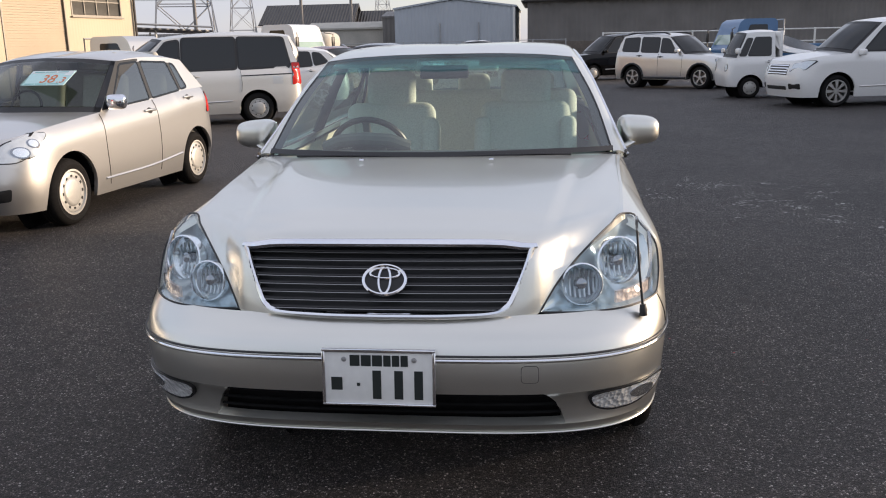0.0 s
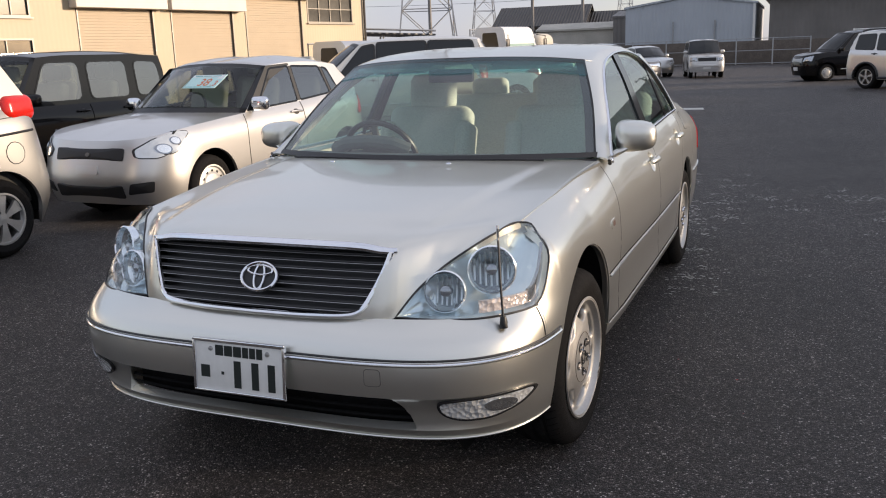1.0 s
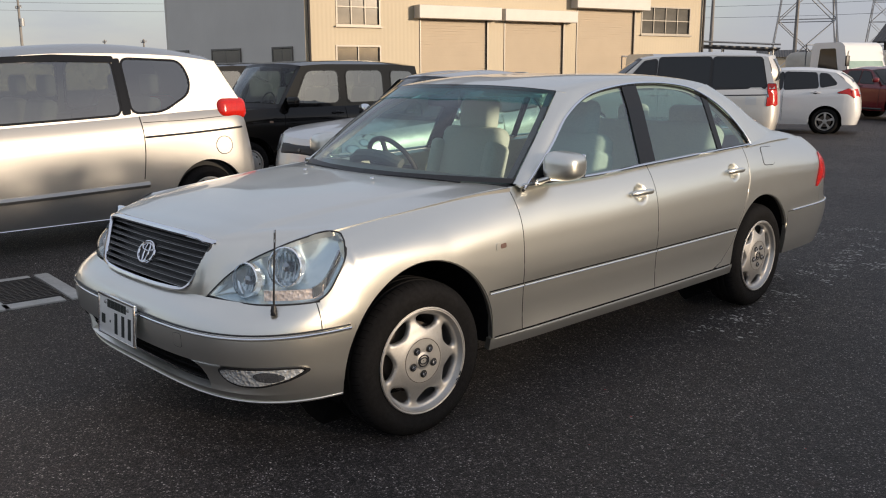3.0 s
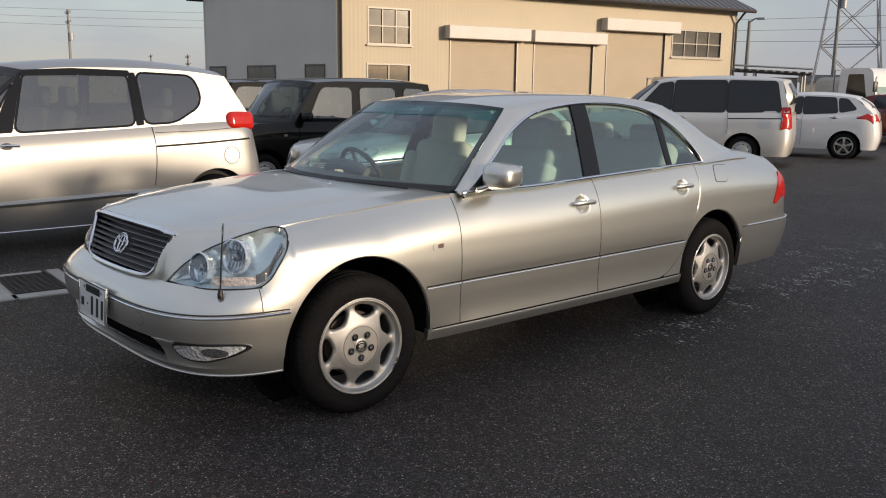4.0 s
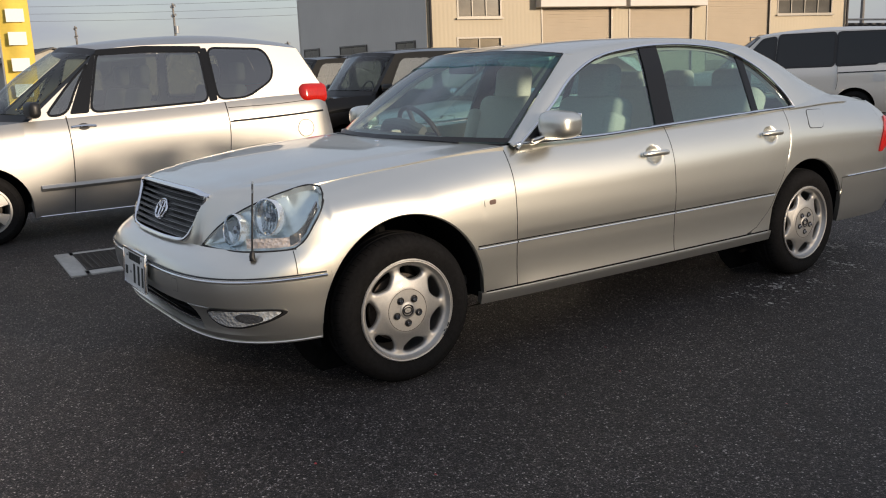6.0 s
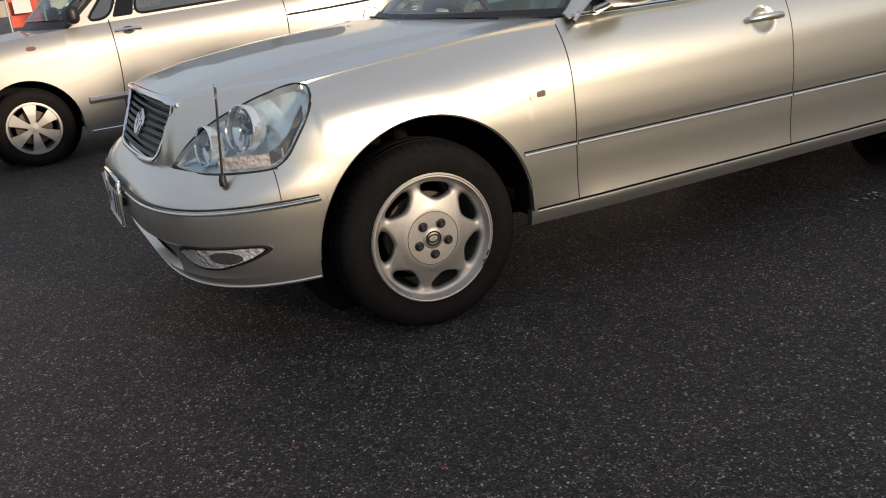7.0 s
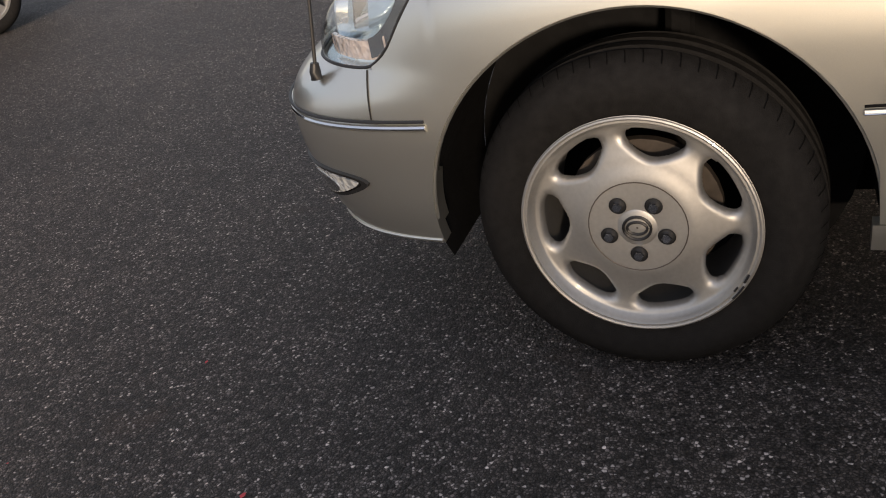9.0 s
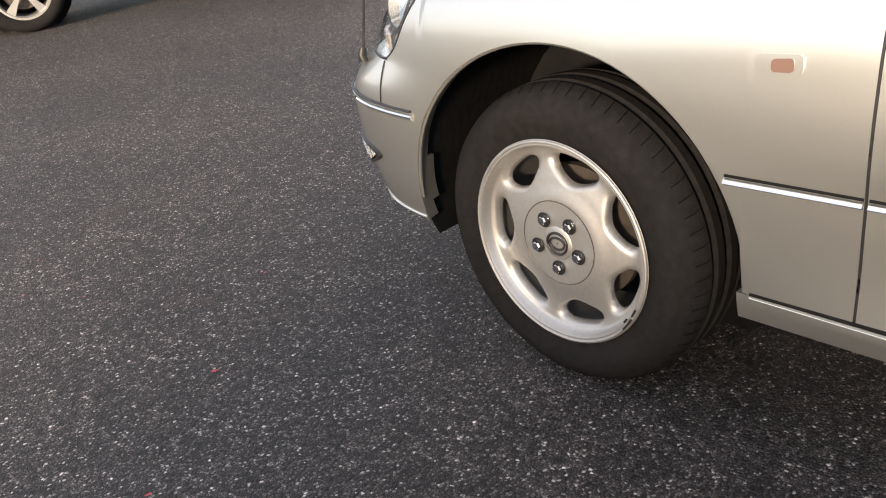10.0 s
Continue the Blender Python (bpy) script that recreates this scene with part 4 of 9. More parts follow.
for s in (1, -1):
    o = rounded([(s * 0.632, 0.424), (s * 0.70, 0.433), (s * 0.80, 0.438), (s * 0.852, 0.436), (s * 0.862, 0.424), (s * 0.832, 0.392), (s * 0.765, 0.364), (s * 0.69, 0.360), (s * 0.642, 0.380)], 0.025, 4)

    def in_scoop(a, b, h):
        return on_nose(a, b, h + 0.006 - 0.9 * scoop(a, b))
    fog = empty("fog_lamp", "clear ribbed fog lamp set in the bumper")
    fog.parent = sedan
    ring_on("surround", grow(o, 0.006), grow(o, 0.001), in_scoop, 0.003, TRIM, fog, "shadowed edge of the lamp opening")
    plate_on("seal", grow(o, 0.003), in_scoop, 0.0015, WELL, fog, rings=5)
    plate_on("lens", grow(o, -0.002), in_scoop, 0.0045, FACETS, fog, "clear ribbed lens", rings=8)
    plate_on("reflector", ellipse(s * 0.790, 0.406, 0.036, 0.022), in_scoop, 0.006, CLEAR_GREY, fog)
cap = rounded([(0.423, 0.485), (0.473, 0.485), (0.473, 0.537), (0.423, 0.537)], 0.012)
plate_on("tow_cap_gap", grow(cap, 0.0015), on_nose, 0.0004, TRIM, sedan)
plate_on("tow_cap", cap, on_nose, 0.0010, PAINT, sedan)
# rear bumper and tail
def tail_grid(z0, z1, nu, nv, y0):
    g = np.zeros((nu, nv, 3))
    for j, z in enumerate(np.linspace(z0, z1, nv)):
        yr_ = float(s_yr(z))
        ae = math.asin(min(1, max(0, (y0 - TAIL_C) / (yr_ - TAIL_C)))**(TAIL_N / 2))
        for i, t in enumerate(np.linspace(0, 1, nu)):
            a = ae + (math.pi / 2 - ae) * (1 - t)
            y = TAIL_C + (yr_ - TAIL_C) * math.sin(a)**(2 / TAIL_N)
            g[i, j] = (float(s_half(y, z)) * math.cos(a)**(2 / TAIL_N) if t > 0 else 0.0, y, z)
    return g


gb = tail_grid(0.285, 0.57, 30, 16, WB + 0.37)
panel("rear_bumper", whole(gb), PAINT, sedan, 0.03)
panel("tail_panel", whole(tail_grid(0.575, 1.02, 24, 18, 3.82 + GAP)), PAINT, sedan, 0.03)
for s in (1, -1):
    q = tail_grid(0.578, 0.578, 24, 1, WB + 0.42)[:, 0] * (s, 1, 1)
    tube("rear_bumper_chrome", q * (1.006, 1.001, 1), 0.005, CHROME, sedan, "thin chrome strip", sides=6)


for s in (1, -1):
    tube("bumper_seam", [(s * (float(sedan_side(-0.508, z)) + 0.0004), -0.508, z) for z in np.linspace(0.572, 0.664, 8)], 0.0017, TRIM, sedan, "thin seam between bumper and wing", sides=6)


def on_side(s):
    def f(a, b, h):
        e = 0.004
        p = np.array((float(sedan_side(a, b)), a, b))
        py = np.array((float(sedan_side(a + e, b)), a + e, b)) - p
        pz = np.array((float(sedan_side(a, b + e)), a, b + e)) - p
        n = np.cross(py, pz)
        n /= np.linalg.norm(n)
        q = p + n * h
        return (s * q[0], q[1], q[2])
    return f


for s in (1, -1):
    f = on_side(s)
    plate_on("tail_lamp", rounded([(3.735, 0.700), (4.07, 0.690), (4.09, 0.80), (4.06, 0.91), (3.90, 0.925), (3.80, 0.82)], 0.02), f, 0.008, RED_LENS, sedan, "red tail lamp", rings=4)
    plate_on("side_repeater", rounded([(0.415, 0.730), (0.492, 0.733), (0.492, 0.768), (0.415, 0.764)], 0.012), f, 0.003, PAINT, sedan, "side repeater with a pale lens")
    plate_on("repeater_lens", rounded([(0.442, 0.738), (0.478, 0.739), (0.478, 0.761), (0.442, 0.758)], 0.008), f, 0.0045, REPEATER, sedan)
    if s > 0:
        o = rounded([(2.935, 0.912), (3.085, 0.905), (3.155, 1.010), (2.965, 1.015)], 0.03)
        plate_on("fuel_flap_gap", grow(o, 0.004), f, 0.0008, TRIM, sedan)
        plate_on("fuel_flap", o, f, 0.003, PAINT, sedan)
    for yh, zh in HANDLES:
        span = np.linspace(-0.092, 0.092, 20)
        tube("door_handle", [f(yh + d, zh + 0.004, 0.002 + 0.030 * max(0, math.cos(d / 0.095 * 1.5))**0.4) for d in span],
             [0.0135 - 0.004 * abs(d / 0.092)**4 for d in span], PAINT, sedan, "body-coloured pull handle", sides=10, flat=1.15)
        plate_on("lock", ellipse(yh + 0.115, zh + 0.004, 0.010, 0.010, 14), f, 0.003, PAINT, sedan)

# bonnet
lamp_top = line3((0.476, -0.742, 0.667), (0.522, -0.690, 0.735), (0.585, -0.615, 0.80), (0.665, -0.505, 0.858), (0.725, -0.415, 0.892), (0.757, -0.358, 0.902))
crest = curve((-0.712, 0.884), (-0.69, 0.895), (-0.55, 0.923), (-0.3, 0.956), (0.0, 0.979), (0.30, 0.992), (0.60, 0.998))
back = line3((0, 0.376, 0.997), (0.3, 0.401, 0.998), (0.55, 0.483, 0.997), (0.70, 0.566, 0.992), (0.765, 0.592, 0.987), (float(s_xs(0.6)) - 0.004, 0.60, float(s_zs(0.6)) - 0.002))
low_edge = line3((0, -0.806, 0.622), (0.25, -0.797, 0.625), (0.38, -0.778, 0.634), (0.44, -0.762, 0.648), (0.476, -0.742, 0.667))
inner = line3((0, -0.800, 0.668), (0.22, -0.793, 0.670), (0.345, -0.775, 0.676), (0.375, -0.765, 0.690), (0.40, -0.745, 0.730), (0.425, -0.720, 0.785), (0.445, -0.698, 0.84), (0.452, -0.692, 0.862), (0.455, -0.690, 0.868))
knee = curve((0, -0.712, 0.884), (0.20, -0.708, 0.883), (0.36, -0.697, 0.879), (0.455, -0.680, 0.868), (0.50, -0.640, 0.872), (0.585, -0.530, 0.887), (0.665, -0.425, 0.893), (0.72, -0.36, 0.899), (0.7585, -0.33, 0.9035))
XF = 0.7585


def bonnet_z(v, y):
    """Height of the bonnet at the share v of its half width."""
    zc, zf = float(crest(y)), float(s_zs(max(y, -0.36))) - 0.002
    return zc + (zf - zc) * v**2.6


def slice_end(x):
    if x <= 0.476:
        t = np.linspace(0, 1, 200)
        q = low_edge(t)
    else:
        t = np.linspace(0, 1, 200)
        q = lamp_top(t)
    k = np.interp(x, q[:, 0], t)
    return np.array((low_edge if x <= 0.476 else lamp_top)(float(k)))


def bonnet_grid():
    cols = np.unique(np.round(np.concatenate([np.linspace(0, 0.34, 16), np.linspace(0.34, 0.50, 40), np.linspace(0.50, XF, 24)]), 4))
    tb = np.linspace(0, 1, 200)
    bx = back(tb)
    rows = []
    for x in cols:
        v = x / XF
        kb = float(np.interp(v, bx[:, 0] / bx[-1, 0], tb))
        b0 = np.array(back(kb))
        e = slice_end(min(x, 0.7565))
        ky, kz = knee(float(x))
        pts = [(0, b0[1], b0[2])]
        for f in (0.25, 0.5, 0.72, 0.88):
            y = b0[1] + (ky - b0[1]) * f
            z = bonnet_z(v, y)
            pts.append((0, y, z * (1 - f**6) + (kz + (z - bonnet_z(v, ky))) * f**6 if f > 0.6 else z))
        if x < 0.745:
            pts.append((0, ky, kz))
            w = np.clip((0.56 - x) / 0.1, 0, 1)
            if w > 0:
                pts.append((0, ky + (e[1] - ky) * 0.70 - 0.012 * w, kz + (e[2] - kz) * 0.70))
        pts.append((0, e[1], e[2]))
        q = line3(*pts)(1 - (1 - np.linspace(0, 1, 84))**1.5)
        q[:, 0] = [v * (float(s_xs(max(y, -0.357))) - 0.0035 if y > -0.357 else XF) for y in q[:, 1]]
        q[0] = b0
        # raised middle between two creases that run from the grille's corners to the screen
        for p in q:
            k = min(1, max(0, (p[1] + 0.68) / 1.14))
            xc = 0.462 + 0.15 * k**0.85
            w = min(1, max(0, (abs(p[0]) - xc + 0.006) / 0.055))
            p[2] += 0.011 * (1 - w * w * (3 - 2 * w)) * min(1, max(0, (p[1] + 0.70) / 0.22)) * min(1, max(0, (0.50 - p[1]) / 0.16))
        rows.append(q)
    return np.array(rows)


g = bonnet_grid()
bonnet = panel("bonnet", np.concatenate([mirror(g)[:0:-1], g], 0), PAINT, sedan, 0.02, "silver bonnet reaching down round the grille", centre=(0, 0.2, 0.5), sharp=50)
opening = [(p[0], p[2]) for p in inner(np.linspace(0, 1, 60))]
opening = opening + [(0.0, 0.880)]
opening = [(-a, b) for a, b in opening[-2::-1]] + opening[1:-1]
bm = bmesh.new()
bm.from_mesh(bonnet.data)
gone = [f for f in bm.faces if f.calc_center_median().y < -0.62 and abs(f.calc_center_median().x) < 0.47
        and (inside(opening, f.calc_center_median().x, f.calc_center_median().z) or (0.70 < f.calc_center_median().z < 0.872 and abs(f.calc_center_median().x) < 0.36))]
bmesh.ops.delete(bm, geom=gone, context="FACES")
bm.to_mesh(bonnet.data)
bm.free()
# grille
grille = empty("grille", "black slatted grille in a chrome frame")
grille.parent = sedan


def grille_y(x, z):
    return -0.80 + (z - 0.668) * 0.545 + 0.10 * abs(x)**2.0 * 0.8


gz = np.linspace(0.664, 0.876, 10)
g = np.array([[(x * (0.40 + 0.062 * (z - 0.664) / 0.212), grille_y(x * 0.44, z) + 0.05, z) for z in gz] for x in np.linspace(-1, 1, 24)])
panel("backing", g, TRIM, grille, 0.0, "black depth behind the slats")
for k in range(8):
    z = 0.688 + 0.0225 * k
    w = 0.372 + 0.075 * (z - 0.68) / 0.17
    xs = np.linspace(-w, w, 36)
    tube("slat", [(x, grille_y(x, z) + 0.006, z) for x in xs], 0.0068, TRIM, grille, "black slat with a bright lower edge", sides=8, flat=0.8)
    tube("slat_edge", [(x, grille_y(x, z) - 0.0005, z - 0.004) for x in xs], 0.0013, ALLOY_DARK, grille, sides=5)
half = inner(np.linspace(0, 0.985, 46))
loop = [tuple(p * (-1, 1, 1) + (0, -0.006, 0)) for p in half[::-1]] + [tuple(p + (0, -0.006, 0)) for p in half[1:]]
tube("frame", loop, 0.009, CHROME, grille, "chrome frame", sides=8)
tube("frame_top", [(x, float(knee(abs(float(x)))[0]) - 0.008, float(knee(abs(float(x)))[1]) - 0.006) for x in np.linspace(-0.464, 0.464, 40)], [0.0165 * (1 - 0.35 * abs(x / 0.464)**16) for x in np.linspace(-0.464, 0.464, 40)], CHROME, grille, "chrome top bar", sides=10, flat=0.8)
badge = empty("badge", "oval chrome badge")
badge.parent = grille
em = Matrix.Translation((0, grille_y(0, 0.768) - 0.008, 0.768)) @ Matrix.Rotation(radians(-28), 4, "X")
for rx, rz, cz, rad in ((0.066, 0.046, 0, 0.0060), (0.046, 0.0155, 0.0205, 0.0042), (0.0185, 0.042, 0.0, 0.0042)):
    o = tube("badge_ring", [(rx * math.cos(a), 0, cz + rz * math.sin(a)) for a in np.linspace(0, 2 * math.pi, 40, endpoint=False)], rad, CHROME, badge, closed=True, sides=8, up=(0, 1, 0))
    o.matrix_local = em
bm = bmesh.new()
bmesh.ops.create_circle(bm, cap_ends=True, segments=32, radius=1, matrix=Matrix.Rotation(radians(90), 4, "X") @ Matrix.Diagonal((0.064, 0.044, 1, 1)))
o = part("badge_ground", bm, TRIM, badge)
o.matrix_local = em @ Matrix.Translation((0, 0.003, 0))

# headlamps
lamp_low = line3((0.476, -0.742, 0.667), (0.60, -0.718, 0.662), (0.70, -0.683, 0.662), (0.785, -0.615, 0.664),
                 *[(float(sedan_side(y, z)) - 0.002, y, z) for y, z in ((-0.508, 0.668), (-0.450, 0.708), (-0.420, 0.750), (-0.375, 0.81), (-0.338, 0.868))])
lamp_up = line3(*[tuple(lamp_top(k)) for k in (0, 0.2, 0.4, 0.6, 0.8, 1.0)], (0.790, -0.340, 0.895), tuple(lamp_low(1.0)))
t = np.linspace(0.0, 1, 40)
L, H = lamp_low(t), lamp_up(t)
out = np.array((0.42, -0.75, 0.40))
for s in (1, -1):
    lamp = empty("headlamp", "clear headlamp with round chrome reflectors")
    lamp.parent = sedan
    rows = [L + (H - L) * k + out * 0.035 * math.sin(math.pi * k) * np.sin(math.pi * np.clip(t, 0.02, 0.98))[:, None]**0.6 for k in np.linspace(0, 1, 12)]
    g = np.stack(rows, 1) * (s, 1, 1)
    panel("lens", g, LENS, lamp, 0.0, "clear curved lens").visible_shadow = False
    loop = [tuple(p * (s, 1, 1)) for p in L] + [tuple(p * (s, 1, 1)) for p in H[-2:0:-1]]
    tube("seal", loop, 0.0035, TRIM, lamp, "thin black seal", closed=True, sides=6)
    rows = [L + (H - L) * k - out * (0.012 + 0.075 * math.sin(math.pi * k) * np.sin(math.pi * t)[:, None]**0.7) for k in np.linspace(0, 1, 9)]
    panel("bowl", np.stack(rows, 1) * (s, 1, 1), BOWL, lamp, 0.0, "bright reflector bowl", centre=(s * 3, -5, 3))
    for (cx, cy, cz), r, aim in (((0.718, -0.535, 0.783), 0.073, 22), ((0.602, -0.632, 0.730), 0.063, 12)):
        m = Matrix.Translation((s * cx, cy, cz)) @ Matrix.Rotation(radians(s * aim), 4, "Z") @ Matrix.Rotation(radians(-10), 4, "X") @ Matrix.Rotation(radians(-90), 4, "Z")
        o = lathe("reflector", [(r, 0.03), (r * 1.06, 0.026), (r * 1.05, 0.0), (r * 0.98, -0.005), (r * 0.8, -0.03), (r * 0.45, -0.055), (0.012, -0.065)], REFLECTOR, lamp, "round chrome reflector", seg=32)
        o.matrix_local = m
        o = lathe("reflector_ring", [(r * 1.06, 0.024), (r * 1.01, 0.029), (r * 0.98, 0.024)], CHROME, lamp, seg=32)
        o.matrix_local = m
        o = lathe("bulb", [(0.0, 0.02), (0.017, 0.014), (0.020, -0.01), (0.013, -0.05)], BULB, lamp, "dark bulb shield", seg=16)
        o.matrix_local = m
        for k in range(7):                    # upright flutes in the bowl
            d = r * (-0.72 + 0.24 * k)
            w2 = math.sqrt(max(0.05, 0.86 - (d / r)**2)) * r
            tube("flute", [m @ Vector((-0.020 + 0.012 * (z / w2)**2, d, z)) for z in np.linspace(-w2 * 0.8, w2 * 0.8, 7)], 0.0035, FLUTE, lamp, sides=6)
    rows = [lamp_low(np.linspace(0.36, 0.66, 14)) + np.array((-0.018, 0.020, z)) for z in (0.008, 0.026, 0.046)]
    panel("indicator", np.stack(rows, 1) * (s, 1, 1), AMBER_RIBS, lamp, 0.01, "ribbed amber-tinted indicator behind the lens")
    rows = [lamp_low(np.linspace(0.62, 0.86, 10)) + np.array((-0.022, 0.004, z)) for z in (0.01, 0.03, 0.05)]
    panel("side_marker", np.stack(rows, 1) * (s, 1, 1), CLEAR_GREY, lamp, 0.01)

# windscreen, roof, pillars, rear window
def g_x(z):
    return 0.848 - 0.43 * (z - 0.985) - 0.10 * np.maximum(z - 1.3, 0)


dlo = curve((0.0, 0.655, 0.975), (0.12, 0.93, 1.15), (0.22, 1.12, 1.285), (0.31, 1.33, 1.372), (0.42, 1.62, 1.418), (0.52, 1.88, 1.432), (0.62, 2.14, 1.425),
            (0.72, 2.40, 1.385), (0.80, 2.58, 1.305), (0.90, 2.75, 1.175), (0.96, 2.82, 1.09), (1.0, 2.845, 1.042))


def dlo3(t, off=0.0):
    p = dlo(np.asarray(t, float))
    return np.stack([g_x(p[..., 1]) + off, p[..., 0], p[..., 1]], -1)


ws_low = line3((0, 0.39, 1.000), (0.3, 0.415, 1.001), (0.55, 0.497, 1.000), (0.70, 0.575, 0.997), (0.792, 0.645, 0.994))
ws_top = line3((0, 1.055, 1.428), (0.3, 1.07, 1.424), (0.5, 1.115, 1.413), (0.620, 1.165, 1.400))
ws_mid = line3((0, 0.39, 1.000), (0, 0.73, 1.235), (0, 1.055, 1.428))
ws_side = line3((0.792, 0.645, 0.994), (0.722, 0.90, 1.205), (0.620, 1.165, 1.400))
g = coons(ws_low, ws_top, ws_mid, ws_side, 26, 22, (0, -0.012, 0.012))
shade = g[:, 17:] + np.array((0, -0.003, 0.003))
panel("shade_band", whole(shade), GLASS_BAND, sedan, 0.0, "teal shade band along the top of the windscreen", centre=(0, 2, 0.6)).visible_shadow = False
panel("windscreen", whole(g), GLASS, sedan, 0.0, "tinted windscreen", centre=(0, 2, 0.6)).visible_shadow = False


def border(edge, inwards, w, n=40):
    t = np.linspace(0, 1, n)
    a = edge(t)
    return np.stack([a + np.array((0, -0.004, 0.003)), a + np.array(inwards) * w + np.array((0, -0.004, 0.003))], 1)


for name, e, d, w in (("screen_top_band", ws_top, (0, -0.80, -0.50), 0.03), ("screen_bottom_band", ws_low, (0, 0.80, 0.55), 0.035)):
    gg = border(e, d, w)
    panel(name, whole(gg), TRIM, sedan, 0.0, centre=(0, 2, 0.6))
for s in (1, -1):
    panel("screen_side_band", border(ws_side, (-1, 0.0, 0), 0.045) * (s, 1, 1), TRIM, sedan, 0.0, centre=(0, 2, 0.6))
    a_in = ws_side(np.linspace(0, 1, 20))
    a_out = dlo3(np.linspace(0, 0.31, 20), 0.004)
    a_out[0] = (0.842, 0.645, 0.985)
    g = np.stack([a_in + (a_out - a_in) * k + np.array((0.35, -0.4, 0.5)) * 0.014 * math.sin(math.pi * k) for k in np.linspace(0, 1, 8)], 1) * (s, 1, 1)
    panel("front_pillar", g, PAINT, sedan, 0.01)
    # rear pillar
    c_in = line3((0.56, 2.74, 1.408), (0.60, 3.0, 1.30), (0.635, 3.25, 1.175), (0.66, 3.47, 1.092))(np.linspace(0, 1, 20))
    c_out = dlo3(np.linspace(0.72, 1.0, 20), 0.004)
    rows = [c_in + (c_out - c_in) * k + np.array((0.5, 0.2, 0.3)) * 0.05 * math.sin(math.pi * k) for k in np.linspace(0, 1, 10)]
    panel("rear_pillar", np.stack(rows, 1) * (s, 1, 1), PAINT, sedan, 0.01)
    sh = np.array([(float(s_xs(y)), y, float(s_zs(y))) for y in np.linspace(2.8, 3.52, 16)])
    up = np.array([c_out[-1] + (c_in[-1] - c_out[-1]) * k + np.array((0.5, 0.2, 0.3)) * 0.05 * math.sin(math.pi * k) for k in np.linspace(0, 1, 16)])
    panel("pillar_foot", np.stack([sh + (up - sh) * k for k in np.linspace(0, 1, 5)], 1) * (s, 1, 1), PAINT, sedan, 0.005)
    # glass area
    chrome = [tuple(p * (s, 1, 1)) for p in dlo3(np.linspace(0, 1, 70), 0.006)]
    tube("window_chrome", chrome, 0.0075, CHROME, sedan, "chrome trim over the side windows", sides=8, flat=1.0)
    tube("window_rubber", [tuple(p * (s, 1, 1)) for p in dlo3(np.linspace(0, 1, 70), -0.004) + np.array((0, 0, -0.008))], 0.008, TRIM, sedan, sides=6)
    belt = [(s * (float(g_x(float(s_zs(y)) + 0.01)) + 0.006), y, float(s_zs(y)) + 0.008) for y in np.linspace(0.655, 2.845, 50)]
    tube("belt_chrome", belt, 0.0085, CHROME, sedan, "chrome strip along the waistline", sides=8)

    def pane_grid(y0b, y0t, y1b, y1t, nu=20, nv=14):
        g = np.zeros((nu, nv, 3))
        pd = dlo(np.linspace(0, 1, 300))
        for i, u in enumerate(np.linspace(0, 1, nu)):
            yb = y0b + (y1b - y0b) * u
            yt = y0t + (y1t - y0t) * u
            zt = float(np.interp(yt, pd[:, 0], pd[:, 1])) - 0.008
            zb = float(s_zs(yb)) + 0.004
            zt = max(zt, zb + 0.002)
            for j, v in enumerate(np.linspace(0, 1, nv)):
                z = zb + (zt - zb) * v
                g[i, j] = (s * (float(g_x(z)) - 0.006), yb + (yt - yb) * v, z)
        return g
    panel("front_side_window", pane_grid(0.66, 0.66, 1.62, 1.685), GLASS_SHADE, sedan, 0.0, "tinted side window").visible_shadow = False
    panel("rear_side_window", pane_grid(1.755, 1.815, 2.455, 2.465), GLASS_SHADE, sedan, 0.0, "tinted side window").visible_shadow = False
    panel("quarter_window", pane_grid(2.50, 2.51, 2.84, 2.84), GLASS_SHADE, sedan, 0.0, "small fixed quarter window").visible_shadow = False
    b = pane_grid(1.615, 1.68, 1.76, 1.82, 6, 10)
    b[..., 0] += s * 0.007
    panel("door_pillar", b, GLOSS_BLACK, sedan, 0.02, "gloss black pillar between the doors")
    b = pane_grid(2.45, 2.46, 2.505, 2.515, 4, 10)
    b[..., 0] += s * 0.004
    panel("quarter_bar", b, GLOSS_BLACK, sedan, 0.01)
    # mirror
    mir = empty("door_mirror", "body-coloured door mirror")
    mir.parent = sedan
    bm = bmesh.new()
    bmesh.ops.create_uvsphere(bm, u_segments=44, v_segments=30, radius=1)
    for v in bm.verts:
        x, y, z = v.co
        r = (abs(x)**3.4 + abs(y)**3.0 + abs(z)**3.4)**(-1 / 3.3) if (x or y or z) else 1
        v.co = Vector((x * r * 0.090, y * r * (0.092 if y < 0 else 0.10), z * r * 0.067))
        v.co.z *= 1 - 0.10 * (v.co.x * 1 / 0.088)
        v.co.y = min(v.co.y, 0.066)
    o = part("housing", bm, PAINT, mir)
    o.matrix_local = Matrix.Translation((s * 0.920, 0.862, 1.068)) @ Matrix.Diagonal((s, 1, 1, 1)) @ Matrix.Rotation(radians(12), 4, "Z")
    if s < 0:
        o.data.flip_normals()
    bm = bmesh.new()
    box_bm(bm, 0.145, 0.006, 0.105, None, 0.003)
    o = part("mirror_glass", bm, CHROME, mir, "mirror glass")
    o.matrix_local = Matrix.Translation((s * 0.907, 0.929, 1.068)) @ Matrix.Rotation(radians(s * 12), 4, "Z")
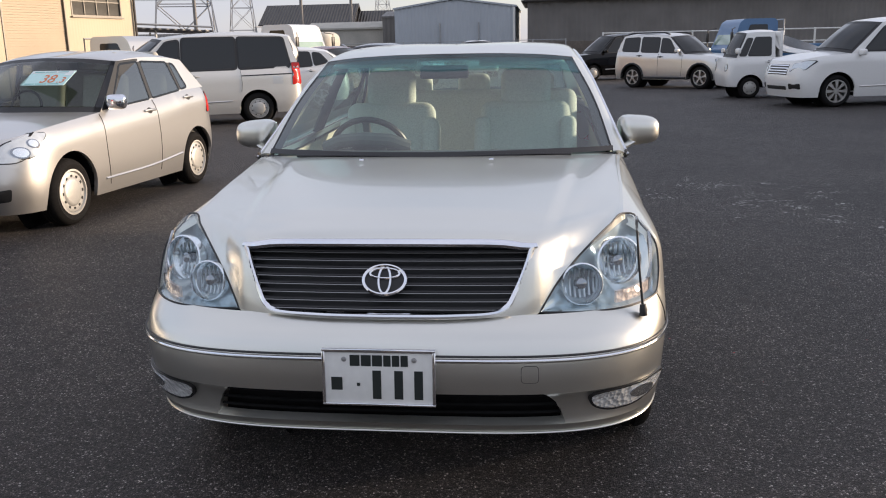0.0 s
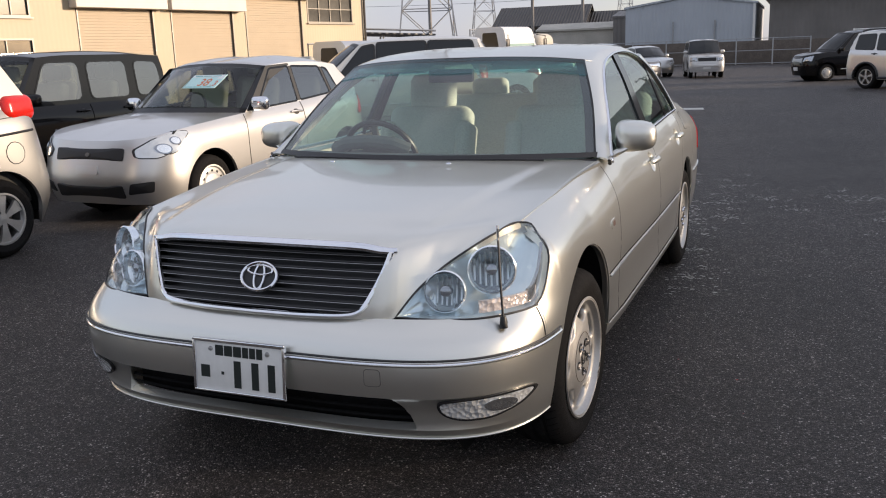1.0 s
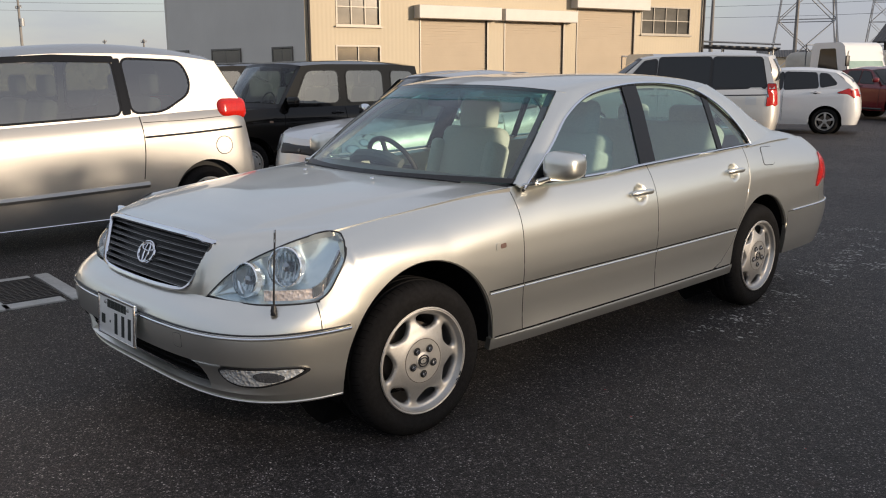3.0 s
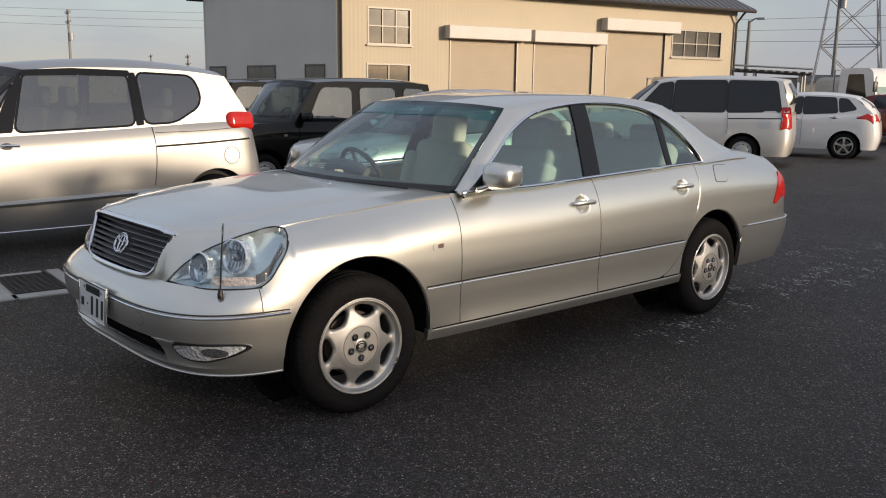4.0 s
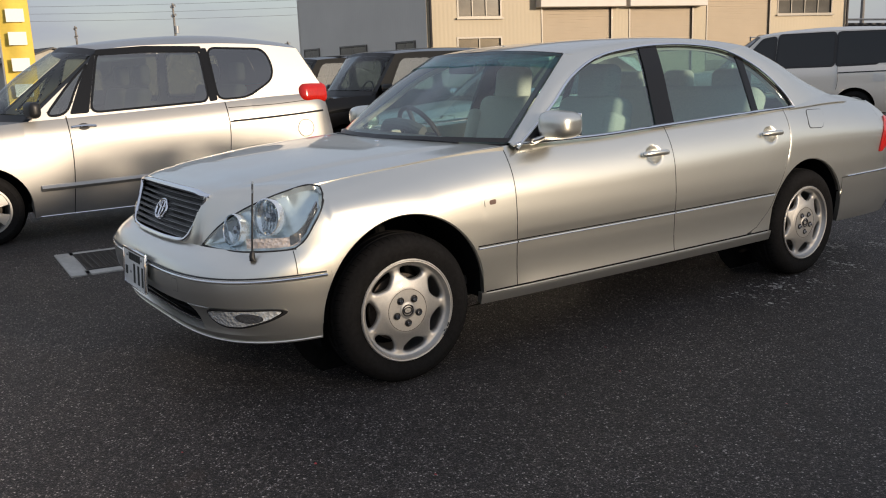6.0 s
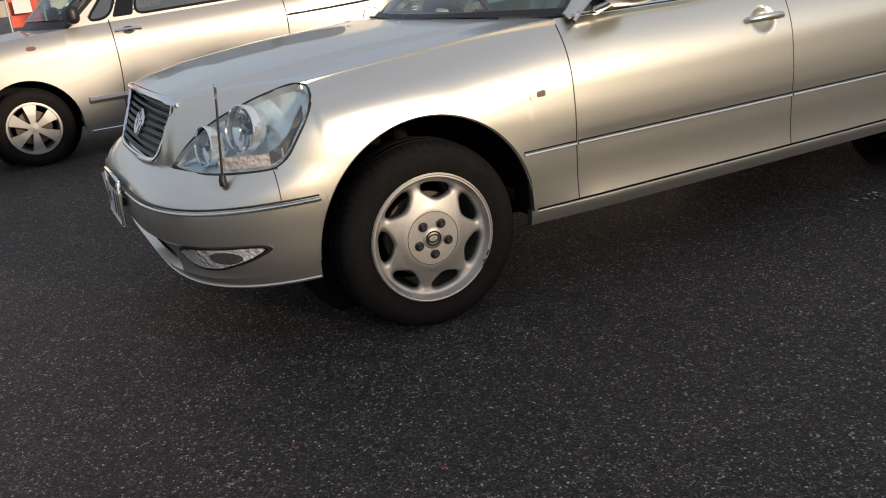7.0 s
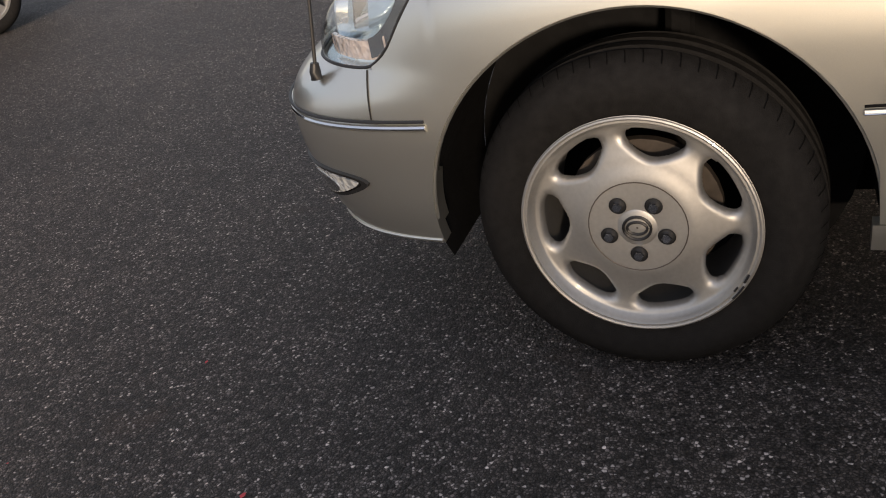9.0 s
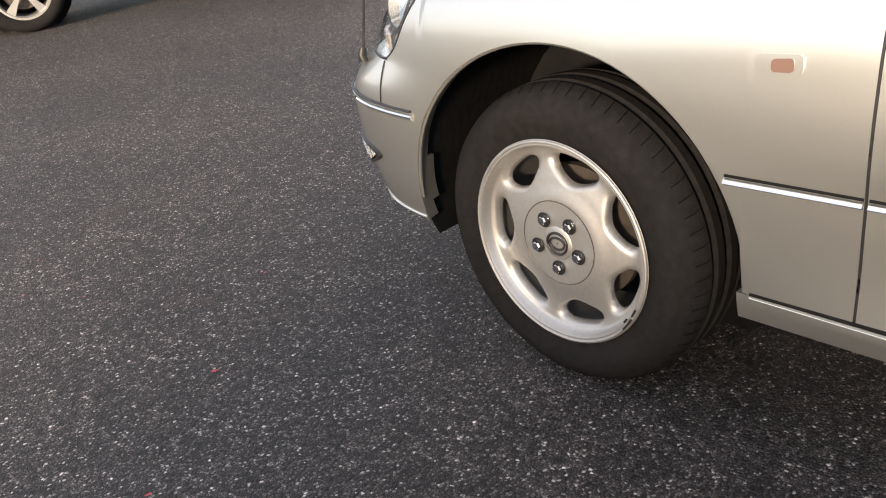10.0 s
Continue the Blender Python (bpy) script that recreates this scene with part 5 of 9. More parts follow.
    tube("foot", [(s * 0.825, 0.775, 0.995), (s * 0.85, 0.768, 1.0), (s * 0.875, 0.785, 1.012), (s * 0.90, 0.80, 1.025)], [0.03, 0.026, 0.022, 0.02], PAINT, mir, sides=10, flat=0.6)
    g = np.array([[(s * (float(g_x(z)) + 0.005), y, z) for z in np.linspace(0.99, 0.99 + 0.080 * u + 0.006, 5)] for u, y in zip(np.linspace(0, 1, 6), np.linspace(0.675, 0.83, 6))])
    panel("mirror_base", g, TRIM, mir, 0.01, "black mirror base")

# roof
head = ws_top(np.linspace(0, 1, 24))
tail = line3((0, 2.86, 1.440), (0.3, 2.84, 1.434), (0.56, 2.74, 1.408))(np.linspace(0, 1, 24))
n_s = 40
roof_mid = line3((0, 1.055, 1.428), (0, 1.4, 1.466), (0, 1.85, 1.481), (0, 2.3, 1.476), (0, 2.86, 1.440))(np.linspace(0, 1, n_s))
roof_side = dlo3(np.linspace(0.31, 0.72, n_s), 0.004)
F = line3(*[tuple(p) for p in ws_top(np.linspace(0, 1, 6))], tuple(roof_side[0]))(np.linspace(0, 1, 26))
Rr = line3((0, 2.86, 1.440), (0.3, 2.84, 1.434), (0.56, 2.74, 1.408), tuple(roof_side[-1]))(np.linspace(0, 1, 26))
def lin(a):
    return lambda q: np.stack([np.interp(q, np.linspace(0, 1, len(a)), a[:, k]) for k in range(3)], -1)


g = coons(lin(roof_mid), lin(roof_side), lin(F), lin(Rr), n_s, 26)
V = np.linspace(0, 1, 26)[None]
U = np.linspace(0, 1, n_s)[:, None]
g[..., 2] += 0.022 * np.sin(math.pi * V)**0.8 * np.sin(math.pi * U)**0.5 * V
m = mirror(g)
panel("roof", np.concatenate([m[:, :0:-1], g], 1), PAINT, sedan, 0.01, centre=(0, 1.9, 0.6))
rg = coons(line3((0, 2.86, 1.440), (0.3, 2.84, 1.434), (0.56, 2.74, 1.408)), line3((0, 3.52, 1.095), (0.35, 3.51, 1.094), (0.66, 3.47, 1.090)),
           line3((0, 2.86, 1.440), (0, 3.2, 1.295), (0, 3.52, 1.095)), line3((0.56, 2.74, 1.408), (0.60, 3.0, 1.30), (0.635, 3.25, 1.175), (0.66, 3.47, 1.092)), 16, 16)
panel("rear_window", whole(rg), GLASS_SHADE, sedan, 0.0, "tinted rear window", centre=(0, 2, 0.6)).visible_shadow = False
tg = coons(line3((0, 3.52, 1.095), (0.35, 3.515, 1.090), (0.66, 3.48, 1.085), (float(s_xs(3.5)), 3.5, float(s_zs(3.5)))),
           line3((0, 4.06, 1.045), (0.35, 4.05, 1.038), (0.58, 3.99, 1.018), (float(sedan_side(3.85, 1.012)), 3.85, 1.012)),
           line3((0, 3.52, 1.095), (0, 3.8, 1.085), (0, 4.06, 1.045)),
           line3(*[(float(sedan_side(y, float(s_zs(y)))), y, float(s_zs(y))) for y in np.linspace(3.5, 3.84, 4)], (float(sedan_side(3.85, 1.012)), 3.85, 1.012)), 22, 16, (0, 0, 0.012))
panel("boot_lid", whole(tg), PAINT, sedan, 0.01, centre=(0, 3.4, 0.5))
tr = np.stack([line3((0, 4.06, 1.045), (0.35, 4.05, 1.038), (0.58, 3.99, 1.018), (float(sedan_side(3.85, 1.012)), 3.85, 1.012))(np.linspace(0, 1, 20)),
               tail_grid(1.02, 1.02, 20, 1, 3.85)[:, 0]], 1)
panel("boot_edge", whole(tr), PAINT, sedan, 0.0, centre=(0, 3.0, 0.5))
# scuttle, wipers, washer jets
sc = np.stack([back(np.linspace(0, 1, 26)) + np.array((0, 0.004, -0.022)), ws_low(np.linspace(0, 1, 26)) + np.array((0, 0.0, -0.004))], 1)
panel("scuttle", whole(sc), TRIM, sedan, 0.0, "black scuttle panel below the windscreen", centre=(0, 0.5, 0.2))
for a, b, z in (((-0.62, 0.50), (0.02, 0.375), 0), ((-0.02, 0.375), (0.60, 0.50), 0)):
    tube("wiper", [(a[0] + (b[0] - a[0]) * k, a[1] + (b[1] - a[1]) * k - 0.02 * math.sin(math.pi * k) + 0.0, 0.999 + 0.008 * math.sin(math.pi * k)) for k in np.linspace(0, 1, 14)], 0.005, TRIM, sedan, "black wiper", sides=6)
for x in (-0.27, 0.27):
    box("washer_jet", (0.022, 0.016, 0.008), Matrix.Translation((x, 0.245, 1.012)), CHROME, sedan, bevel=0.004)

# wheels and wells
for s in (1, -1):
    for yy, R, yc2 in ((0.0, ARCH_F, 0.0), (WB, ARCH_R, WB)):
        w = alloy_wheel(sedan, (s * 0.785, yy, HUB), s, r=0.333, rim=0.222, width=0.21, steer=(-3 if yy == 0 else 0), lugs=64)
        if s > 0 and yy == 0:                 # kerb scuffs on the rim's edge
            for a0, a1, q in ((-40, -31, 0.222), (-29, -24, 0.219), (-36, -33, 0.214)):
                tube("kerb_scuff", [(0.1135, q * math.cos(radians(k)), q * math.sin(radians(k))) for k in np.linspace(a0, a1, 6)], 0.0022, TRIM, w, "dark kerb scuff on the rim", sides=5)
        a = np.linspace(math.radians(-5), math.radians(194), 44)
        g = []
        for k in a:
            y, z = yc2 + (R + 0.006) * math.cos(k), HUB + 0.012 + (R + 0.006) * math.sin(k)
            g.append([(s * x, y, z) for x in (float(sedan_side(y, z)) - 0.010, 0.80, 0.70, 0.56, 0.5)])
        g = np.array(g)
        panel("wheel_liner", g, WELL, sedan, 0.0, "black plastic wheel arch liner", centre=(0, yc2, -6))
        bm = bmesh.new()
        bmesh.ops.create_circle(bm, cap_ends=True, segments=36, radius=R + 0.006, matrix=Matrix.Translation((s * 0.5, yc2, HUB + 0.012)) @ Matrix.Rotation(radians(90), 4, "Y"))
        part("inner_wing", bm, WELL, sedan)
        lip = [(s * (float(sedan_side(yc2 + (R - 0.002) * math.cos(k), HUB + 0.012 + (R - 0.002) * math.sin(k))) - 0.009), yc2 + (R - 0.002) * math.cos(k), HUB + 0.012 + (R - 0.002) * math.sin(k)) for k in np.linspace(0.02, math.pi - 0.02, 40)]
        tube("arch_lip", lip, 0.004, PAINT, sedan, sides=6)
        if yy == 0:
            box("liner_clip", (0.010, 0.018, 0.012), Matrix.Translation((s * 0.825, 0.06, HUB + 0.012 + R - 0.012)), ALU, sedan, bevel=0.003)
            tube("strut", [(s * 0.62, 0.05, 0.30), (s * 0.55, 0.06, 0.72)], 0.03, WELL, sedan, "suspension strut", sides=10)
panel("floorpan", np.array([[(x, y, 0.205) for x in (-0.49, 0.0, 0.49)] for y in (-0.40, 0.44, 1.5, 2.45, 3.4, 3.9)]), WELL, sedan, 0.0, "black underside", centre=(0, 1.6, 5))
box("inner_floor", (1.56, 2.0, 0.04), (0, 1.75, 0.28), CABIN, sedan, "dark cabin floor", bevel=0.005)
box("bulkhead", (1.50, 0.05, 0.55), (0, 0.44, 0.62), CABIN, sedan, bevel=0.005)
for s in (1, -1):
    g = side_grid(0.48, 2.86, lambda y: 0.30, lambda y: float(s_zs(y)) - 0.01, 12, 8)
    g[..., 0] = np.minimum(g[..., 0] - 0.075, 0.79)
    panel("door_card", g * (s, 1, 1), BEIGE, sedan, 0.0, "beige inner door trim", centre=(s * 3, 1.6, 0.6))
    tube("cant_lining", [tuple((p - (0.035, 0, 0.012)) * (s, 1, 1)) for p in dlo3(np.linspace(0.02, 0.98, 30))], 0.016, BEIGE, sedan, "beige inner pillar lining", sides=8)
hl = coons(lin(roof_mid - (0, 0, 0.03)), lin(roof_side - (0.045, 0, 0.03)), lin(F - (0, 0, 0.03)), lin(Rr - (0, 0, 0.03)), 14, 10)
panel("headlining", whole(hl.transpose(1, 0, 2)), BEIGE, sedan, 0.0, "pale headlining", centre=(0, 1.8, 9))

# cabin
dash = np.array([[(x, y + (0.34 * abs(x)**2 if y < 0.5 else 0.16 * abs(x)**2), z) for y, z in ((0.455, 0.982), (0.62, 1.000), (0.76, 0.990), (0.84, 0.95), (0.86, 0.80), (0.80, 0.60))] for x in np.linspace(-0.76, 0.76, 24)])
panel("dashboard", dash, DASH, sedan, 0.0, "grey dashboard", centre=(0, 1.2, 0.3))
tube("binnacle", [(-0.56, 0.80, 1.0), (-0.48, 0.77, 1.035), (-0.36, 0.76, 1.045), (-0.24, 0.77, 1.035), (-0.16, 0.80, 1.0)], 0.035, DASH, sedan, "instrument hood", sides=10)
wheel_m = Matrix.Translation((-0.37, 0.93, 0.965)) @ Matrix.Rotation(radians(-62), 4, "X")
sw = empty("steering_wheel", "dark steering wheel")
sw.parent = sedan
sw.matrix_local = wheel_m
tube("rim", [(0.188 * math.cos(a), 0.188 * math.sin(a), 0) for a in np.linspace(0, 2 * math.pi, 40, endpoint=False)], 0.0145, WOODRIM, sw, closed=True, sides=10)
tube("spoke", [(-0.18, 0, 0), (0, -0.02, -0.02), (0.18, 0, 0)], 0.02, DASH, sw, sides=8, flat=0.5)
tube("spoke", [(0, -0.18, 0), (0, 0, -0.02)], 0.02, DASH, sw, sides=8, flat=0.5)
box("hub", (0.17, 0.13, 0.05), (0, -0.01, -0.02), DASH, sw, bevel=0.02, seg=3)


def cushion(name, size, at, material, parent, label="", puff=0.35):
    bm = bmesh.new()
    box_bm(bm, *size, None, min(size) * 0.42, 5)
    ob = part(name, bm, material, parent, label, sharp=60)
    ob.matrix_local = at
    return ob


def seat(x, y, wide=0.52):
    st = empty("front_seat", "car seat in a white lace cover")
    st.parent = sedan
    cushion("seat", (wide, 0.52, 0.17), Matrix.Translation((x, y, 0.56)) @ Matrix.Rotation(radians(6), 4, "X"), LACE, st)
    cushion("backrest", (wide * 0.97, 0.15, 0.62), Matrix.Translation((x, y + 0.30, 0.86)) @ Matrix.Rotation(radians(-17), 4, "X"), LACE, st, "backrest in a white lace cover")
    for s in (-1, 1):
        cushion("bolster", (0.09, 0.17, 0.5), Matrix.Translation((x + s * (wide * 0.45), y + 0.25, 0.83)) @ Matrix.Rotation(radians(-17), 4, "X"), LACE, st)
        tube("headrest_post", [(x + s * 0.06, y + 0.39, 1.10), (x + s * 0.06, y + 0.405, 1.2)], 0.007, CHROME, st, sides=6)
    cushion("headrest", (0.275, 0.12, 0.21), Matrix.Translation((x, y + 0.405, 1.235)) @ Matrix.Rotation(radians(-8), 4, "X"), LACE, st, "headrest in a white lace cover")


seat(-0.38, 1.25)
seat(0.38, 1.25)
bench = empty("rear_seat", "rear bench in a white lace cover")
bench.parent = sedan
cushion("seat", (1.40, 0.52, 0.18), Matrix.Translation((0, 2.28, 0.55)), LACE, bench)
cushion("backrest", (1.40, 0.17, 0.66), Matrix.Translation((0, 2.62, 0.86)) @ Matrix.Rotation(radians(-22), 4, "X"), LACE, bench)
for x, w in ((-0.42, 0.26), (0, 0.22), (0.42, 0.26)):
    cushion("headrest", (w, 0.11, 0.16), Matrix.Translation((x, 2.78, 1.20)), LACE, bench)
box("armrest", (0.22, 0.5, 0.16), Matrix.Translation((0, 1.45, 0.62)), DASH, sedan, "centre console", bevel=0.03)
panel("parcel_shelf", np.array([[(x, y, 1.09) for y in (2.80, 3.1, 3.45)] for x in np.linspace(-0.66, 0.66, 6)]), BEIGE, sedan, 0.0, "parcel shelf", centre=(0, 3, 0))
box("rear_view_mirror", (0.24, 0.03, 0.065), Matrix.Translation((0, 0.98, 1.345)) @ Matrix.Rotation(radians(-8), 4, "X"), TRIM, sedan, bevel=0.015)
for x in (-0.37, 0.37):
    box("sun_visor", (0.42, 0.14, 0.02), Matrix.Translation((x, 1.17, 1.392)) @ Matrix.Rotation(radians(14), 4, "X"), BEIGE, sedan, bevel=0.008)

# number plate
PY = float(s_yf(0.5)) - 0.022
pl = empty("number_plate", "white number plate in a chrome frame")
pl.parent = sedan
pl.matrix_local = Matrix.Translation((0, PY, 0.507)) @ Matrix.Rotation(radians(-4), 4, "X")
box("plate", (0.33, 0.004, 0.165), (0, 0, 0), PLATE, pl, bevel=0.0015)
for sx, sz, px, pz in ((0.344, 0.012, 0, 0.083), (0.344, 0.008, 0, -0.083), (0.011, 0.165, -0.167, 0), (0.011, 0.165, 0.167, 0)):
    box("frame", (sx, 0.014, sz), (px, -0.001, pz), CHROME, pl, bevel=0.003)
for x in (-0.105, 0.107):
    o = lathe("screw", [(0.0, 0.006), (0.006, 0.005), (0.008, 0.0)], ALLOY_DARK, pl, seg=12)
    o.matrix_local = Matrix.Translation((x, -0.002, 0.055)) @ Matrix.Rotation(radians(-90), 4, "Z")
# writing on the plate as plain bars
for sx, sz, px, pz in ((0.030, 0.034, -0.072, 0.052), (0.030, 0.034, -0.038, 0.052), (0.030, 0.034, -0.004, 0.052),
                       (0.022, 0.034, 0.026, 0.052), (0.022, 0.034, 0.052, 0.052), (0.022, 0.034, 0.078, 0.052),
                       (0.034, 0.040, -0.128, -0.020), (0.010, 0.010, -0.062, -0.022),
                       (0.026, 0.088, -0.006, -0.022), (0.026, 0.088, 0.060, -0.022), (0.026, 0.088, 0.120, -0.022)):
    box("plate_bar", (sx, 0.002, sz), (px, -0.0028, pz), PLATE_INK, pl, bevel=0.0006, seg=1)
for s in (1, -1):
    box("plate_bracket", (0.02, 0.05, 0.03), (s * 0.10, PY + 0.03, 0.50), TRIM, sedan, bevel=0.004)
# corner marker pole
base = np.array((0.792, -0.650, 0.648))
pole = empty("corner_pole", "slim black corner marker pole with a rubber foot")
pole.parent = sedan
o = tube("foot", [base + (0.004, -0.006, -0.012), base + (0.004, -0.006, 0.004), base + (0.002, -0.004, 0.022)], [0.013, 0.0125, 0.009], TRIM, pole, sides=12)
tube("rod", [base + (0.002, -0.004, 0.015), base + (-0.010, 0.01, 0.13), base + (-0.022, 0.03, 0.285)], [0.0042, 0.0038, 0.0036], TRIM, pole, sides=8)
tube("rod_tip", [base + (-0.0195, 0.0255, 0.25), base + (-0.0225, 0.0305, 0.295)], 0.0042, CLEAR_GREY, pole, "clear tip", sides=8)


# ---- the other parked vehicles ----
def parked_car(name, label, at, heading, spec, paint, group="", category="car"):
    """A car with its front axle at the world point at, its nose towards heading (degrees from +x)."""
    car = empty(name, label, category, group, at=Matrix.Translation(at) @ pose(0, 0, 0, 0, 0, heading + 90))
    fo, wb, ro, W, R = (spec[k] for k in ("fo", "wb", "ro", "w", "r"))
    zlo, zn, lean = spec.get("low", 0.22), spec["nose_z"], spec["lean"]
    zs, yf, yr = curve(*spec["belt"]), curve(*spec["front"]), curve(*spec["back"])
    AR = R + spec.get("arch", 0.065)
    roll = spec.get("roll", 0.055)
    NN, TN = spec.get("nn", 3.2), spec.get("tn", 5.0)
    yc, tc = spec.get("yc", -0.1), wb + 0.1
    tuck = curve((0.1, 0.07), (0.25, 0.03), (0.4, 0.006), (0.6, 0.0), (0.8, 0.006), (1.2, 0.02))

    def half(y, z):
        k = np.clip((z - (zs(y) - 0.2)) / 0.2, 0, 1.2)
        return W - tuck(z) - roll * k**2.2

    def side(y, z):
        q = np.clip((yc - y) / (yc - yf(z)), 0, 1)
        r = np.clip((y - tc) / (yr(z) - tc), 0, 1)
        return half(y, z) * (1 - q**NN)**(1 / NN) * (1 - r**TN)**(1 / TN)

    def gx(y, z):
        return np.where(z < zs(y), side(y, np.minimum(z, zs(y))), half(y, zs(y)) - lean * (z - zs(y)))

    def lift(s):
        def f(a, b, h):
            e = 0.006
            p = np.array((float(gx(a, b)), a, b))
            d1 = np.array((float(gx(a + e, b)), a + e, b)) - p
            d2 = np.array((float(gx(a, b + e)), a, b + e)) - p
            n = np.cross(d1, d2)
            q = p + n / np.linalg.norm(n) * h
            return (s * q[0], q[1], q[2])
        return f

    def end(front):
        prof, c, nn = (yf, yc, NN) if front else (yr, tc, TN)

        def y_at(x, z):
            q = min(1, abs(x) / (W - float(tuck(z))))
            return c + (float(prof(z)) - c) * (1 - q**nn)**(1 / nn)

        def f(a, b, h):
            e = 0.006
            p = np.array((a, y_at(a, b), b))
            d1 = np.array((a + e, y_at(a + e, b), b)) - p
            d2 = np.array((a, y_at(a, b + e), b + e)) - p
            n = np.cross(d1, d2)
            n /= np.linalg.norm(n)
            if (n[1] > 0) == front:
                n = -n
            return p + n * h
        return f

    def end_grid(front, top, n=20, nv=14, stop=None):
        prof, c, nn = (yf, yc, NN) if front else (yr, tc, TN)
        g = np.zeros((n, nv, 3))
        for i, t in enumerate(np.linspace(0, 1, n)):
            zt = top(t)
            for j, z in enumerate(np.linspace(zlo, zt, nv)):
                stop_y = stop(z)
                q = min(1, max(0, (stop_y - c) / (float(prof(z)) - c)))
                ae = math.asin(q**(nn / 2))
                a = ae + (math.pi / 2 - ae) * (1 - t)
                y = c + (float(prof(z)) - c) * math.sin(a)**(2 / nn)
                g[i, j] = (float(half(y, z)) * math.cos(a)**(2 / nn) if t > 0 else 0, y, z)
        return g

    def af(z):
        return -math.sqrt(max(AR * AR - (z - R)**2, 0.0)) if z < R + AR else 0.0

    ctr = (0, wb / 2, 0.6)
    # nose and tail
    ns = min(-AR - 0.005, -0.2)
    zside = float(zs(ns))
    gt = end_grid(True, lambda t: zn + (zside - zn) * t**1.6, stop=lambda z: ns)
    panel("front_end", whole(gt), paint, car, 0.0, centre=ctr)
    te = wb + AR + 0.005
    gb = end_grid(False, lambda t: float(zs(te + (wb + ro - te) * (1 - t))), stop=lambda z: te)
    panel("rear_end", whole(gb), paint, car, 0.0, centre=ctr)
    # sides with open arches
    ca = np.cos(np.linspace(0.02, math.pi - 0.02, 22)) * AR

    def lo(y):
        for c in (0, wb):
            if abs(y - c) < AR:
                return max(zlo, R + math.sqrt(AR * AR - (y - c)**2))
        return zlo
    ys = np.concatenate([[ns], -ca, np.linspace(AR + 0.004, wb - AR - 0.004, 14), wb - ca, [te]])
    g = np.zeros((len(ys), 14, 3))
    for i, y in enumerate(ys):
        z = np.linspace(lo(y), float(zs(y)), 14)
        g[i] = np.stack([side(np.full(14, y), z), np.full(14, y), z], -1)
    both("body_side", g, paint, car, 0.03)
    # bonnet
    top_edge = gt[:, -1]
    cy, cz = spec["cowl"]
    ay = spec["a"][0]
    k = len(top_edge) // 2
    fl = np.concatenate([top_edge[k:], [(float(side(y, float(zs(y)))), y, float(zs(y))) for y in np.linspace(ns + 0.1, ay, 10)]])
    crest = line3((0, top_edge[0][1], zn), (0, top_edge[0][1] * 0.55 + cy * 0.45, zn + (cz - zn) * spec.get("swell", 0.62)), (0, cy, cz))
    cowl = line3((0, cy, cz), (fl[-1][0] * 0.5, cy + (ay - cy) * 0.25, cz * 0.75 + fl[-1][2] * 0.25), tuple(fl[-1]))
    hg = coons(crest, line3(*[tuple(p) for p in fl]), line3(*[tuple(p) for p in top_edge[:k + 1]]), cowl, 20, 14, (0, 0, 0.012))
    panel("bonnet", np.concatenate([mirror(hg)[:, :0:-1], hg], 1), paint, car, 0.0, centre=(0, 0, 0.2))
    # greenhouse
    (ab, at_), (db, dt) = spec["a"], spec["d"]
    rail = curve(*spec["rail"])
    see = spec.get("see", False)
    outlines = [rounded(w, spec.get("win_r", 0.06), 5) for w in spec["windows"]]
    n, nz = (70, 30) if see else (22, 8)
    g = np.zeros((n, nz, 3))
    for i, u in enumerate(np.linspace(0, 1, n)):
        yb, yt = ab + (db - ab) * u, at_ + (dt - at_) * u
        zb, zt = float(zs(yb)), float(rail(yt))
        for j, v in enumerate(np.linspace(0, 1, nz)):
            z = zb + (zt - zb) * v
            y = yb + (yt - yb) * v
            g[i, j] = (float(half(yb, zb)) - lean * (z - zb), y, z)
    for s in (1, -1):
        o = panel("upper_side", g * (s, 1, 1), paint, car, 0.0)
        if see:                                # real openings behind the side windows
            bm = bmesh.new()
            bm.from_mesh(o.data)
            gone = [f for f in bm.faces if any(inside(w, f.calc_center_median().y, f.calc_center_median().z) for w in outlines)]
            bmesh.ops.delete(bm, geom=gone, context="FACES")
            bm.to_mesh(o.data)
            bm.free()
    rt, rb = g[:, -1], g[:, 0]
    crown = spec.get("crown", 0.05)
    bow = spec.get("bow", 0.10)
    hx = rt[0]
    header = line3((0, hx[1] - bow, hx[2] + crown * 0.7), (hx[0] * 0.6, hx[1] - bow * 0.55, hx[2] + crown * 0.45), tuple(hx))
    tx = rt[-1]
    tailh = line3((0, tx[1] + bow * 0.5, tx[2] + crown * 0.6), (tx[0] * 0.6, tx[1] + bow * 0.3, tx[2] + crown * 0.45), tuple(tx))
    mid = line3((0, hx[1] - bow, hx[2] + crown * 0.7), (0, (hx[1] + tx[1]) / 2, float(rail((hx[1] + tx[1]) / 2)) + crown), (0, tx[1] + bow * 0.5, tx[2] + crown * 0.6))
    rg = coons(mid, lin(rt), header, tailh, n, 12)
    V = np.linspace(0, 1, 12)[None]
    U = np.linspace(0, 1, n)[:, None]
    rg[..., 2] += crown * 0.5 * np.sin(math.pi * V) * np.sin(math.pi * U)**0.3
    panel("roof", np.concatenate([mirror(rg)[:, :0:-1], rg], 1), spec.get("roof_paint", paint), car, 0.0, centre=(0, wb / 2, 0.8))
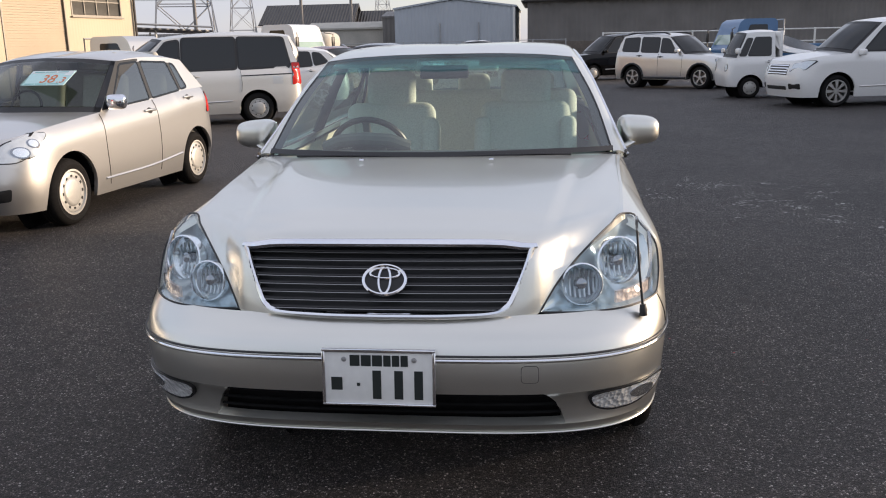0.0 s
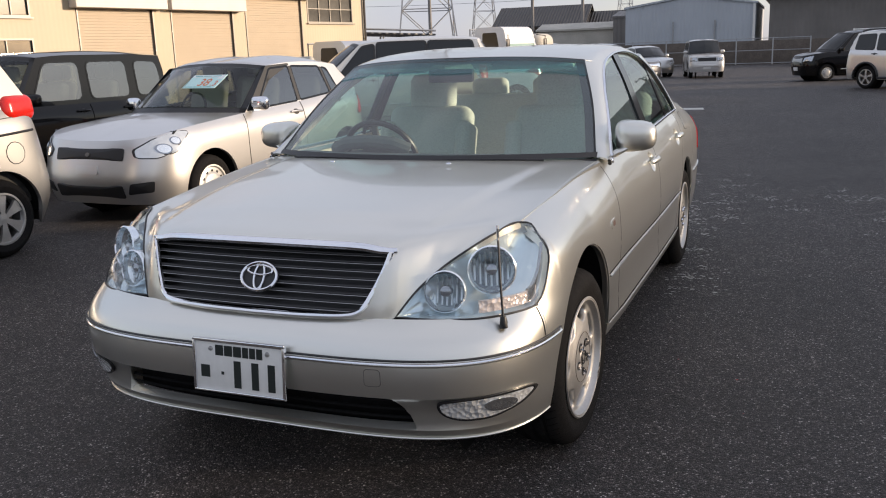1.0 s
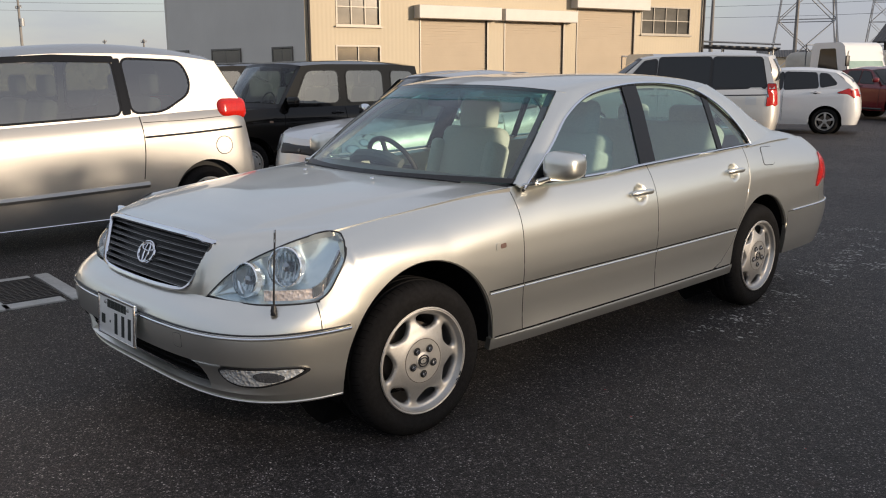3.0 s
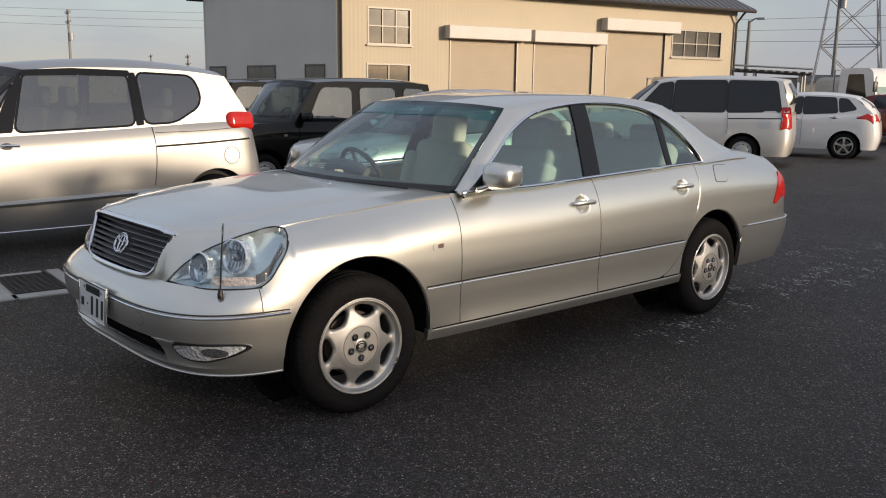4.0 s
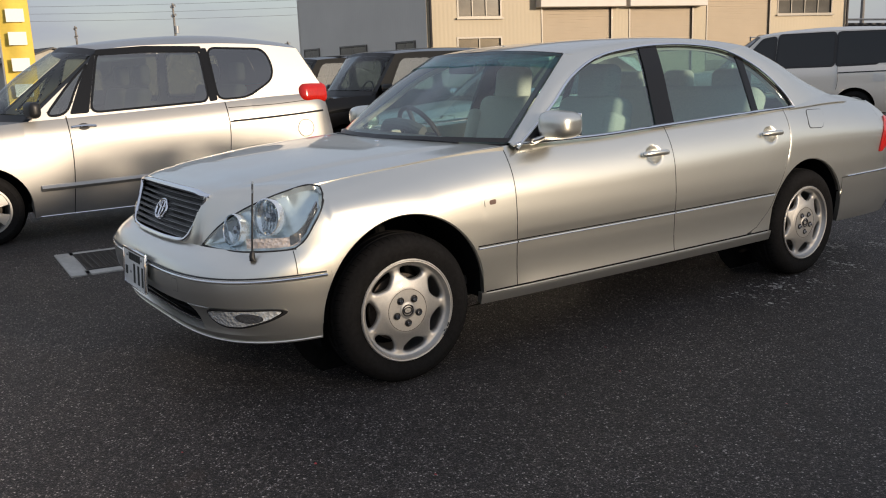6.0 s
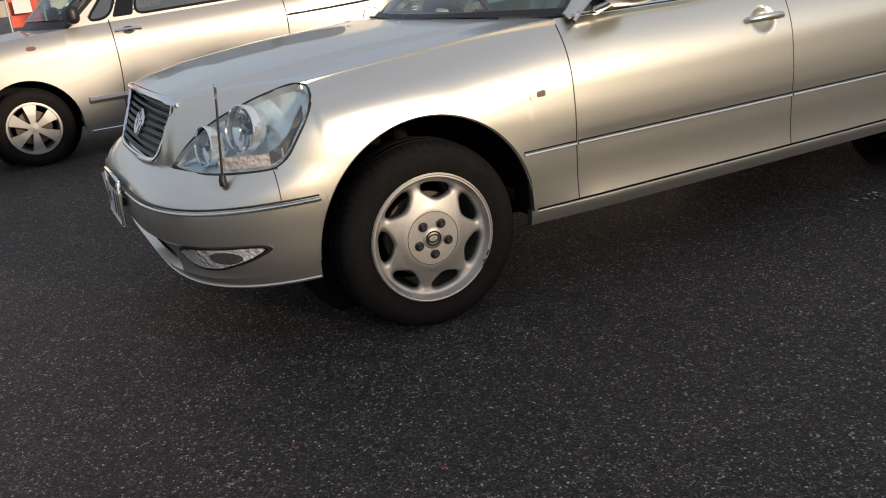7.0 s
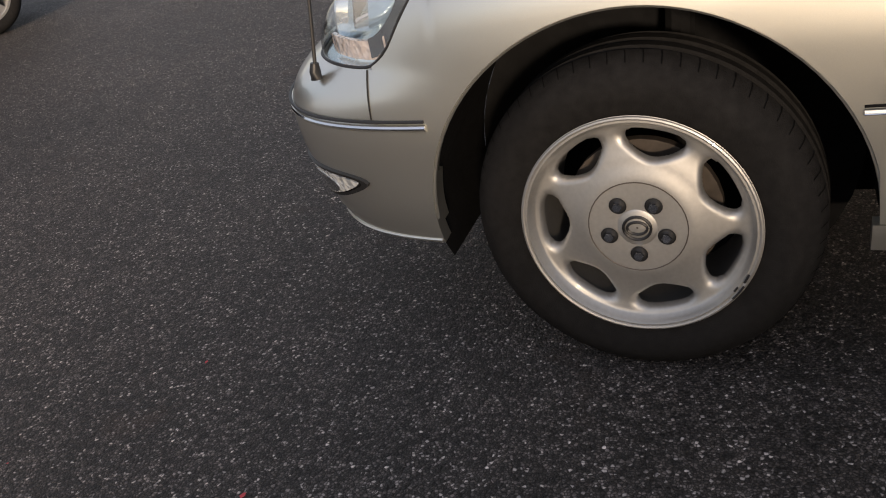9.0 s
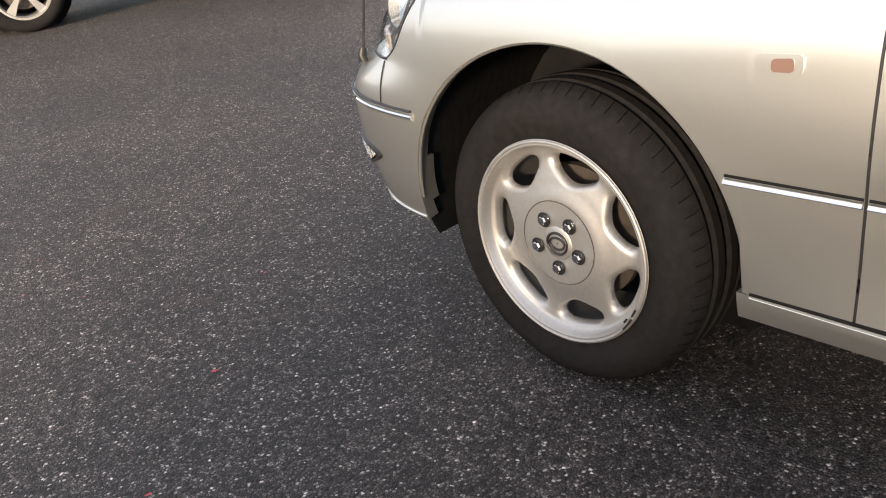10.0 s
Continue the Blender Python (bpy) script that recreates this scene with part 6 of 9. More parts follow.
    wsg = coons(cowl, header, line3((0, cy, cz), (0, (cy + hx[1] - bow) / 2 - 0.03, (cz + hx[2] + crown * 0.7) / 2 + 0.03), (0, hx[1] - bow, hx[2] + crown * 0.7)),
                line3(tuple(rb[0]), tuple((rb[0] + rt[0]) / 2), tuple(rt[0])), 14, 12)
    if see:
        for nm, sl in (("screen_frame", (slice(0, 14), slice(0, 2))), ("screen_frame", (slice(0, 14), slice(10, 12)))):
            panel(nm, whole(wsg[sl]), TRIM, car, 0.0, centre=ctr)
        for s in (1, -1):
            panel("screen_frame", wsg[12:] * (s, 1, 1), TRIM, car, 0.0, centre=ctr)
    else:
        panel("screen_frame", whole(wsg), TRIM, car, 0.0, centre=ctr)
    inn = 0.06
    u0 = np.interp(np.linspace(0, 1 - inn, 14), np.linspace(0, 1, 14), np.arange(14))
    sub = wsg[:13, 1:-1] + np.array((0, -0.006, 0.006))
    panel("windscreen", whole(sub), GLASS_SCREEN if see else GLASS_WIN, car, 0.0, "tinted windscreen", centre=ctr)
    # rear of the greenhouse
    bl = end_grid(False, lambda t: float(zs(te + (wb + ro - te) * (1 - t))), stop=lambda z: te)[:, -1]
    low = line3(*[tuple(p) for p in bl[::2]])
    bg = coons(low, tailh, line3(tuple(bl[0]), (0, (bl[0][1] + tx[1] + bow * 0.5) / 2 + 0.04, (bl[0][2] + tx[2] + crown * 0.6) / 2), (0, tx[1] + bow * 0.5, tx[2] + crown * 0.6)),
               line3(tuple(bl[-1]), tuple(rb[-1] * 0.5 + rt[-1] * 0.5), tuple(rt[-1])), 14, 12)
    panel("tailgate", whole(bg), paint, car, 0.0, centre=ctr)
    sub = bg[:10, 3:-1] + np.array((0, 0.006, 0.004))
    panel("rear_window", whole(sub), GLASS_WIN, car, 0.0, "dark rear window", centre=ctr)
    for s in (1, -1):
        f = lift(s)
        for o in outlines:
            if see:
                fr = ring_on("window", grow(o, 0.010), grow(o, -0.010), f, 0.004, GLOSS_BLACK, car, "side window in a black frame")
                plate_on("pane", grow(o, -0.01), f, 0.0015, GLASS_CARRIER, fr, rings=2)
            else:
                fr = plate_on("window", grow(o, spec.get("frame_w", 0.022)), f, 0.003, TRIM, car, "side window in a black frame", rings=2)
                plate_on("pane", o, f, 0.006, GLASS_WIN, fr, rings=2)
        for nm, poly, h, mt, lb in spec.get("side", ()):
            if "lamp" in nm:
                plate_on("lamp_seal", grow(rounded(poly, spec.get("dec_r", 0.02), 3), 0.008), f, h * 0.5, TRIM, car, rings=3)
            plate_on(nm, rounded(poly, spec.get("dec_r", 0.02), 3), f, h, mt, car, lb, rings=3)
        for nm, pts, rad, mt in spec.get("lines", ()):
            cv = line3(*[(p[0], p[1], 0) for p in pts])(np.linspace(0, 1, 14))
            tube(nm, [f(p[0], p[1], 0.002) for p in cv], rad, mt, car, sides=6)
        for yh, zh in spec.get("handles", ()):
            tube("door_handle", [f(yh + d, zh, 0.004 + 0.02 * math.cos(d / 0.1 * 1.5)) for d in np.linspace(-0.1, 0.1, 9)], 0.013, spec.get("handle", paint), car, "pull handle", sides=8)
            # flat dark oval stands in for the shade in the handle's hollow
            plate_on("handle_shade", ellipse(yh, zh, 0.05, 0.03, 16), f, 0.001, TRIM, car)
        if "mirror" in spec:
            my, mz = spec["mirror"]
            mx = float(gx(my, mz)) + 0.11
            bm = bmesh.new()
            box_bm(bm, 0.19, 0.10, 0.14, None, 0.045, 4)
            o = part("door_mirror", bm, spec.get("mirror_paint", paint), car, "door mirror", sharp=60)
            o.matrix_local = Matrix.Translation((s * mx, my, mz)) @ Matrix.Rotation(radians(s * 12), 4, "Z")
            tube("mirror_arm", [(s * (mx - 0.14), my + 0.01, mz - 0.05), (s * (mx - 0.03), my, mz - 0.045)], 0.022, TRIM, car, sides=8)
        for yy in (0, wb):
            alloy_wheel(car, (s * (W - 0.125), yy, R), s, r=R, rim=spec["rim"], width=0.185, holes=spec.get("holes", 5), style=spec.get("wheel", "spoke"), broad=spec.get("broad", 1.0))
            a = np.linspace(0, math.pi, 20)
            gg = np.array([[(s * x, yy + (AR + 0.004) * math.cos(q), R + (AR + 0.004) * math.sin(q)) for x in (W - 0.05, W - 0.2, W - 0.36)] for q in a])
            panel("wheel_liner", gg, WELL, car, 0.0, centre=(0, yy, -6))
            bm = bmesh.new()
            bmesh.ops.create_circle(bm, cap_ends=True, segments=24, radius=AR + 0.01, matrix=Matrix.Translation((s * (W - 0.36), yy, R)) @ Matrix.Rotation(radians(90), 4, "Y"))
            part("inner_wing", bm, WELL, car)
        for front, key in ((True, "nose"), (False, "tail")):
            ff = end(front)
            for nm, poly, h, mt, lb in spec.get(key, ()):
                if nm == "headlamp":
                    plate_on("lamp_seal", grow(rounded([(s * a, b) for a, b in poly], spec.get("dec_r", 0.02), 3), 0.010), ff, h * 0.5, TRIM, car, rings=3)
                plate_on(nm, rounded([(s * a, b) for a, b in poly], spec.get("dec_r", 0.02), 3), ff, h, mt, car, lb, rings=3)
    for front, key in ((True, "nose_mid"), (False, "tail_mid")):
        ff = end(front)
        for nm, poly, h, mt, lb in spec.get(key, ()):
            plate_on(nm, rounded(poly, spec.get("dec_r", 0.02), 3), ff, h, mt, car, lb, rings=4)
    yy = np.linspace(AR + 0.03, wb - AR - 0.03, 3)
    panel("underside", np.array([[(x, y, zlo + 0.01) for x in (-W + 0.37, 0, W - 0.37)] for y in (-fo * 0.5, 0.4, wb * 0.5, wb + ro * 0.5)]), WELL, car, 0.0, centre=(0, wb / 2, 9))
    if see:
        zf = spec.get("floor", 0.42)
        box("cabin_floor", (2 * W - 0.24, db - 0.5, 0.05), (0, (0.5 + db) / 2, zf), CABIN, car, "dark cabin floor", bevel=0.01)
        box("dashboard", (2 * W - 0.28, 0.36, 0.22), (0, ab + 0.28, float(zs(ab)) - 0.08), DASH, car, bevel=0.06, seg=3)
        for sx in (-1, 1):
            box("inner_trim", (0.03, db - 0.6, float(zs(1.5)) - zf - 0.04), (sx * (W - 0.13), (0.6 + db) / 2, (float(zs(1.5)) + zf) / 2 - 0.02), CABIN, car, bevel=0.01)
        for ys_ in spec.get("seats", (1.15, 2.1)):
            for sx in (-1, 1):
                st = empty("seat")
                st.parent = car
                cushion("cushion", (0.50, 0.50, 0.16), Matrix.Translation((sx * 0.36, ys_, zf + 0.24)), SEAT, st)
                cushion("backrest", (0.48, 0.14, 0.60), Matrix.Translation((sx * 0.36, ys_ + 0.28, zf + 0.56)) @ Matrix.Rotation(radians(-14), 4, "X"), SEAT, st)
                cushion("headrest", (0.26, 0.10, 0.19), Matrix.Translation((sx * 0.36, ys_ + 0.39, zf + 0.97)), SEAT, st)
        sw = tube("steering_wheel", [(-0.36 + 0.17 * math.cos(a), ab + 0.52 + 0.05 * math.sin(a), float(zs(ab)) + 0.02 + 0.16 * math.sin(a)) for a in np.linspace(0, 2 * math.pi, 24, endpoint=False)], 0.013, TRIM, car, closed=True, sides=6)
    return car


SEAT = mat("pale_grey_cloth", (0.38, 0.37, 0.33), 0.9, grain=0.1, scale=50)


def rect(a, b, c, d):
    """Corners of a box a..b by c..d."""
    return [(a, c), (b, c), (b, d), (a, d)]


BAR = ("number_plate", rect(-0.165, 0.165, 0.40, 0.53), 0.012, PLATE, "blank white plate")
# pale silver people carrier beside the sedan
carrier = parked_car("people_carrier", "pale silver people carrier with sliding doors, parked on asphalt", (-4.1 - 0.845, -1.0, 0), -90, dict(
    fo=0.86, wb=2.82, ro=0.62, w=0.845, r=0.31, rim=0.20, holes=6, wheel="spoke", broad=1.6, nose_z=0.83, lean=0.24, low=0.21, nn=2.8,
    belt=((-0.9, 0.86), (-0.4, 0.95), (0.4, 1.03), (0.9, 1.05), (2.0, 1.10), (2.7, 1.14), (3.5, 1.16)),
    front=((0.2, -0.80), (0.45, -0.86), (0.65, -0.83), (0.85, -0.70), (1.0, -0.5)),
    back=((0.2, 3.32), (0.45, 3.44), (0.7, 3.42), (1.0, 3.36), (1.2, 3.32)),
    cowl=(0.10, 1.04), a=(0.42, 1.12), d=(3.27, 3.02), rail=((1.0, 1.60), (1.2, 1.635), (1.9, 1.665), (2.6, 1.65), (3.05, 1.60)), crown=0.075, bow=0.22,
    windows=([(0.56, 1.065), (0.74, 1.075), (0.86, 1.32), (1.0, 1.53), (0.80, 1.34)], [(0.94, 1.08), (2.03, 1.125), (2.01, 1.615), (1.08, 1.615)],
             [(2.12, 1.135), (2.42, 1.145), (2.70, 1.30), (2.73, 1.44), (2.66, 1.605), (2.09, 1.625)]), win_r=0.085, see=True,
    frame=TRIM, handles=((0.86, 0.965),), handle=CHROME, mirror=(0.45, 1.13), mirror_paint=TRIM,
    lines=(("door_gap", ((0.73, 1.06), (0.74, 0.7), (0.70, 0.21)), 0.004, TRIM), ("door_gap", ((2.18, 1.11), (2.19, 0.8), (2.16, 0.55)), 0.004, TRIM),
           ("side_ridge", ((0.45, 0.46), (1.1, 0.47), (2.2, 0.50)), 0.030, PAINT_VAN),
           ("flap_gap", tuple((2.99 + 0.087 * math.cos(k), 0.81 + 0.087 * math.sin(k)) for k in np.linspace(0, 2 * math.pi, 15)), 0.0035, TRIM), ("sill_line", ((0.42, 0.215), (1.4, 0.215), (2.4, 0.215)), 0.006, CHROME),
           ("slide_rail", ((2.20, 0.925), (2.7, 0.945), (3.2, 0.975)), 0.011, TRIM), ("waist_line", ((2.20, 1.055), (2.7, 1.065), (3.1, 1.09)), 0.003, TRIM)),
    side=(("window_pillar", [(0.765, 1.075), (0.925, 1.078), (1.065, 1.60), (1.02, 1.565), (0.885, 1.33)], 0.004, GLOSS_BLACK, "black pillar between the side windows"),
          ("door_visor", [(1.05, 1.575), (1.5, 1.59), (2.03, 1.585), (2.03, 1.64), (1.5, 1.65), (1.07, 1.625)], 0.012, GLOSS_BLACK, "dark visor over the side window"),
          ("window_pillar", [(2.035, 1.12), (2.115, 1.13), (2.085, 1.625), (2.015, 1.62)], 0.004, GLOSS_BLACK, "black pillar between the side windows"), ("fuel_flap", ellipse(2.99, 0.81, 0.085, 0.085, 20), 0.003, PAINT_VAN, "round fuel flap"),
          ("side_repeater", rect(0.08, 0.15, 0.90, 0.93), 0.006, REPEATER, "side repeater")),
    nose=(("headlamp", [(0.42, 0.68), (0.72, 0.70), (0.76, 0.86), (0.55, 0.82)], 0.01, CLEAR_GREY, "clear headlamp"),),
    nose_mid=(("grille", rect(-0.38, 0.38, 0.66, 0.76), 0.008, TRIM, "dark grille"), ("intake", rect(-0.5, 0.5, 0.30, 0.42), 0.008, TRIM, ""))), PAINT_VAN)

for s in (1, -1):
    bm = bmesh.new()
    box_bm(bm, 0.15, 0.34, 0.215, None, 0.074, 7)
    for v in bm.verts:
        v.co.z *= 1 - 0.9 * max(0.0, -v.co.y - 0.02)
    o = part("tail_lamp", bm, RED_LENS, carrier, "round-edged red tail lamp", sharp=60)
    o.matrix_local = Matrix.Translation((s * 0.728, 3.135, 1.150)) @ Matrix.Rotation(radians(s * 9), 4, "Z") @ Matrix.Rotation(radians(-s * 8), 4, "Y")

# silver hatchback with a price card
hatch = dict(
    fo=0.78, wb=2.39, ro=0.54, w=0.845, r=0.295, rim=0.195, holes=12, wheel="cap", nose_z=0.78, lean=0.26, low=0.2, nn=3.3,
    belt=((-0.8, 0.78), (-0.36, 0.86), (0.2, 0.915), (0.6, 0.945), (1.5, 1.00), (2.2, 1.06), (3.0, 1.08)),
    front=((0.2, -0.72), (0.35, -0.78), (0.6, -0.75), (0.75, -0.70), (0.95, -0.6)),
    back=((0.2, 2.84), (0.45, 2.93), (0.7, 2.92), (1.0, 2.86), (1.2, 2.82)),
    cowl=(0.28, 0.97), a=(0.60, 1.17), d=(2.74, 2.40), rail=((1.0, 1.37), (1.25, 1.41), (1.8, 1.43), (2.3, 1.40), (2.5, 1.375)), crown=0.065, bow=0.16,
    windows=([(0.80, 0.972), (1.52, 1.012), (1.505, 1.388), (1.17, 1.37)], [(1.575, 1.017), (2.17, 1.068), (2.07, 1.372), (1.555, 1.388)], [(2.21, 1.074), (2.36, 1.092), (2.22, 1.342), (2.12, 1.362)]), win_r=0.035,
    handles=((1.42, 0.90), (2.28, 0.985)), mirror=(0.74, 1.03), mirror_paint=CHROME, see=True, seats=(1.1, 1.9),
    lines=(("door_gap", ((0.56, 0.93), (0.55, 0.6), (0.58, 0.28)), 0.003, TRIM), ("door_gap", ((1.55, 1.0), (1.56, 0.6), (1.54, 0.28)), 0.003, TRIM), ("sill_ridge", ((0.5, 0.34), (1.3, 0.35), (2.0, 0.40)), 0.012, PAINT_HATCH)),
    side=(("front_pillar", [(0.63, 0.955), (0.79, 0.968), (1.155, 1.375), (1.53, 1.395), (1.53, 1.418), (1.13, 1.40)], 0.003, TRIM, "black front pillar"),
          ("door_pillar", [(1.525, 1.012), (1.572, 1.016), (1.555, 1.388), (1.508, 1.388)], 0.0045, TRIM, "black pillar between the doors"),
          ("door_pillar", [(2.175, 1.068), (2.205, 1.072), (2.118, 1.362), (2.078, 1.370)], 0.0045, TRIM, "black pillar behind the door"),
          ("tail_lamp", [(2.66, 0.80), (2.80, 0.80), (2.82, 1.02), (2.72, 1.02)], 0.01, RED_LENS, "red tail lamp"),
          ("headlamp", [(-0.690, 0.63), (-0.60, 0.625), (-0.44, 0.67), (-0.27, 0.835), (-0.40, 0.85), (-0.58, 0.78), (-0.675, 0.70)], 0.010, CLEAR_LAMP, "clear swept-back headlamp"),
          ("lamp_bowl", ellipse(-0.535, 0.700, 0.058, 0.046, 20), 0.013, BULB, "dark lamp surround"), ("lamp_bowl", ellipse(-0.535, 0.700, 0.046, 0.036, 20), 0.016, REFLECTOR, "round reflector"),
          ("lamp_bowl", ellipse(-0.43, 0.765, 0.046, 0.036, 18), 0.013, BULB, "dark lamp surround"), ("lamp_bowl", ellipse(-0.43, 0.765, 0.036, 0.028, 18), 0.016, REFLECTOR, "round reflector")),
    nose=(
          ("fog_recess", [(0.46, 0.30), (0.68, 0.32), (0.70, 0.42), (0.50, 0.40)], 0.008, TRIM, "black fog lamp recess"),),
    nose_mid=(("grille", rect(-0.42, 0.42, 0.605, 0.715), 0.010, TRIM, "black grille"), ("intake", rect(-0.42, 0.42, 0.265, 0.385), 0.008, TRIM, "black lower intake"),
              ("badge", [(-0.035, 0.655), (0, 0.632), (0.035, 0.655), (0, 0.68)], 0.016, ALU, "chrome badge"),
              ("plate_holder", rect(-0.14, 0.14, 0.48, 0.56), 0.010, PAINT_GREY, "empty plate holder"))),
swift = parked_car("hatchback", "silver hatchback with a price card behind its windscreen", (-3.71 - 0.73, 3.86, 0), -94.0, hatch[0], PAINT_HATCH)
# the price card on the windscreen
card = empty("price_card", "pale green price card with orange figures")
card.parent = swift
card.matrix_local = Matrix.Translation((0.27, 0.622, 1.262)) @ Matrix.Rotation(radians(-8), 4, "Z") @ Matrix.Rotation(radians(-57), 4, "X") @ Matrix.Scale(1.1, 4)
box("sheet", (0.46, 0.004, 0.21), (0, 0, 0), SIGN_PAPER, card, bevel=0.001, seg=1)
box("band", (0.44, 0.002, 0.035), (0, -0.003, 0.082), SIGN_WHITE, card, bevel=0.0005, seg=1)
for k, (x, w) in enumerate(((-0.14, 0.10), (-0.02, 0.12), (0.11, 0.11))):
    box("text_bar", (w, 0.002, 0.010), (x, -0.0045, 0.082), SIGN_TEAL, card, bevel=0.0005, seg=1)
    box("text_bar", (w, 0.002, 0.008), (x, -0.003, -0.088), SIGN_TEAL, card, bevel=0.0005, seg=1)
box("corner_note", (0.07, 0.002, 0.035), (0.18, -0.0035, 0.05), SIGN_WHITE, card, bevel=0.0005, seg=1)
for body, size, x, z in (("38", 0.16, 0.02, -0.07), (".3", 0.11, 0.165, -0.07)):
    cu = bpy.data.curves.new("price", "FONT")
    cu.body, cu.size, cu.align_x, cu.extrude = body, size, "CENTER", 0.0008
    cu.materials.append(SIGN_RED)
    o = new("price_figure", cu)
    o.parent = card
    o.matrix_local = Matrix.Translation((x, -0.004, z)) @ Matrix.Rotation(radians(90), 4, "X")

# boxy black cars behind it
boxy = dict(
    fo=0.72, wb=2.53, ro=0.62, w=0.835, r=0.30, rim=0.19, holes=8, wheel="cap", nose_z=0.92, lean=0.12, low=0.22, nn=4.2, tn=7,
    belt=((-0.8, 0.93), (-0.3, 0.99), (0.6, 1.02), (2.0, 1.02), (3.2, 1.02)),
    front=((0.2, -0.66), (0.4, -0.72), (0.7, -0.70), (1.0, -0.66)), back=((0.2, 3.06), (0.5, 3.15), (1.1, 3.12)),
    cowl=(0.30, 1.03), a=(0.52, 0.92), d=(3.10, 3.02), rail=((0.8, 1.57), (1.4, 1.60), (2.4, 1.60), (3.1, 1.57)), crown=0.05, bow=0.12,
    windows=([(0.74, 1.06), (1.52, 1.06), (1.54, 1.52), (1.0, 1.52)], [(1.66, 1.06), (2.35, 1.06), (2.35, 1.52), (1.66, 1.52)], [(2.50, 1.06), (3.0, 1.06), (2.95, 1.50), (2.50, 1.52)]), win_r=0.10,
    handles=((1.45, 0.93), (2.25, 0.93)), mirror=(0.66, 1.10), see=True, seats=(1.1, 1.95),
    lines=(("door_gap", ((0.56, 1.0), (0.55, 0.6), (0.58, 0.3)), 0.003, WELL), ("door_gap", ((1.60, 1.0), (1.60, 0.6), (1.60, 0.3)), 0.003, WELL)),
    side=(("side_repeater", rect(0.30, 0.36, 0.83, 0.86), 0.006, REPEATER, ""),),
    nose=(("headlamp", rect(0.44, 0.72, 0.66, 0.82), 0.01, CLEAR_GREY, "clear headlamp"),), nose_mid=(("grille", rect(-0.36, 0.36, 0.68, 0.80), 0.008, ALLOY_DARK, "grille"), BAR))
parked_car("boxy_car", "boxy black car with tinted windows", (-6.5 - 0.835, 3.75, 0), -90, boxy, PAINT_BLACK, "boxy black cars")
parked_car("boxy_car", "boxy black car behind another black one", (-10.0 - 0.835, 4.3, 0), -90, boxy, PAINT_BLACK, "boxy black cars")

# silver one-box van with two-tier tail lamps
van2 = dict(
    fo=0.83, wb=2.83, ro=0.93, w=0.86, r=0.315, rim=0.195, holes=9, wheel="cap", nose_z=0.95, lean=0.20, low=0.22, nn=3.0, tn=7,
    belt=((-0.9, 0.97), (-0.3, 1.03), (0.6, 1.07), (2.0, 1.10), (3.8, 1.12)),
    front=((0.2, -0.76), (0.5, -0.83), (0.8, -0.80), (1.0, -0.70)), back=((0.2, 3.70), (0.5, 3.76), (1.1, 3.74), (1.2, 3.73)),
    cowl=(0.0, 1.10), a=(0.30, 1.02), d=(3.70, 3.52), rail=((0.9, 1.70), (1.3, 1.76), (2.2, 1.79), (3.2, 1.78), (3.6, 1.74)), crown=0.06, bow=0.2,
    windows=([(0.60, 1.10), (1.30, 1.12), (1.32, 1.70), (1.08, 1.66)], [(1.37, 1.12), (2.42, 1.13), (2.42, 1.735), (1.40, 1.73)], [(2.49, 1.13), (3.52, 1.15), (3.40, 1.72), (2.49, 1.735)]), win_r=0.05, frame_w=0.035,
    handles=((1.30, 0.98), (1.58, 0.98)), mirror=(0.5, 1.16),
    lines=(("door_gap", ((1.40, 1.1), (1.40, 0.7), (1.40, 0.28)), 0.004, TRIM), ("door_gap", ((2.50, 1.1), (2.52, 0.8), (2.50, 0.66)), 0.004, TRIM),
           ("slide_rail", ((2.52, 0.98), (3.0, 0.99), (3.55, 1.0)), 0.012, TRIM), ("skirt_line", ((0.5, 0.44), (1.5, 0.46), (2.3, 0.48)), 0.014, PAINT_GREY)),
    side=(("tail_lamp", [(3.56, 1.04), (3.72, 1.04), (3.71, 1.22), (3.55, 1.22)], 0.012, RED_LENS, "red tail lamp"), ("tail_lamp", [(3.55, 0.78), (3.73, 0.78), (3.73, 0.95), (3.56, 0.95)], 0.012, RED_LENS, "red tail lamp"),
          ("lamp_clear", [(3.56, 0.955), (3.73, 0.955), (3.73, 1.035), (3.56, 1.035)], 0.011, CLEAR_GREY, ""), ("fuel_flap", rect(3.15, 3.36, 0.80, 0.96), 0.003, PAINT_GREY, "")),
    nose=(("headlamp", [(0.45, 0.72), (0.76, 0.75), (0.76, 0.95), (0.5, 0.88)], 0.01, CLEAR_GREY, "clear headlamp"),),
    nose_mid=(("grille", rect(-0.4, 0.4, 0.70, 0.86), 0.008, ALLOY_DARK, "grille"), BAR),
    tail=(("tail_lamp_inner", rect(0.64, 0.82, 0.80, 1.08), 0.012, RED_LENS, "red tail lamp"),))


def by_rear(p, heading, length):
    """The point a length ahead of p along the heading."""
    return (p[0] + length * math.cos(radians(heading)), p[1] + length * math.sin(radians(heading)), 0)


def inward(p, heading, d):
    """Moves p by d to the car's left (d > 0) or right."""
    return (p[0] - d * math.sin(radians(heading)), p[1] + d * math.cos(radians(heading)), 0)


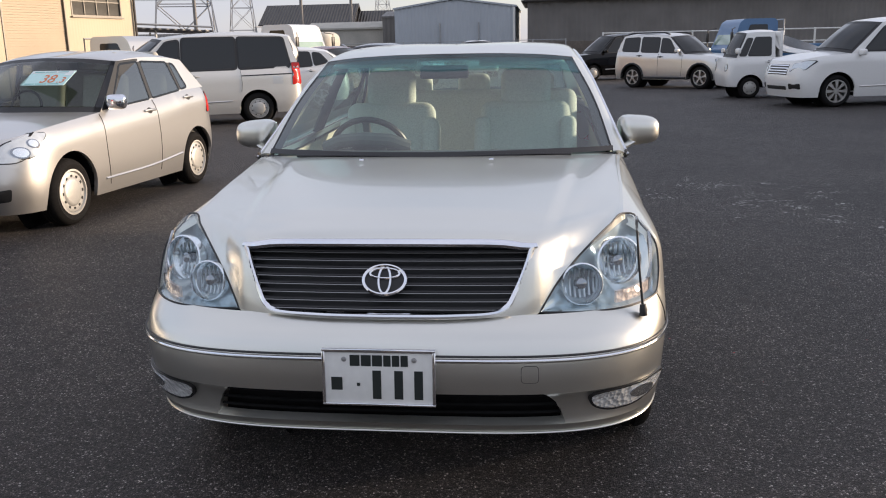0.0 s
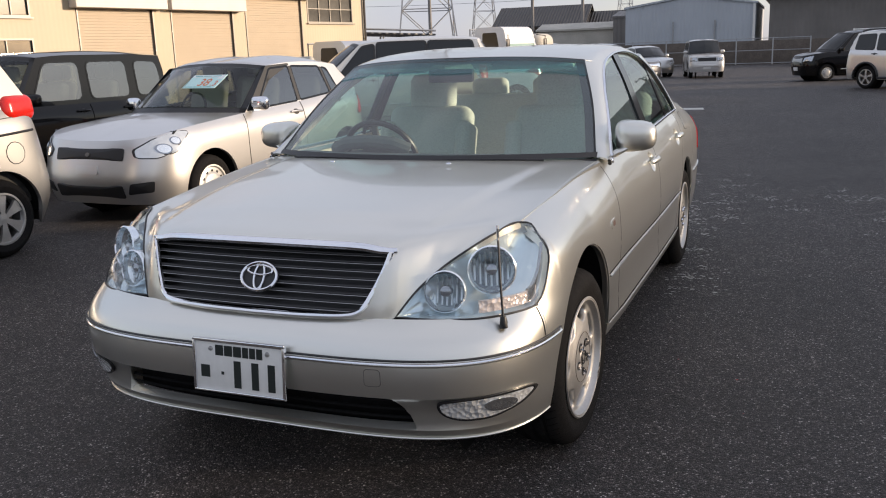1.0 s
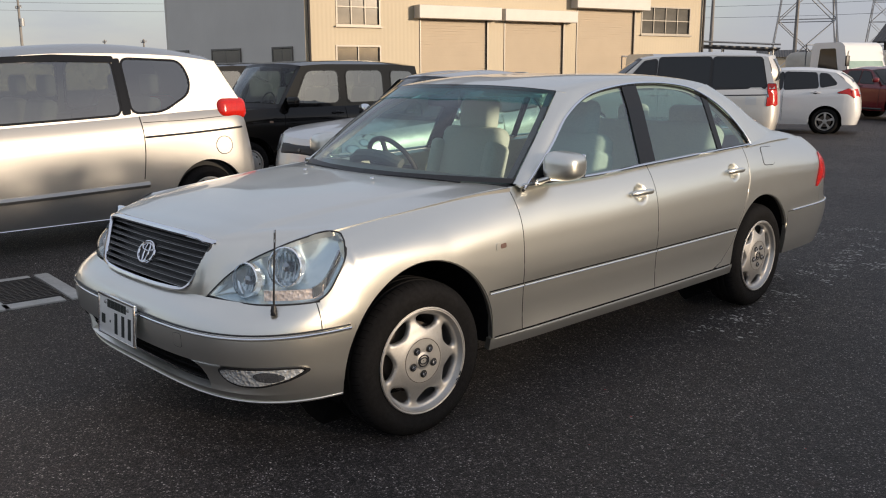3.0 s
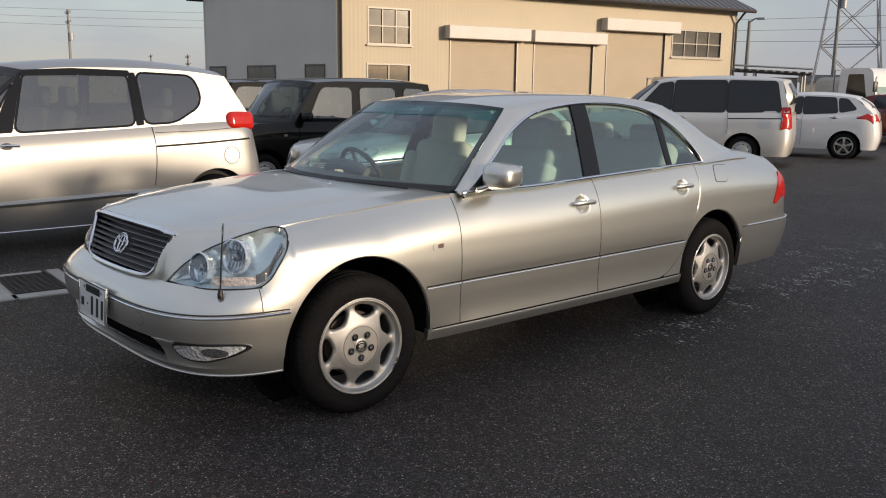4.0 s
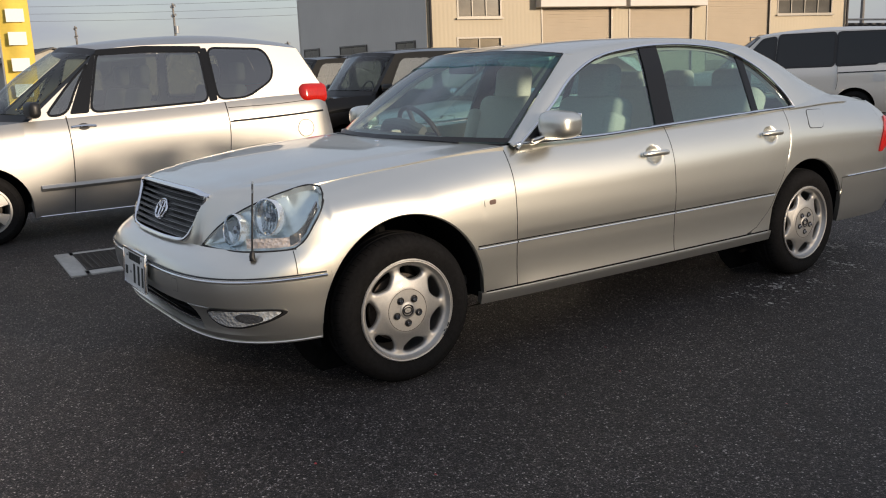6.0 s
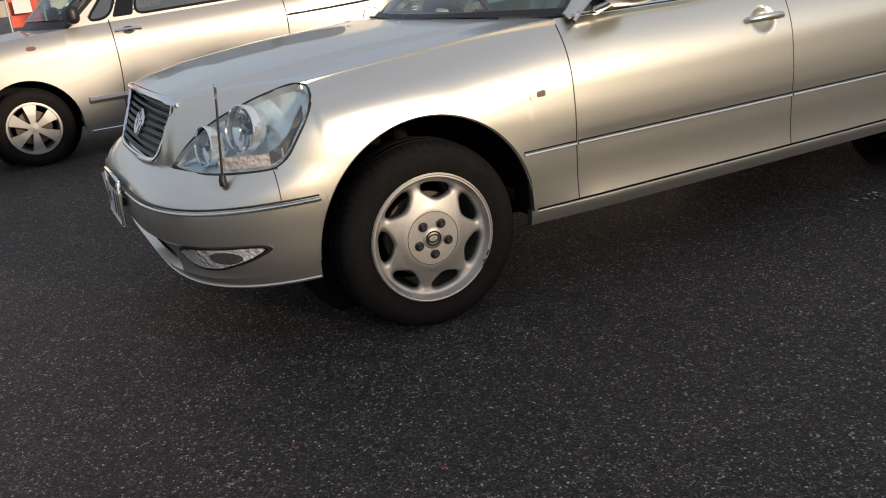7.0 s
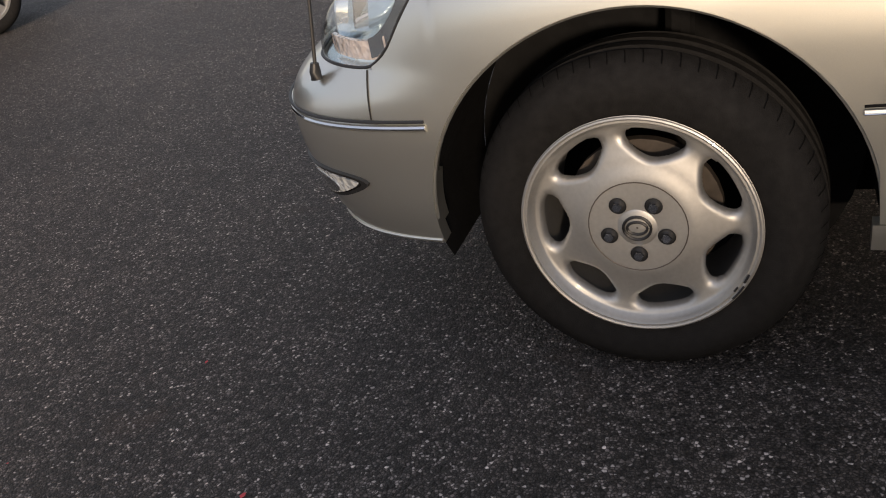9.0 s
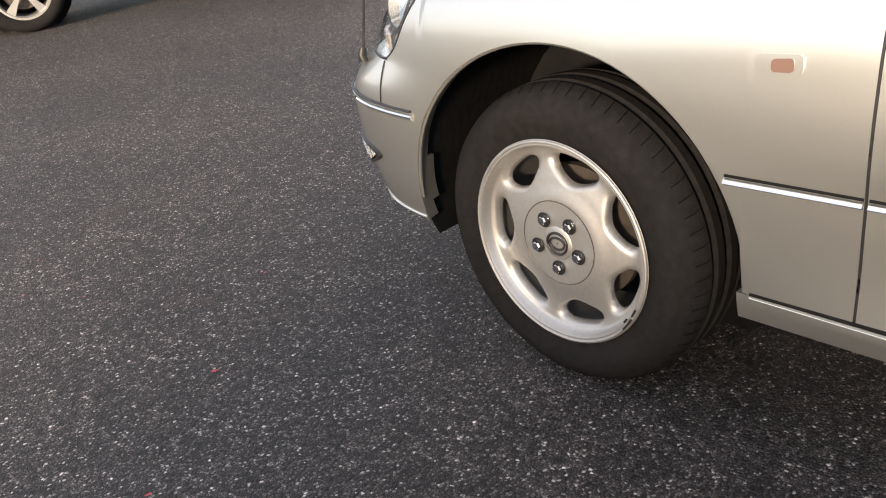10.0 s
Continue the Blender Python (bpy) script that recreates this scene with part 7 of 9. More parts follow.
H = 203
parked_car("one_box_van", "silver one-box van with smoked windows and split red tail lamps", inward(by_rear((-4.6, 14.6), H, 3.70), H, -0.86), H, van2, PAINT_PEARL)
H = 200
compact = dict(
    fo=0.80, wb=2.50, ro=0.75, w=0.85, r=0.30, rim=0.205, holes=5, wheel="spoke", nose_z=0.82, lean=0.28, low=0.22, nn=2.8,
    belt=((-0.8, 0.83), (-0.3, 0.90), (0.6, 0.97), (2.0, 1.02), (3.3, 1.08)),
    front=((0.2, -0.72), (0.45, -0.80), (0.7, -0.76), (0.95, -0.65)), back=((0.2, 3.18), (0.45, 3.25), (0.7, 3.24), (1.1, 3.16)),
    cowl=(0.15, 1.0), a=(0.48, 1.12), d=(3.06, 2.66), rail=((1.0, 1.42), (1.5, 1.48), (2.2, 1.47), (2.8, 1.40)), crown=0.06, bow=0.18,
    windows=([(0.75, 1.01), (1.50, 1.04), (1.52, 1.43), (1.12, 1.38)], [(1.56, 1.04), (2.30, 1.08), (2.24, 1.41), (1.56, 1.43)], [(2.36, 1.09), (2.70, 1.16), (2.50, 1.38), (2.32, 1.40)]), win_r=0.05,
    handles=((1.40, 0.92), (2.25, 0.96)), mirror=(0.66, 1.05),
    lines=(("door_gap", ((0.56, 0.96), (0.55, 0.6), (0.58, 0.3)), 0.003, TRIM), ("door_gap", ((1.54, 1.0), (1.54, 0.6), (1.54, 0.3)), 0.003, TRIM)),
    side=(("tail_lamp", [(2.72, 0.96), (3.10, 0.84), (3.14, 1.0), (2.95, 1.06)], 0.012, RED_LENS, "red tail lamp"),),
    tail=(("tail_lamp_inner", [(0.52, 0.86), (0.80, 0.86), (0.80, 1.02), (0.66, 1.06)], 0.012, RED_LENS, "red tail lamp"),),
    tail_mid=(("garnish", rect(-0.42, 0.42, 0.90, 0.945), 0.02, CHROME, "chrome garnish"), ("plate_bay", rect(-0.2, 0.2, 0.74, 0.86), 0.004, PAINT_WHITE, "")),
    nose=(("headlamp", [(0.45, 0.62), (0.74, 0.66), (0.72, 0.80), (0.5, 0.74)], 0.01, CLEAR_GREY, "clear headlamp"),))
parked_car("compact_wagon", "white compact wagon with wedge-shaped red tail lamps", inward(by_rear((-5.1, 18.3), H, 2.5), H, -0.85), H, compact, PAINT_WHITE)
# crossovers further back, their noses towards the lane
suv = dict(
    fo=0.86, wb=2.65, ro=0.85, w=0.91, r=0.35, rim=0.235, holes=5, wheel="spoke", nose_z=0.92, lean=0.30, low=0.28, nn=2.8,
    belt=((-0.9, 0.93), (-0.3, 1.02), (0.6, 1.08), (2.0, 1.13), (3.5, 1.20)),
    front=((0.2, -0.76), (0.5, -0.86), (0.8, -0.83), (1.05, -0.7)), back=((0.2, 3.38), (0.5, 3.50), (0.8, 3.48), (1.2, 3.38)),
    cowl=(0.30, 1.10), a=(0.62, 1.22), d=(3.25, 2.8), rail=((1.1, 1.54), (1.6, 1.60), (2.4, 1.58), (2.9, 1.52)), crown=0.06, bow=0.18,
    windows=([(0.90, 1.12), (1.58, 1.15), (1.60, 1.53), (1.24, 1.50)], [(1.66, 1.15), (2.36, 1.19), (2.28, 1.52), (1.66, 1.53)], [(2.44, 1.2), (2.86, 1.26), (2.64, 1.48), (2.38, 1.51)]), win_r=0.06,
    handles=((1.48, 1.0), (2.3, 1.04)), mirror=(0.82, 1.18),
    lines=(("door_gap", ((0.66, 1.06), (0.65, 0.7), (0.68, 0.4)), 0.004, TRIM), ("door_gap", ((1.62, 1.1), (1.62, 0.7), (1.62, 0.4)), 0.004, TRIM), ("sill_trim", ((0.5, 0.34), (1.3, 0.34), (2.1, 0.34)), 0.03, TRIM)),
    nose=(("headlamp", [(0.46, 0.76), (0.80, 0.78), (0.80, 0.92), (0.5, 0.88)], 0.012, CLEAR_GREY, "clear headlamp"), ("fog_lamp", ellipse(0.66, 0.46, 0.06, 0.04, 14), 0.01, CLEAR_GREY, "fog lamp")),
    nose_mid=(("grille", rect(-0.42, 0.42, 0.72, 0.86), 0.010, CHROME, "bright grille"), ("intake", rect(-0.5, 0.5, 0.36, 0.50), 0.008, TRIM, ""), BAR),
    side=(("tail_lamp", [(3.05, 1.0), (3.32, 0.98), (3.34, 1.16), (3.1, 1.18)], 0.012, RED_LENS, "red tail lamp"),))
red = dict(suv, wb=2.53, ro=0.72, back=((0.2, 3.15), (0.5, 3.24), (0.8, 3.22), (1.2, 3.12)), d=(3.0, 2.55), rail=((1.1, 1.46), (1.6, 1.51), (2.3, 1.48), (2.7, 1.42)),
           belt=((-0.9, 0.90), (-0.3, 0.98), (0.6, 1.03), (2.0, 1.07), (3.4, 1.14)), cowl=(0.3, 1.05), windows=([(0.95, 1.07), (1.55, 1.09), (1.56, 1.44), (1.26, 1.41)], [(1.62, 1.09), (2.2, 1.13), (2.12, 1.43), (1.62, 1.44)]),
           side=(), nose_mid=(("grille", rect(-0.42, 0.42, 0.70, 0.84), 0.010, TRIM, "dark grille"), ("intake", rect(-0.5, 0.5, 0.34, 0.50), 0.008, TRIM, ""), BAR),
           nose=(("headlamp", ellipse(0.62, 0.72, 0.10, 0.09, 18), 0.014, CLEAR_GREY, "round headlamp"),))
parked_car("crossover", "dark red crossover with round headlamps", (-5.3, 25.4, 0), -28, red, PAINT_RED)
parked_car("crossover", "dark grey crossover with silver wheels", (-4.4, 31.4, 0), -25, dict(suv, holes=6), PAINT_DARK)
off = dict(suv, fo=0.62, wb=2.35, ro=0.62, w=0.80, front=((0.2, -0.54), (0.5, -0.62), (0.8, -0.60), (1.05, -0.56)), back=((0.2, 2.90), (0.5, 2.97), (1.2, 2.92)), nn=4.5, tn=7, lean=0.16,
           d=(2.90, 2.85), a=(0.55, 0.95), rail=((0.8, 1.66), (1.5, 1.69), (2.9, 1.66)), nose_z=0.98, roll=0.04,
           belt=((-0.9, 0.98), (-0.3, 1.04), (0.6, 1.07), (3.5, 1.07)), windows=([(0.80, 1.11), (1.50, 1.11), (1.50, 1.60), (1.02, 1.60)], [(1.58, 1.11), (2.75, 1.11), (2.72, 1.58), (1.58, 1.60)]), side=(),
           nose=(("headlamp", rect(0.44, 0.72, 0.76, 0.92), 0.012, CLEAR_GREY, "clear headlamp"),), nose_mid=(("grille", rect(-0.4, 0.4, 0.76, 0.92), 0.01, TRIM, "dark grille"), ("guard", rect(-0.62, 0.62, 0.50, 0.62), 0.03, PAINT_PALE, "bumper guard"), BAR))
parked_car("off_roader", "pale silver off-roader facing the lane", (-2.6, 39.5, 0), -78, off, PAINT_PALE)
parked_car("pale_saloon", "pale silver car parked beside the off-roader", (-5.2, 41.5, 0), -60, compact, PAINT_GREY)
parked_car("estate_van", "silver estate van seen over the crossover", (-8.3, 37.0, 0), -20, van2, PAINT_GREY)

# on the far side of the lane
parked_car("minivan", "white minivan with a chrome grille and smoked windows", (6.55, 17.4, 0), 193, dict(
    van2, fo=0.95, w=0.90, r=0.345, rim=0.24, holes=8, wheel="spoke", wb=2.95, nose_z=1.0, cowl=(0.1, 1.20), lean=0.18,
    belt=((-0.9, 1.02), (-0.3, 1.10), (0.6, 1.14), (2.0, 1.14), (3.9, 1.16)), front=((0.2, -0.86), (0.5, -0.95), (0.8, -0.92), (1.05, -0.8)), back=((0.2, 3.82), (0.5, 3.9), (1.2, 3.85)),
    d=(3.8, 3.65), rail=((0.9, 1.76), (1.3, 1.82), (2.2, 1.86), (3.3, 1.85), (3.7, 1.81)),
    windows=([(0.62, 1.20), (1.30, 1.20), (1.32, 1.72), (1.08, 1.68)], [(1.38, 1.20), (2.46, 1.20), (2.46, 1.76), (1.42, 1.75)], [(2.54, 1.20), (3.6, 1.22), (3.5, 1.74), (2.54, 1.76)]),
    nn=4.2, nose=(("headlamp", [(0.50, 0.78), (0.82, 0.82), (0.87, 1.0), (0.80, 1.0), (0.55, 0.93)], 0.010, CLEAR_LAMP, "clear headlamp"), ("fog_recess", rect(0.52, 0.78, 0.40, 0.52), 0.008, TRIM, "dark fog lamp recess")),
    nose_mid=(("grille", rect(-0.42, 0.42, 0.70, 0.92), 0.006, TRIM, "dark grille with chrome bars"), *[("grille_bar", rect(-0.42, 0.42, z, z + 0.025), 0.012, CHROME, "") for z in (0.72, 0.775, 0.83, 0.885)], ("intake", rect(-0.42, 0.42, 0.38, 0.46), 0.006, TRIM, ""))), PAINT_WHITE)
free = dict(suv, fo=0.80, wb=2.56, ro=0.82, w=0.89, d=(3.22, 3.0), rail=((1.1, 1.60), (1.6, 1.68), (2.4, 1.70), (3.1, 1.66)), back=((0.2, 3.30), (0.5, 3.37), (1.2, 3.32)), tn=7, lean=0.2,
            windows=([(0.90, 1.12), (1.50, 1.14), (1.50, 1.58), (1.22, 1.55)], [(1.58, 1.14), (2.26, 1.16), (2.26, 1.62), (1.58, 1.60)], [(2.36, 1.17), (3.02, 1.19), (2.95, 1.60), (2.36, 1.62)]), handle=TRIM,
            lines=(("door_gap", ((0.66, 1.06), (0.65, 0.7), (0.68, 0.4)), 0.004, TRIM), ("door_gap", ((1.56, 1.1), (1.56, 0.7), (1.56, 0.4)), 0.004, TRIM), ("sill_trim", ((0.5, 0.34), (1.3, 0.34), (2.1, 0.34)), 0.04, TRIM),
                   *[("arch_trim", [(c + 0.435 * math.cos(a), 0.35 + 0.435 * math.sin(a)) for a in np.linspace(-0.1, math.pi + 0.1, 15)], 0.038, TRIM) for c in (0.0, 2.56)]), side=())
fr = parked_car("off_roader", "silver off-roader with black wheel arch trims and roof rails", (5.84, 25.6, 0), -42, free, PAINT_GREY)
for s in (1, -1):
    tube("roof_rail", [(s * 0.60, 1.3, 1.70), (s * 0.60, 1.5, 1.76), (s * 0.60, 2.7, 1.77), (s * 0.60, 2.95, 1.72)], 0.025, TRIM, fr, sides=8)
parked_car("people_carrier", "black people carrier with silver skirts", (2.08, 33.6, 0), 205, dict(van2, w=0.85), PAINT_BLACK)
parked_car("pale_saloon", "dark red compact car half hidden behind the black one", (3.0, 39.5, 0), 200, compact, PAINT_RED)
parked_car("sports_car", "dark low car standing behind the minivan", (10.2, 22.2, 0), 213, dict(compact, rail=((1.0, 1.30), (1.5, 1.36), (2.2, 1.34), (2.8, 1.28)), windows=([(0.8, 1.01), (1.5, 1.03), (1.5, 1.30), (1.2, 1.28)],)), PAINT_BLACK)
# small white truck with an open bed
kt = parked_car("kei_truck", "small white cab-over truck with an open bed", (5.65, 20.7, 0), 184, dict(
    fo=0.60, wb=1.85, ro=0.70, w=0.70, r=0.27, rim=0.16, holes=6, wheel="cap", nose_z=1.02, lean=0.14, low=0.30, nn=9, tn=9, yc=0.0,
    belt=((-0.8, 1.02), (0.0, 1.03), (0.9, 1.03), (3, 1.03)), front=((0.2, -0.52), (0.5, -0.60), (0.9, -0.56), (1.1, -0.52)), back=((0.2, 2.50), (0.6, 2.54), (1.1, 2.52)),
    cowl=(-0.48, 1.05), a=(-0.36, -0.10), d=(0.62, 0.60), rail=((-0.2, 1.62), (0.2, 1.66), (0.7, 1.66)), crown=0.05, bow=0.08,
    windows=([(-0.06, 1.08), (0.50, 1.08), (0.50, 1.52), (0.12, 1.52)], [(-0.28, 1.08), (-0.12, 1.08), (0.04, 1.50), (-0.08, 1.50)]), win_r=0.04, mirror=(-0.35, 1.2),
    lines=(("door_gap", ((0.56, 1.0), (0.56, 0.7), (0.56, 0.45)), 0.004, TRIM),), handles=((0.45, 0.92),),
    nose=(("headlamp", ellipse(0.5, 0.78, 0.09, 0.09, 16), 0.01, CLEAR_GREY, "round headlamp"),)), PAINT_WHITE, category="truck")
box("headboard", (1.34, 0.07, 0.98), (0, 0.75, 1.19), PAINT_WHITE, kt, "white headboard behind the cab", bevel=0.02, seg=3)
for sx in (1, -1):
    box("bed_side", (0.04, 1.72, 0.30), (sx * 0.66, 1.64, 0.85), PAINT_WHITE, kt, "low white bed side", bevel=0.01)
    for y in (0.98, 1.64, 2.30):
        box("bed_rib", (0.012, 0.04, 0.28), (sx * 0.687, y, 0.85), PAINT_WHITE, kt, bevel=0.003, seg=1)
box("tailboard", (1.28, 0.04, 0.30), (0, 2.48, 0.85), PAINT_WHITE, kt, bevel=0.01)
box("bed_floor", (1.28, 1.70, 0.04), (0, 1.64, 0.72), STEEL, kt, bevel=0.005)
box("bed_frame", (1.2, 1.8, 0.08), (0, 1.60, 0.655), WELL, kt, bevel=0.01)

# plain unseen wall, added to keep the low sun off ground and lower bodies
sun_block = box("shade_wall", (0.25, 26.2, 2.65), (13.2, 15.9, 1.325), MIDWALL, None, bevel=0.02)
tagged(sun_block, "plain grey wall added out of view to block the low sun", "wall", kind="structure")

# dark car standing across, in front of the sedan
parked_car("crossover", "black car with silver wheels parked across from the sedan", (-3.50, -6.65, 0), 159, suv, PAINT_BLACK)


# ---- buildings round the lot ----
def wall_box(name, u0, u1, z0, z1, thick, material, parent, label="", y=0.0, bevel=0.0):
    """A slab in the facade's own frame: u along it, outwards is -y."""
    return box(name, (u1 - u0, thick, z1 - z0), ((u0 + u1) / 2, y, (z0 + z1) / 2), material, parent, label, bevel=bevel, seg=1)


def holed_wall(name, length, height, holes, thick, material, parent, label="", slope=None):
    """A wall with rectangular openings, built from slabs between them; slope(u) gives a raking top."""
    us = sorted({0.0, length, *[h[0] for h in holes], *[h[1] for h in holes]})
    bm = bmesh.new()
    for a, b in zip(us[:-1], us[1:]):
        cuts = sorted([(h[2], h[3]) for h in holes if h[0] <= a + 1e-6 and h[1] >= b - 1e-6])
        z = 0.0
        spans = []
        for c0, c1 in cuts:
            if c0 > z:
                spans.append((z, c0))
            z = c1
        spans.append((z, height))
        for z0, z1 in spans:
            box_bm(bm, b - a, thick, z1 - z0, Matrix.Translation(((a + b) / 2, thick / 2, (z0 + z1) / 2)))
    bmesh.ops.remove_doubles(bm, verts=bm.verts, dist=0.001)
    return part(name, bm, material, parent, label, smooth=False)


PANE = mat("dusty_window_pane", (0.11, 0.105, 0.095), 0.12, 0.15, 0.1, grain=0.25, scale=1.3, stains=0.3, sscale=0.6)


def window_unit(parent, u0, u1, z0, z1, cols=2, rows=1):
    w = empty("window")
    w.parent = parent
    tagged(w, "aluminium sliding window")
    b = 0.06
    for n, args in (("frame", (u0, u1, z0, z0 + b)), ("frame", (u0, u1, z1 - b, z1)), ("frame", (u0, u0 + b, z0 + b, z1 - b)), ("frame", (u1 - b, u1, z0 + b, z1 - b))):
        wall_box(n, *args, 0.10, ALU, w, y=0.03)
    wall_box("sill", u0 - 0.05, u1 + 0.05, z0 - 0.05, z0 - 0.002, 0.16, ALU, w, y=-0.02)
    for c in range(cols):
        for r in range(rows):
            a0, a1 = u0 + b + (u1 - u0 - 2 * b) * c / cols, u0 + b + (u1 - u0 - 2 * b) * (c + 1) / cols
            c0, c1 = z0 + b + (z1 - z0 - 2 * b) * r / rows, z0 + b + (z1 - z0 - 2 * b) * (r + 1) / rows
            wall_box("pane", a0 + 0.015, a1 - 0.015, c0 + 0.015, c1 - 0.015, 0.012, PANE, w, y=0.06)
            if c:
                wall_box("mullion", a0 - 0.02, a0 + 0.02, c0, c1, 0.06, ALU, w, y=0.04)
            if r:
                wall_box("transom", a0 + 0.02, a1 - 0.02, c0 - 0.02, c0 + 0.02, 0.06, ALU, w, y=0.04)
    return w


FU = math.degrees(math.atan2(19.0, 4.1))
FL, FH = 19.44, 5.25
garage = empty("garage_building", "cream sheet-metal garage with three roller shutters and a grey gable end", "building", at=Matrix.Translation((-21.6, 15.3, 0)) @ pose(0, 0, 0, 0, 0, FU))
holes = [(1.16, 2.9, 3.05, 4.35), (1.12, 2.9, 1.05, 2.40), (4.5, 7.55, 0.0, 3.40), (8.3, 11.3, 0.0, 3.40), (11.95, 15.2, 0.0, 4.0), (15.55, 18.55, 3.0, 4.2)]
holed_wall("wall", FL, FH, holes, 0.18, CREAM, garage, "cream ribbed sheet wall")
window_unit(garage, 1.16, 2.9, 3.05, 4.35, 3, 2)
window_unit(garage, 1.12, 2.9, 1.05, 2.40, 2, 1)
window_unit(garage, 15.55, 18.55, 3.0, 4.2, 4, 2)
for u0, u1, zt, hb, hu0, hu1 in ((4.5, 7.55, 3.40, 3.84, 4.27, 7.91), (8.3, 11.3, 3.40, 3.82, 8.08, 11.68), (11.95, 15.2, 4.0, 4.46, 11.63, 15.68)):
    sh = empty("roller_shutter", "beige roller shutter, closed, with a pale housing")
    sh.parent = garage
    n = int((zt) / 0.095)
    bm = bmesh.new()
    for k in range(n):
        z = 0.02 + k * zt / n
        box_bm(bm, u1 - u0 - 0.06, 0.02, zt / n * 0.84, Matrix.Translation(((u0 + u1) / 2, 0.075, z + zt / n / 2)))
    part("slats", bm, SHUTTER, sh, "beige shutter slats", smooth=False)
    wall_box("backing", u0, u1, 0.0, zt, 0.02, SHUTTER, sh, y=0.10)
    for a in (u0, u1 - 0.05):
        wall_box("guide", a, a + 0.05, 0.0, zt, 0.12, ALU, sh, y=0.03)
    wall_box("housing", hu0, hu1, zt - 0.03, hb, 0.42, HOUSING, sh, "pale sheet shutter housing", y=-0.21, bevel=0.015)
# gable end, roof, gutters
gv = np.array((-9.3, -0.35))
ga = math.degrees(math.atan2(gv[1], gv[0])) - FU
GL = float(np.hypot(*gv))
gw = empty("gable_wall")
gw.parent = garage
tagged(gw, "grey sheet-metal gable wall")
gw.matrix_local = Matrix.Rotation(radians(ga), 4, "Z")
gx0 = [(0.7, 1.9, 1.05, 2.35), (3.9, 5.9, 1.05, 2.35), (7.6, 8.9, 1.05, 2.35)]
bm = bmesh.new()
us = sorted({0.0, GL, GL / 2, *[h[0] for h in gx0], *[h[1] for h in gx0]})
for a, b in zip(us[:-1], us[1:]):
    cut = [h for h in gx0 if h[0] <= a + 1e-6 and h[1] >= b - 1e-6]
    ta, tb = (5.25 + 2.3 * (1 - abs(u - GL / 2) / (GL / 2)) for u in (a, b))
    for z0, za, zb in ([(0, cut[0][2], cut[0][2]), (cut[0][3], ta, tb)] if cut else [(0, ta, tb)]):
        vs = [bm.verts.new(p) for p in ((a, 0, z0), (b, 0, z0), (b, 0, zb), (a, 0, za), (a, -0.18, z0), (b, -0.18, z0), (b, -0.18, zb), (a, -0.18, za))]
        for f in ((0, 1, 2, 3), (7, 6, 5, 4), (0, 4, 5, 1), (1, 5, 6, 2), (2, 6, 7, 3), (3, 7, 4, 0)):
            bm.faces.new([vs[i] for i in f])
bmesh.ops.recalc_face_normals(bm, faces=bm.faces)
bmesh.ops.remove_doubles(bm, verts=bm.verts, dist=0.001)
part("sheet", bm, GREYWALL, gw, smooth=False)
for h in gx0:
    w = window_unit(garage, *h, 2, 1)
    w.matrix_local = Matrix.Rotation(radians(ga), 4, "Z") @ Matrix.Translation((0, -0.02, 0))
# roof slopes over the plan of the building
P = [Vector((0, 0, 0)), Vector((FL, 0, 0))]
G = Matrix.Rotation(radians(ga), 4, "Z") @ Vector((GL, 0, 0))
for k, (e0, e1) in enumerate(((0.0, 0.5), (1.0, 0.5))):
    verts = []
    for u in (-0.45, FL + 0.45):
        for e, z in ((e0 + (-0.06 if k == 0 else 0.06), 5.05), (e1, 7.66)):
            q = Vector((u, 0, 0)) + G * e
            verts += [(q.x, q.y, z), (q.x, q.y, z + 0.14)]
    faces = [(0, 2, 6, 4), (1, 5, 7, 3), (0, 4, 5, 1), (2, 3, 7, 6), (0, 1, 3, 2), (4, 6, 7, 5)]
    mesh_ob("roof", verts, faces, ROOF, garage, "dark grey metal roof slope", smooth=False)
wall_box("far_wall", 0, FL, 0, 5.2, 0.15, GREYWALL, garage, y=0).matrix_local = Matrix.Translation((G.x + FL / 2, G.y, 2.6))
bm = bmesh.new()
vs = [bm.verts.new(p) for p in ((FL, 0.0, 0), (FL + G.x, G.y, 0), (FL + G.x, G.y, 5.2), (FL + G.x / 2, G.y / 2, 7.5), (FL, 0.0, 5.2))]
bm.faces.new(vs)
r = bmesh.ops.extrude_face_region(bm, geom=bm.faces[:])
bmesh.ops.translate(bm, vec=(-0.15, 0, 0), verts=[v for v in r["geom"] if isinstance(v, bmesh.types.BMVert)])
bmesh.ops.recalc_face_normals(bm, faces=bm.faces)
part("end_wall", bm, GREYWALL, garage, smooth=False)
tube("gutter", [(u, -0.62, 5.10) for u in np.linspace(-0.45, FL + 0.45, 6)], 0.075, PIPE, garage, "dark gutter", sides=8)
for u in (0.12, FL - 0.12):
    tube("downpipe", [(u, -0.60, 5.08), (u, -0.45, 4.95), (u, -0.10, 4.6), (u, -0.09, 0.05)], 0.05, PIPE, garage, "dark brown downpipe", sides=8)


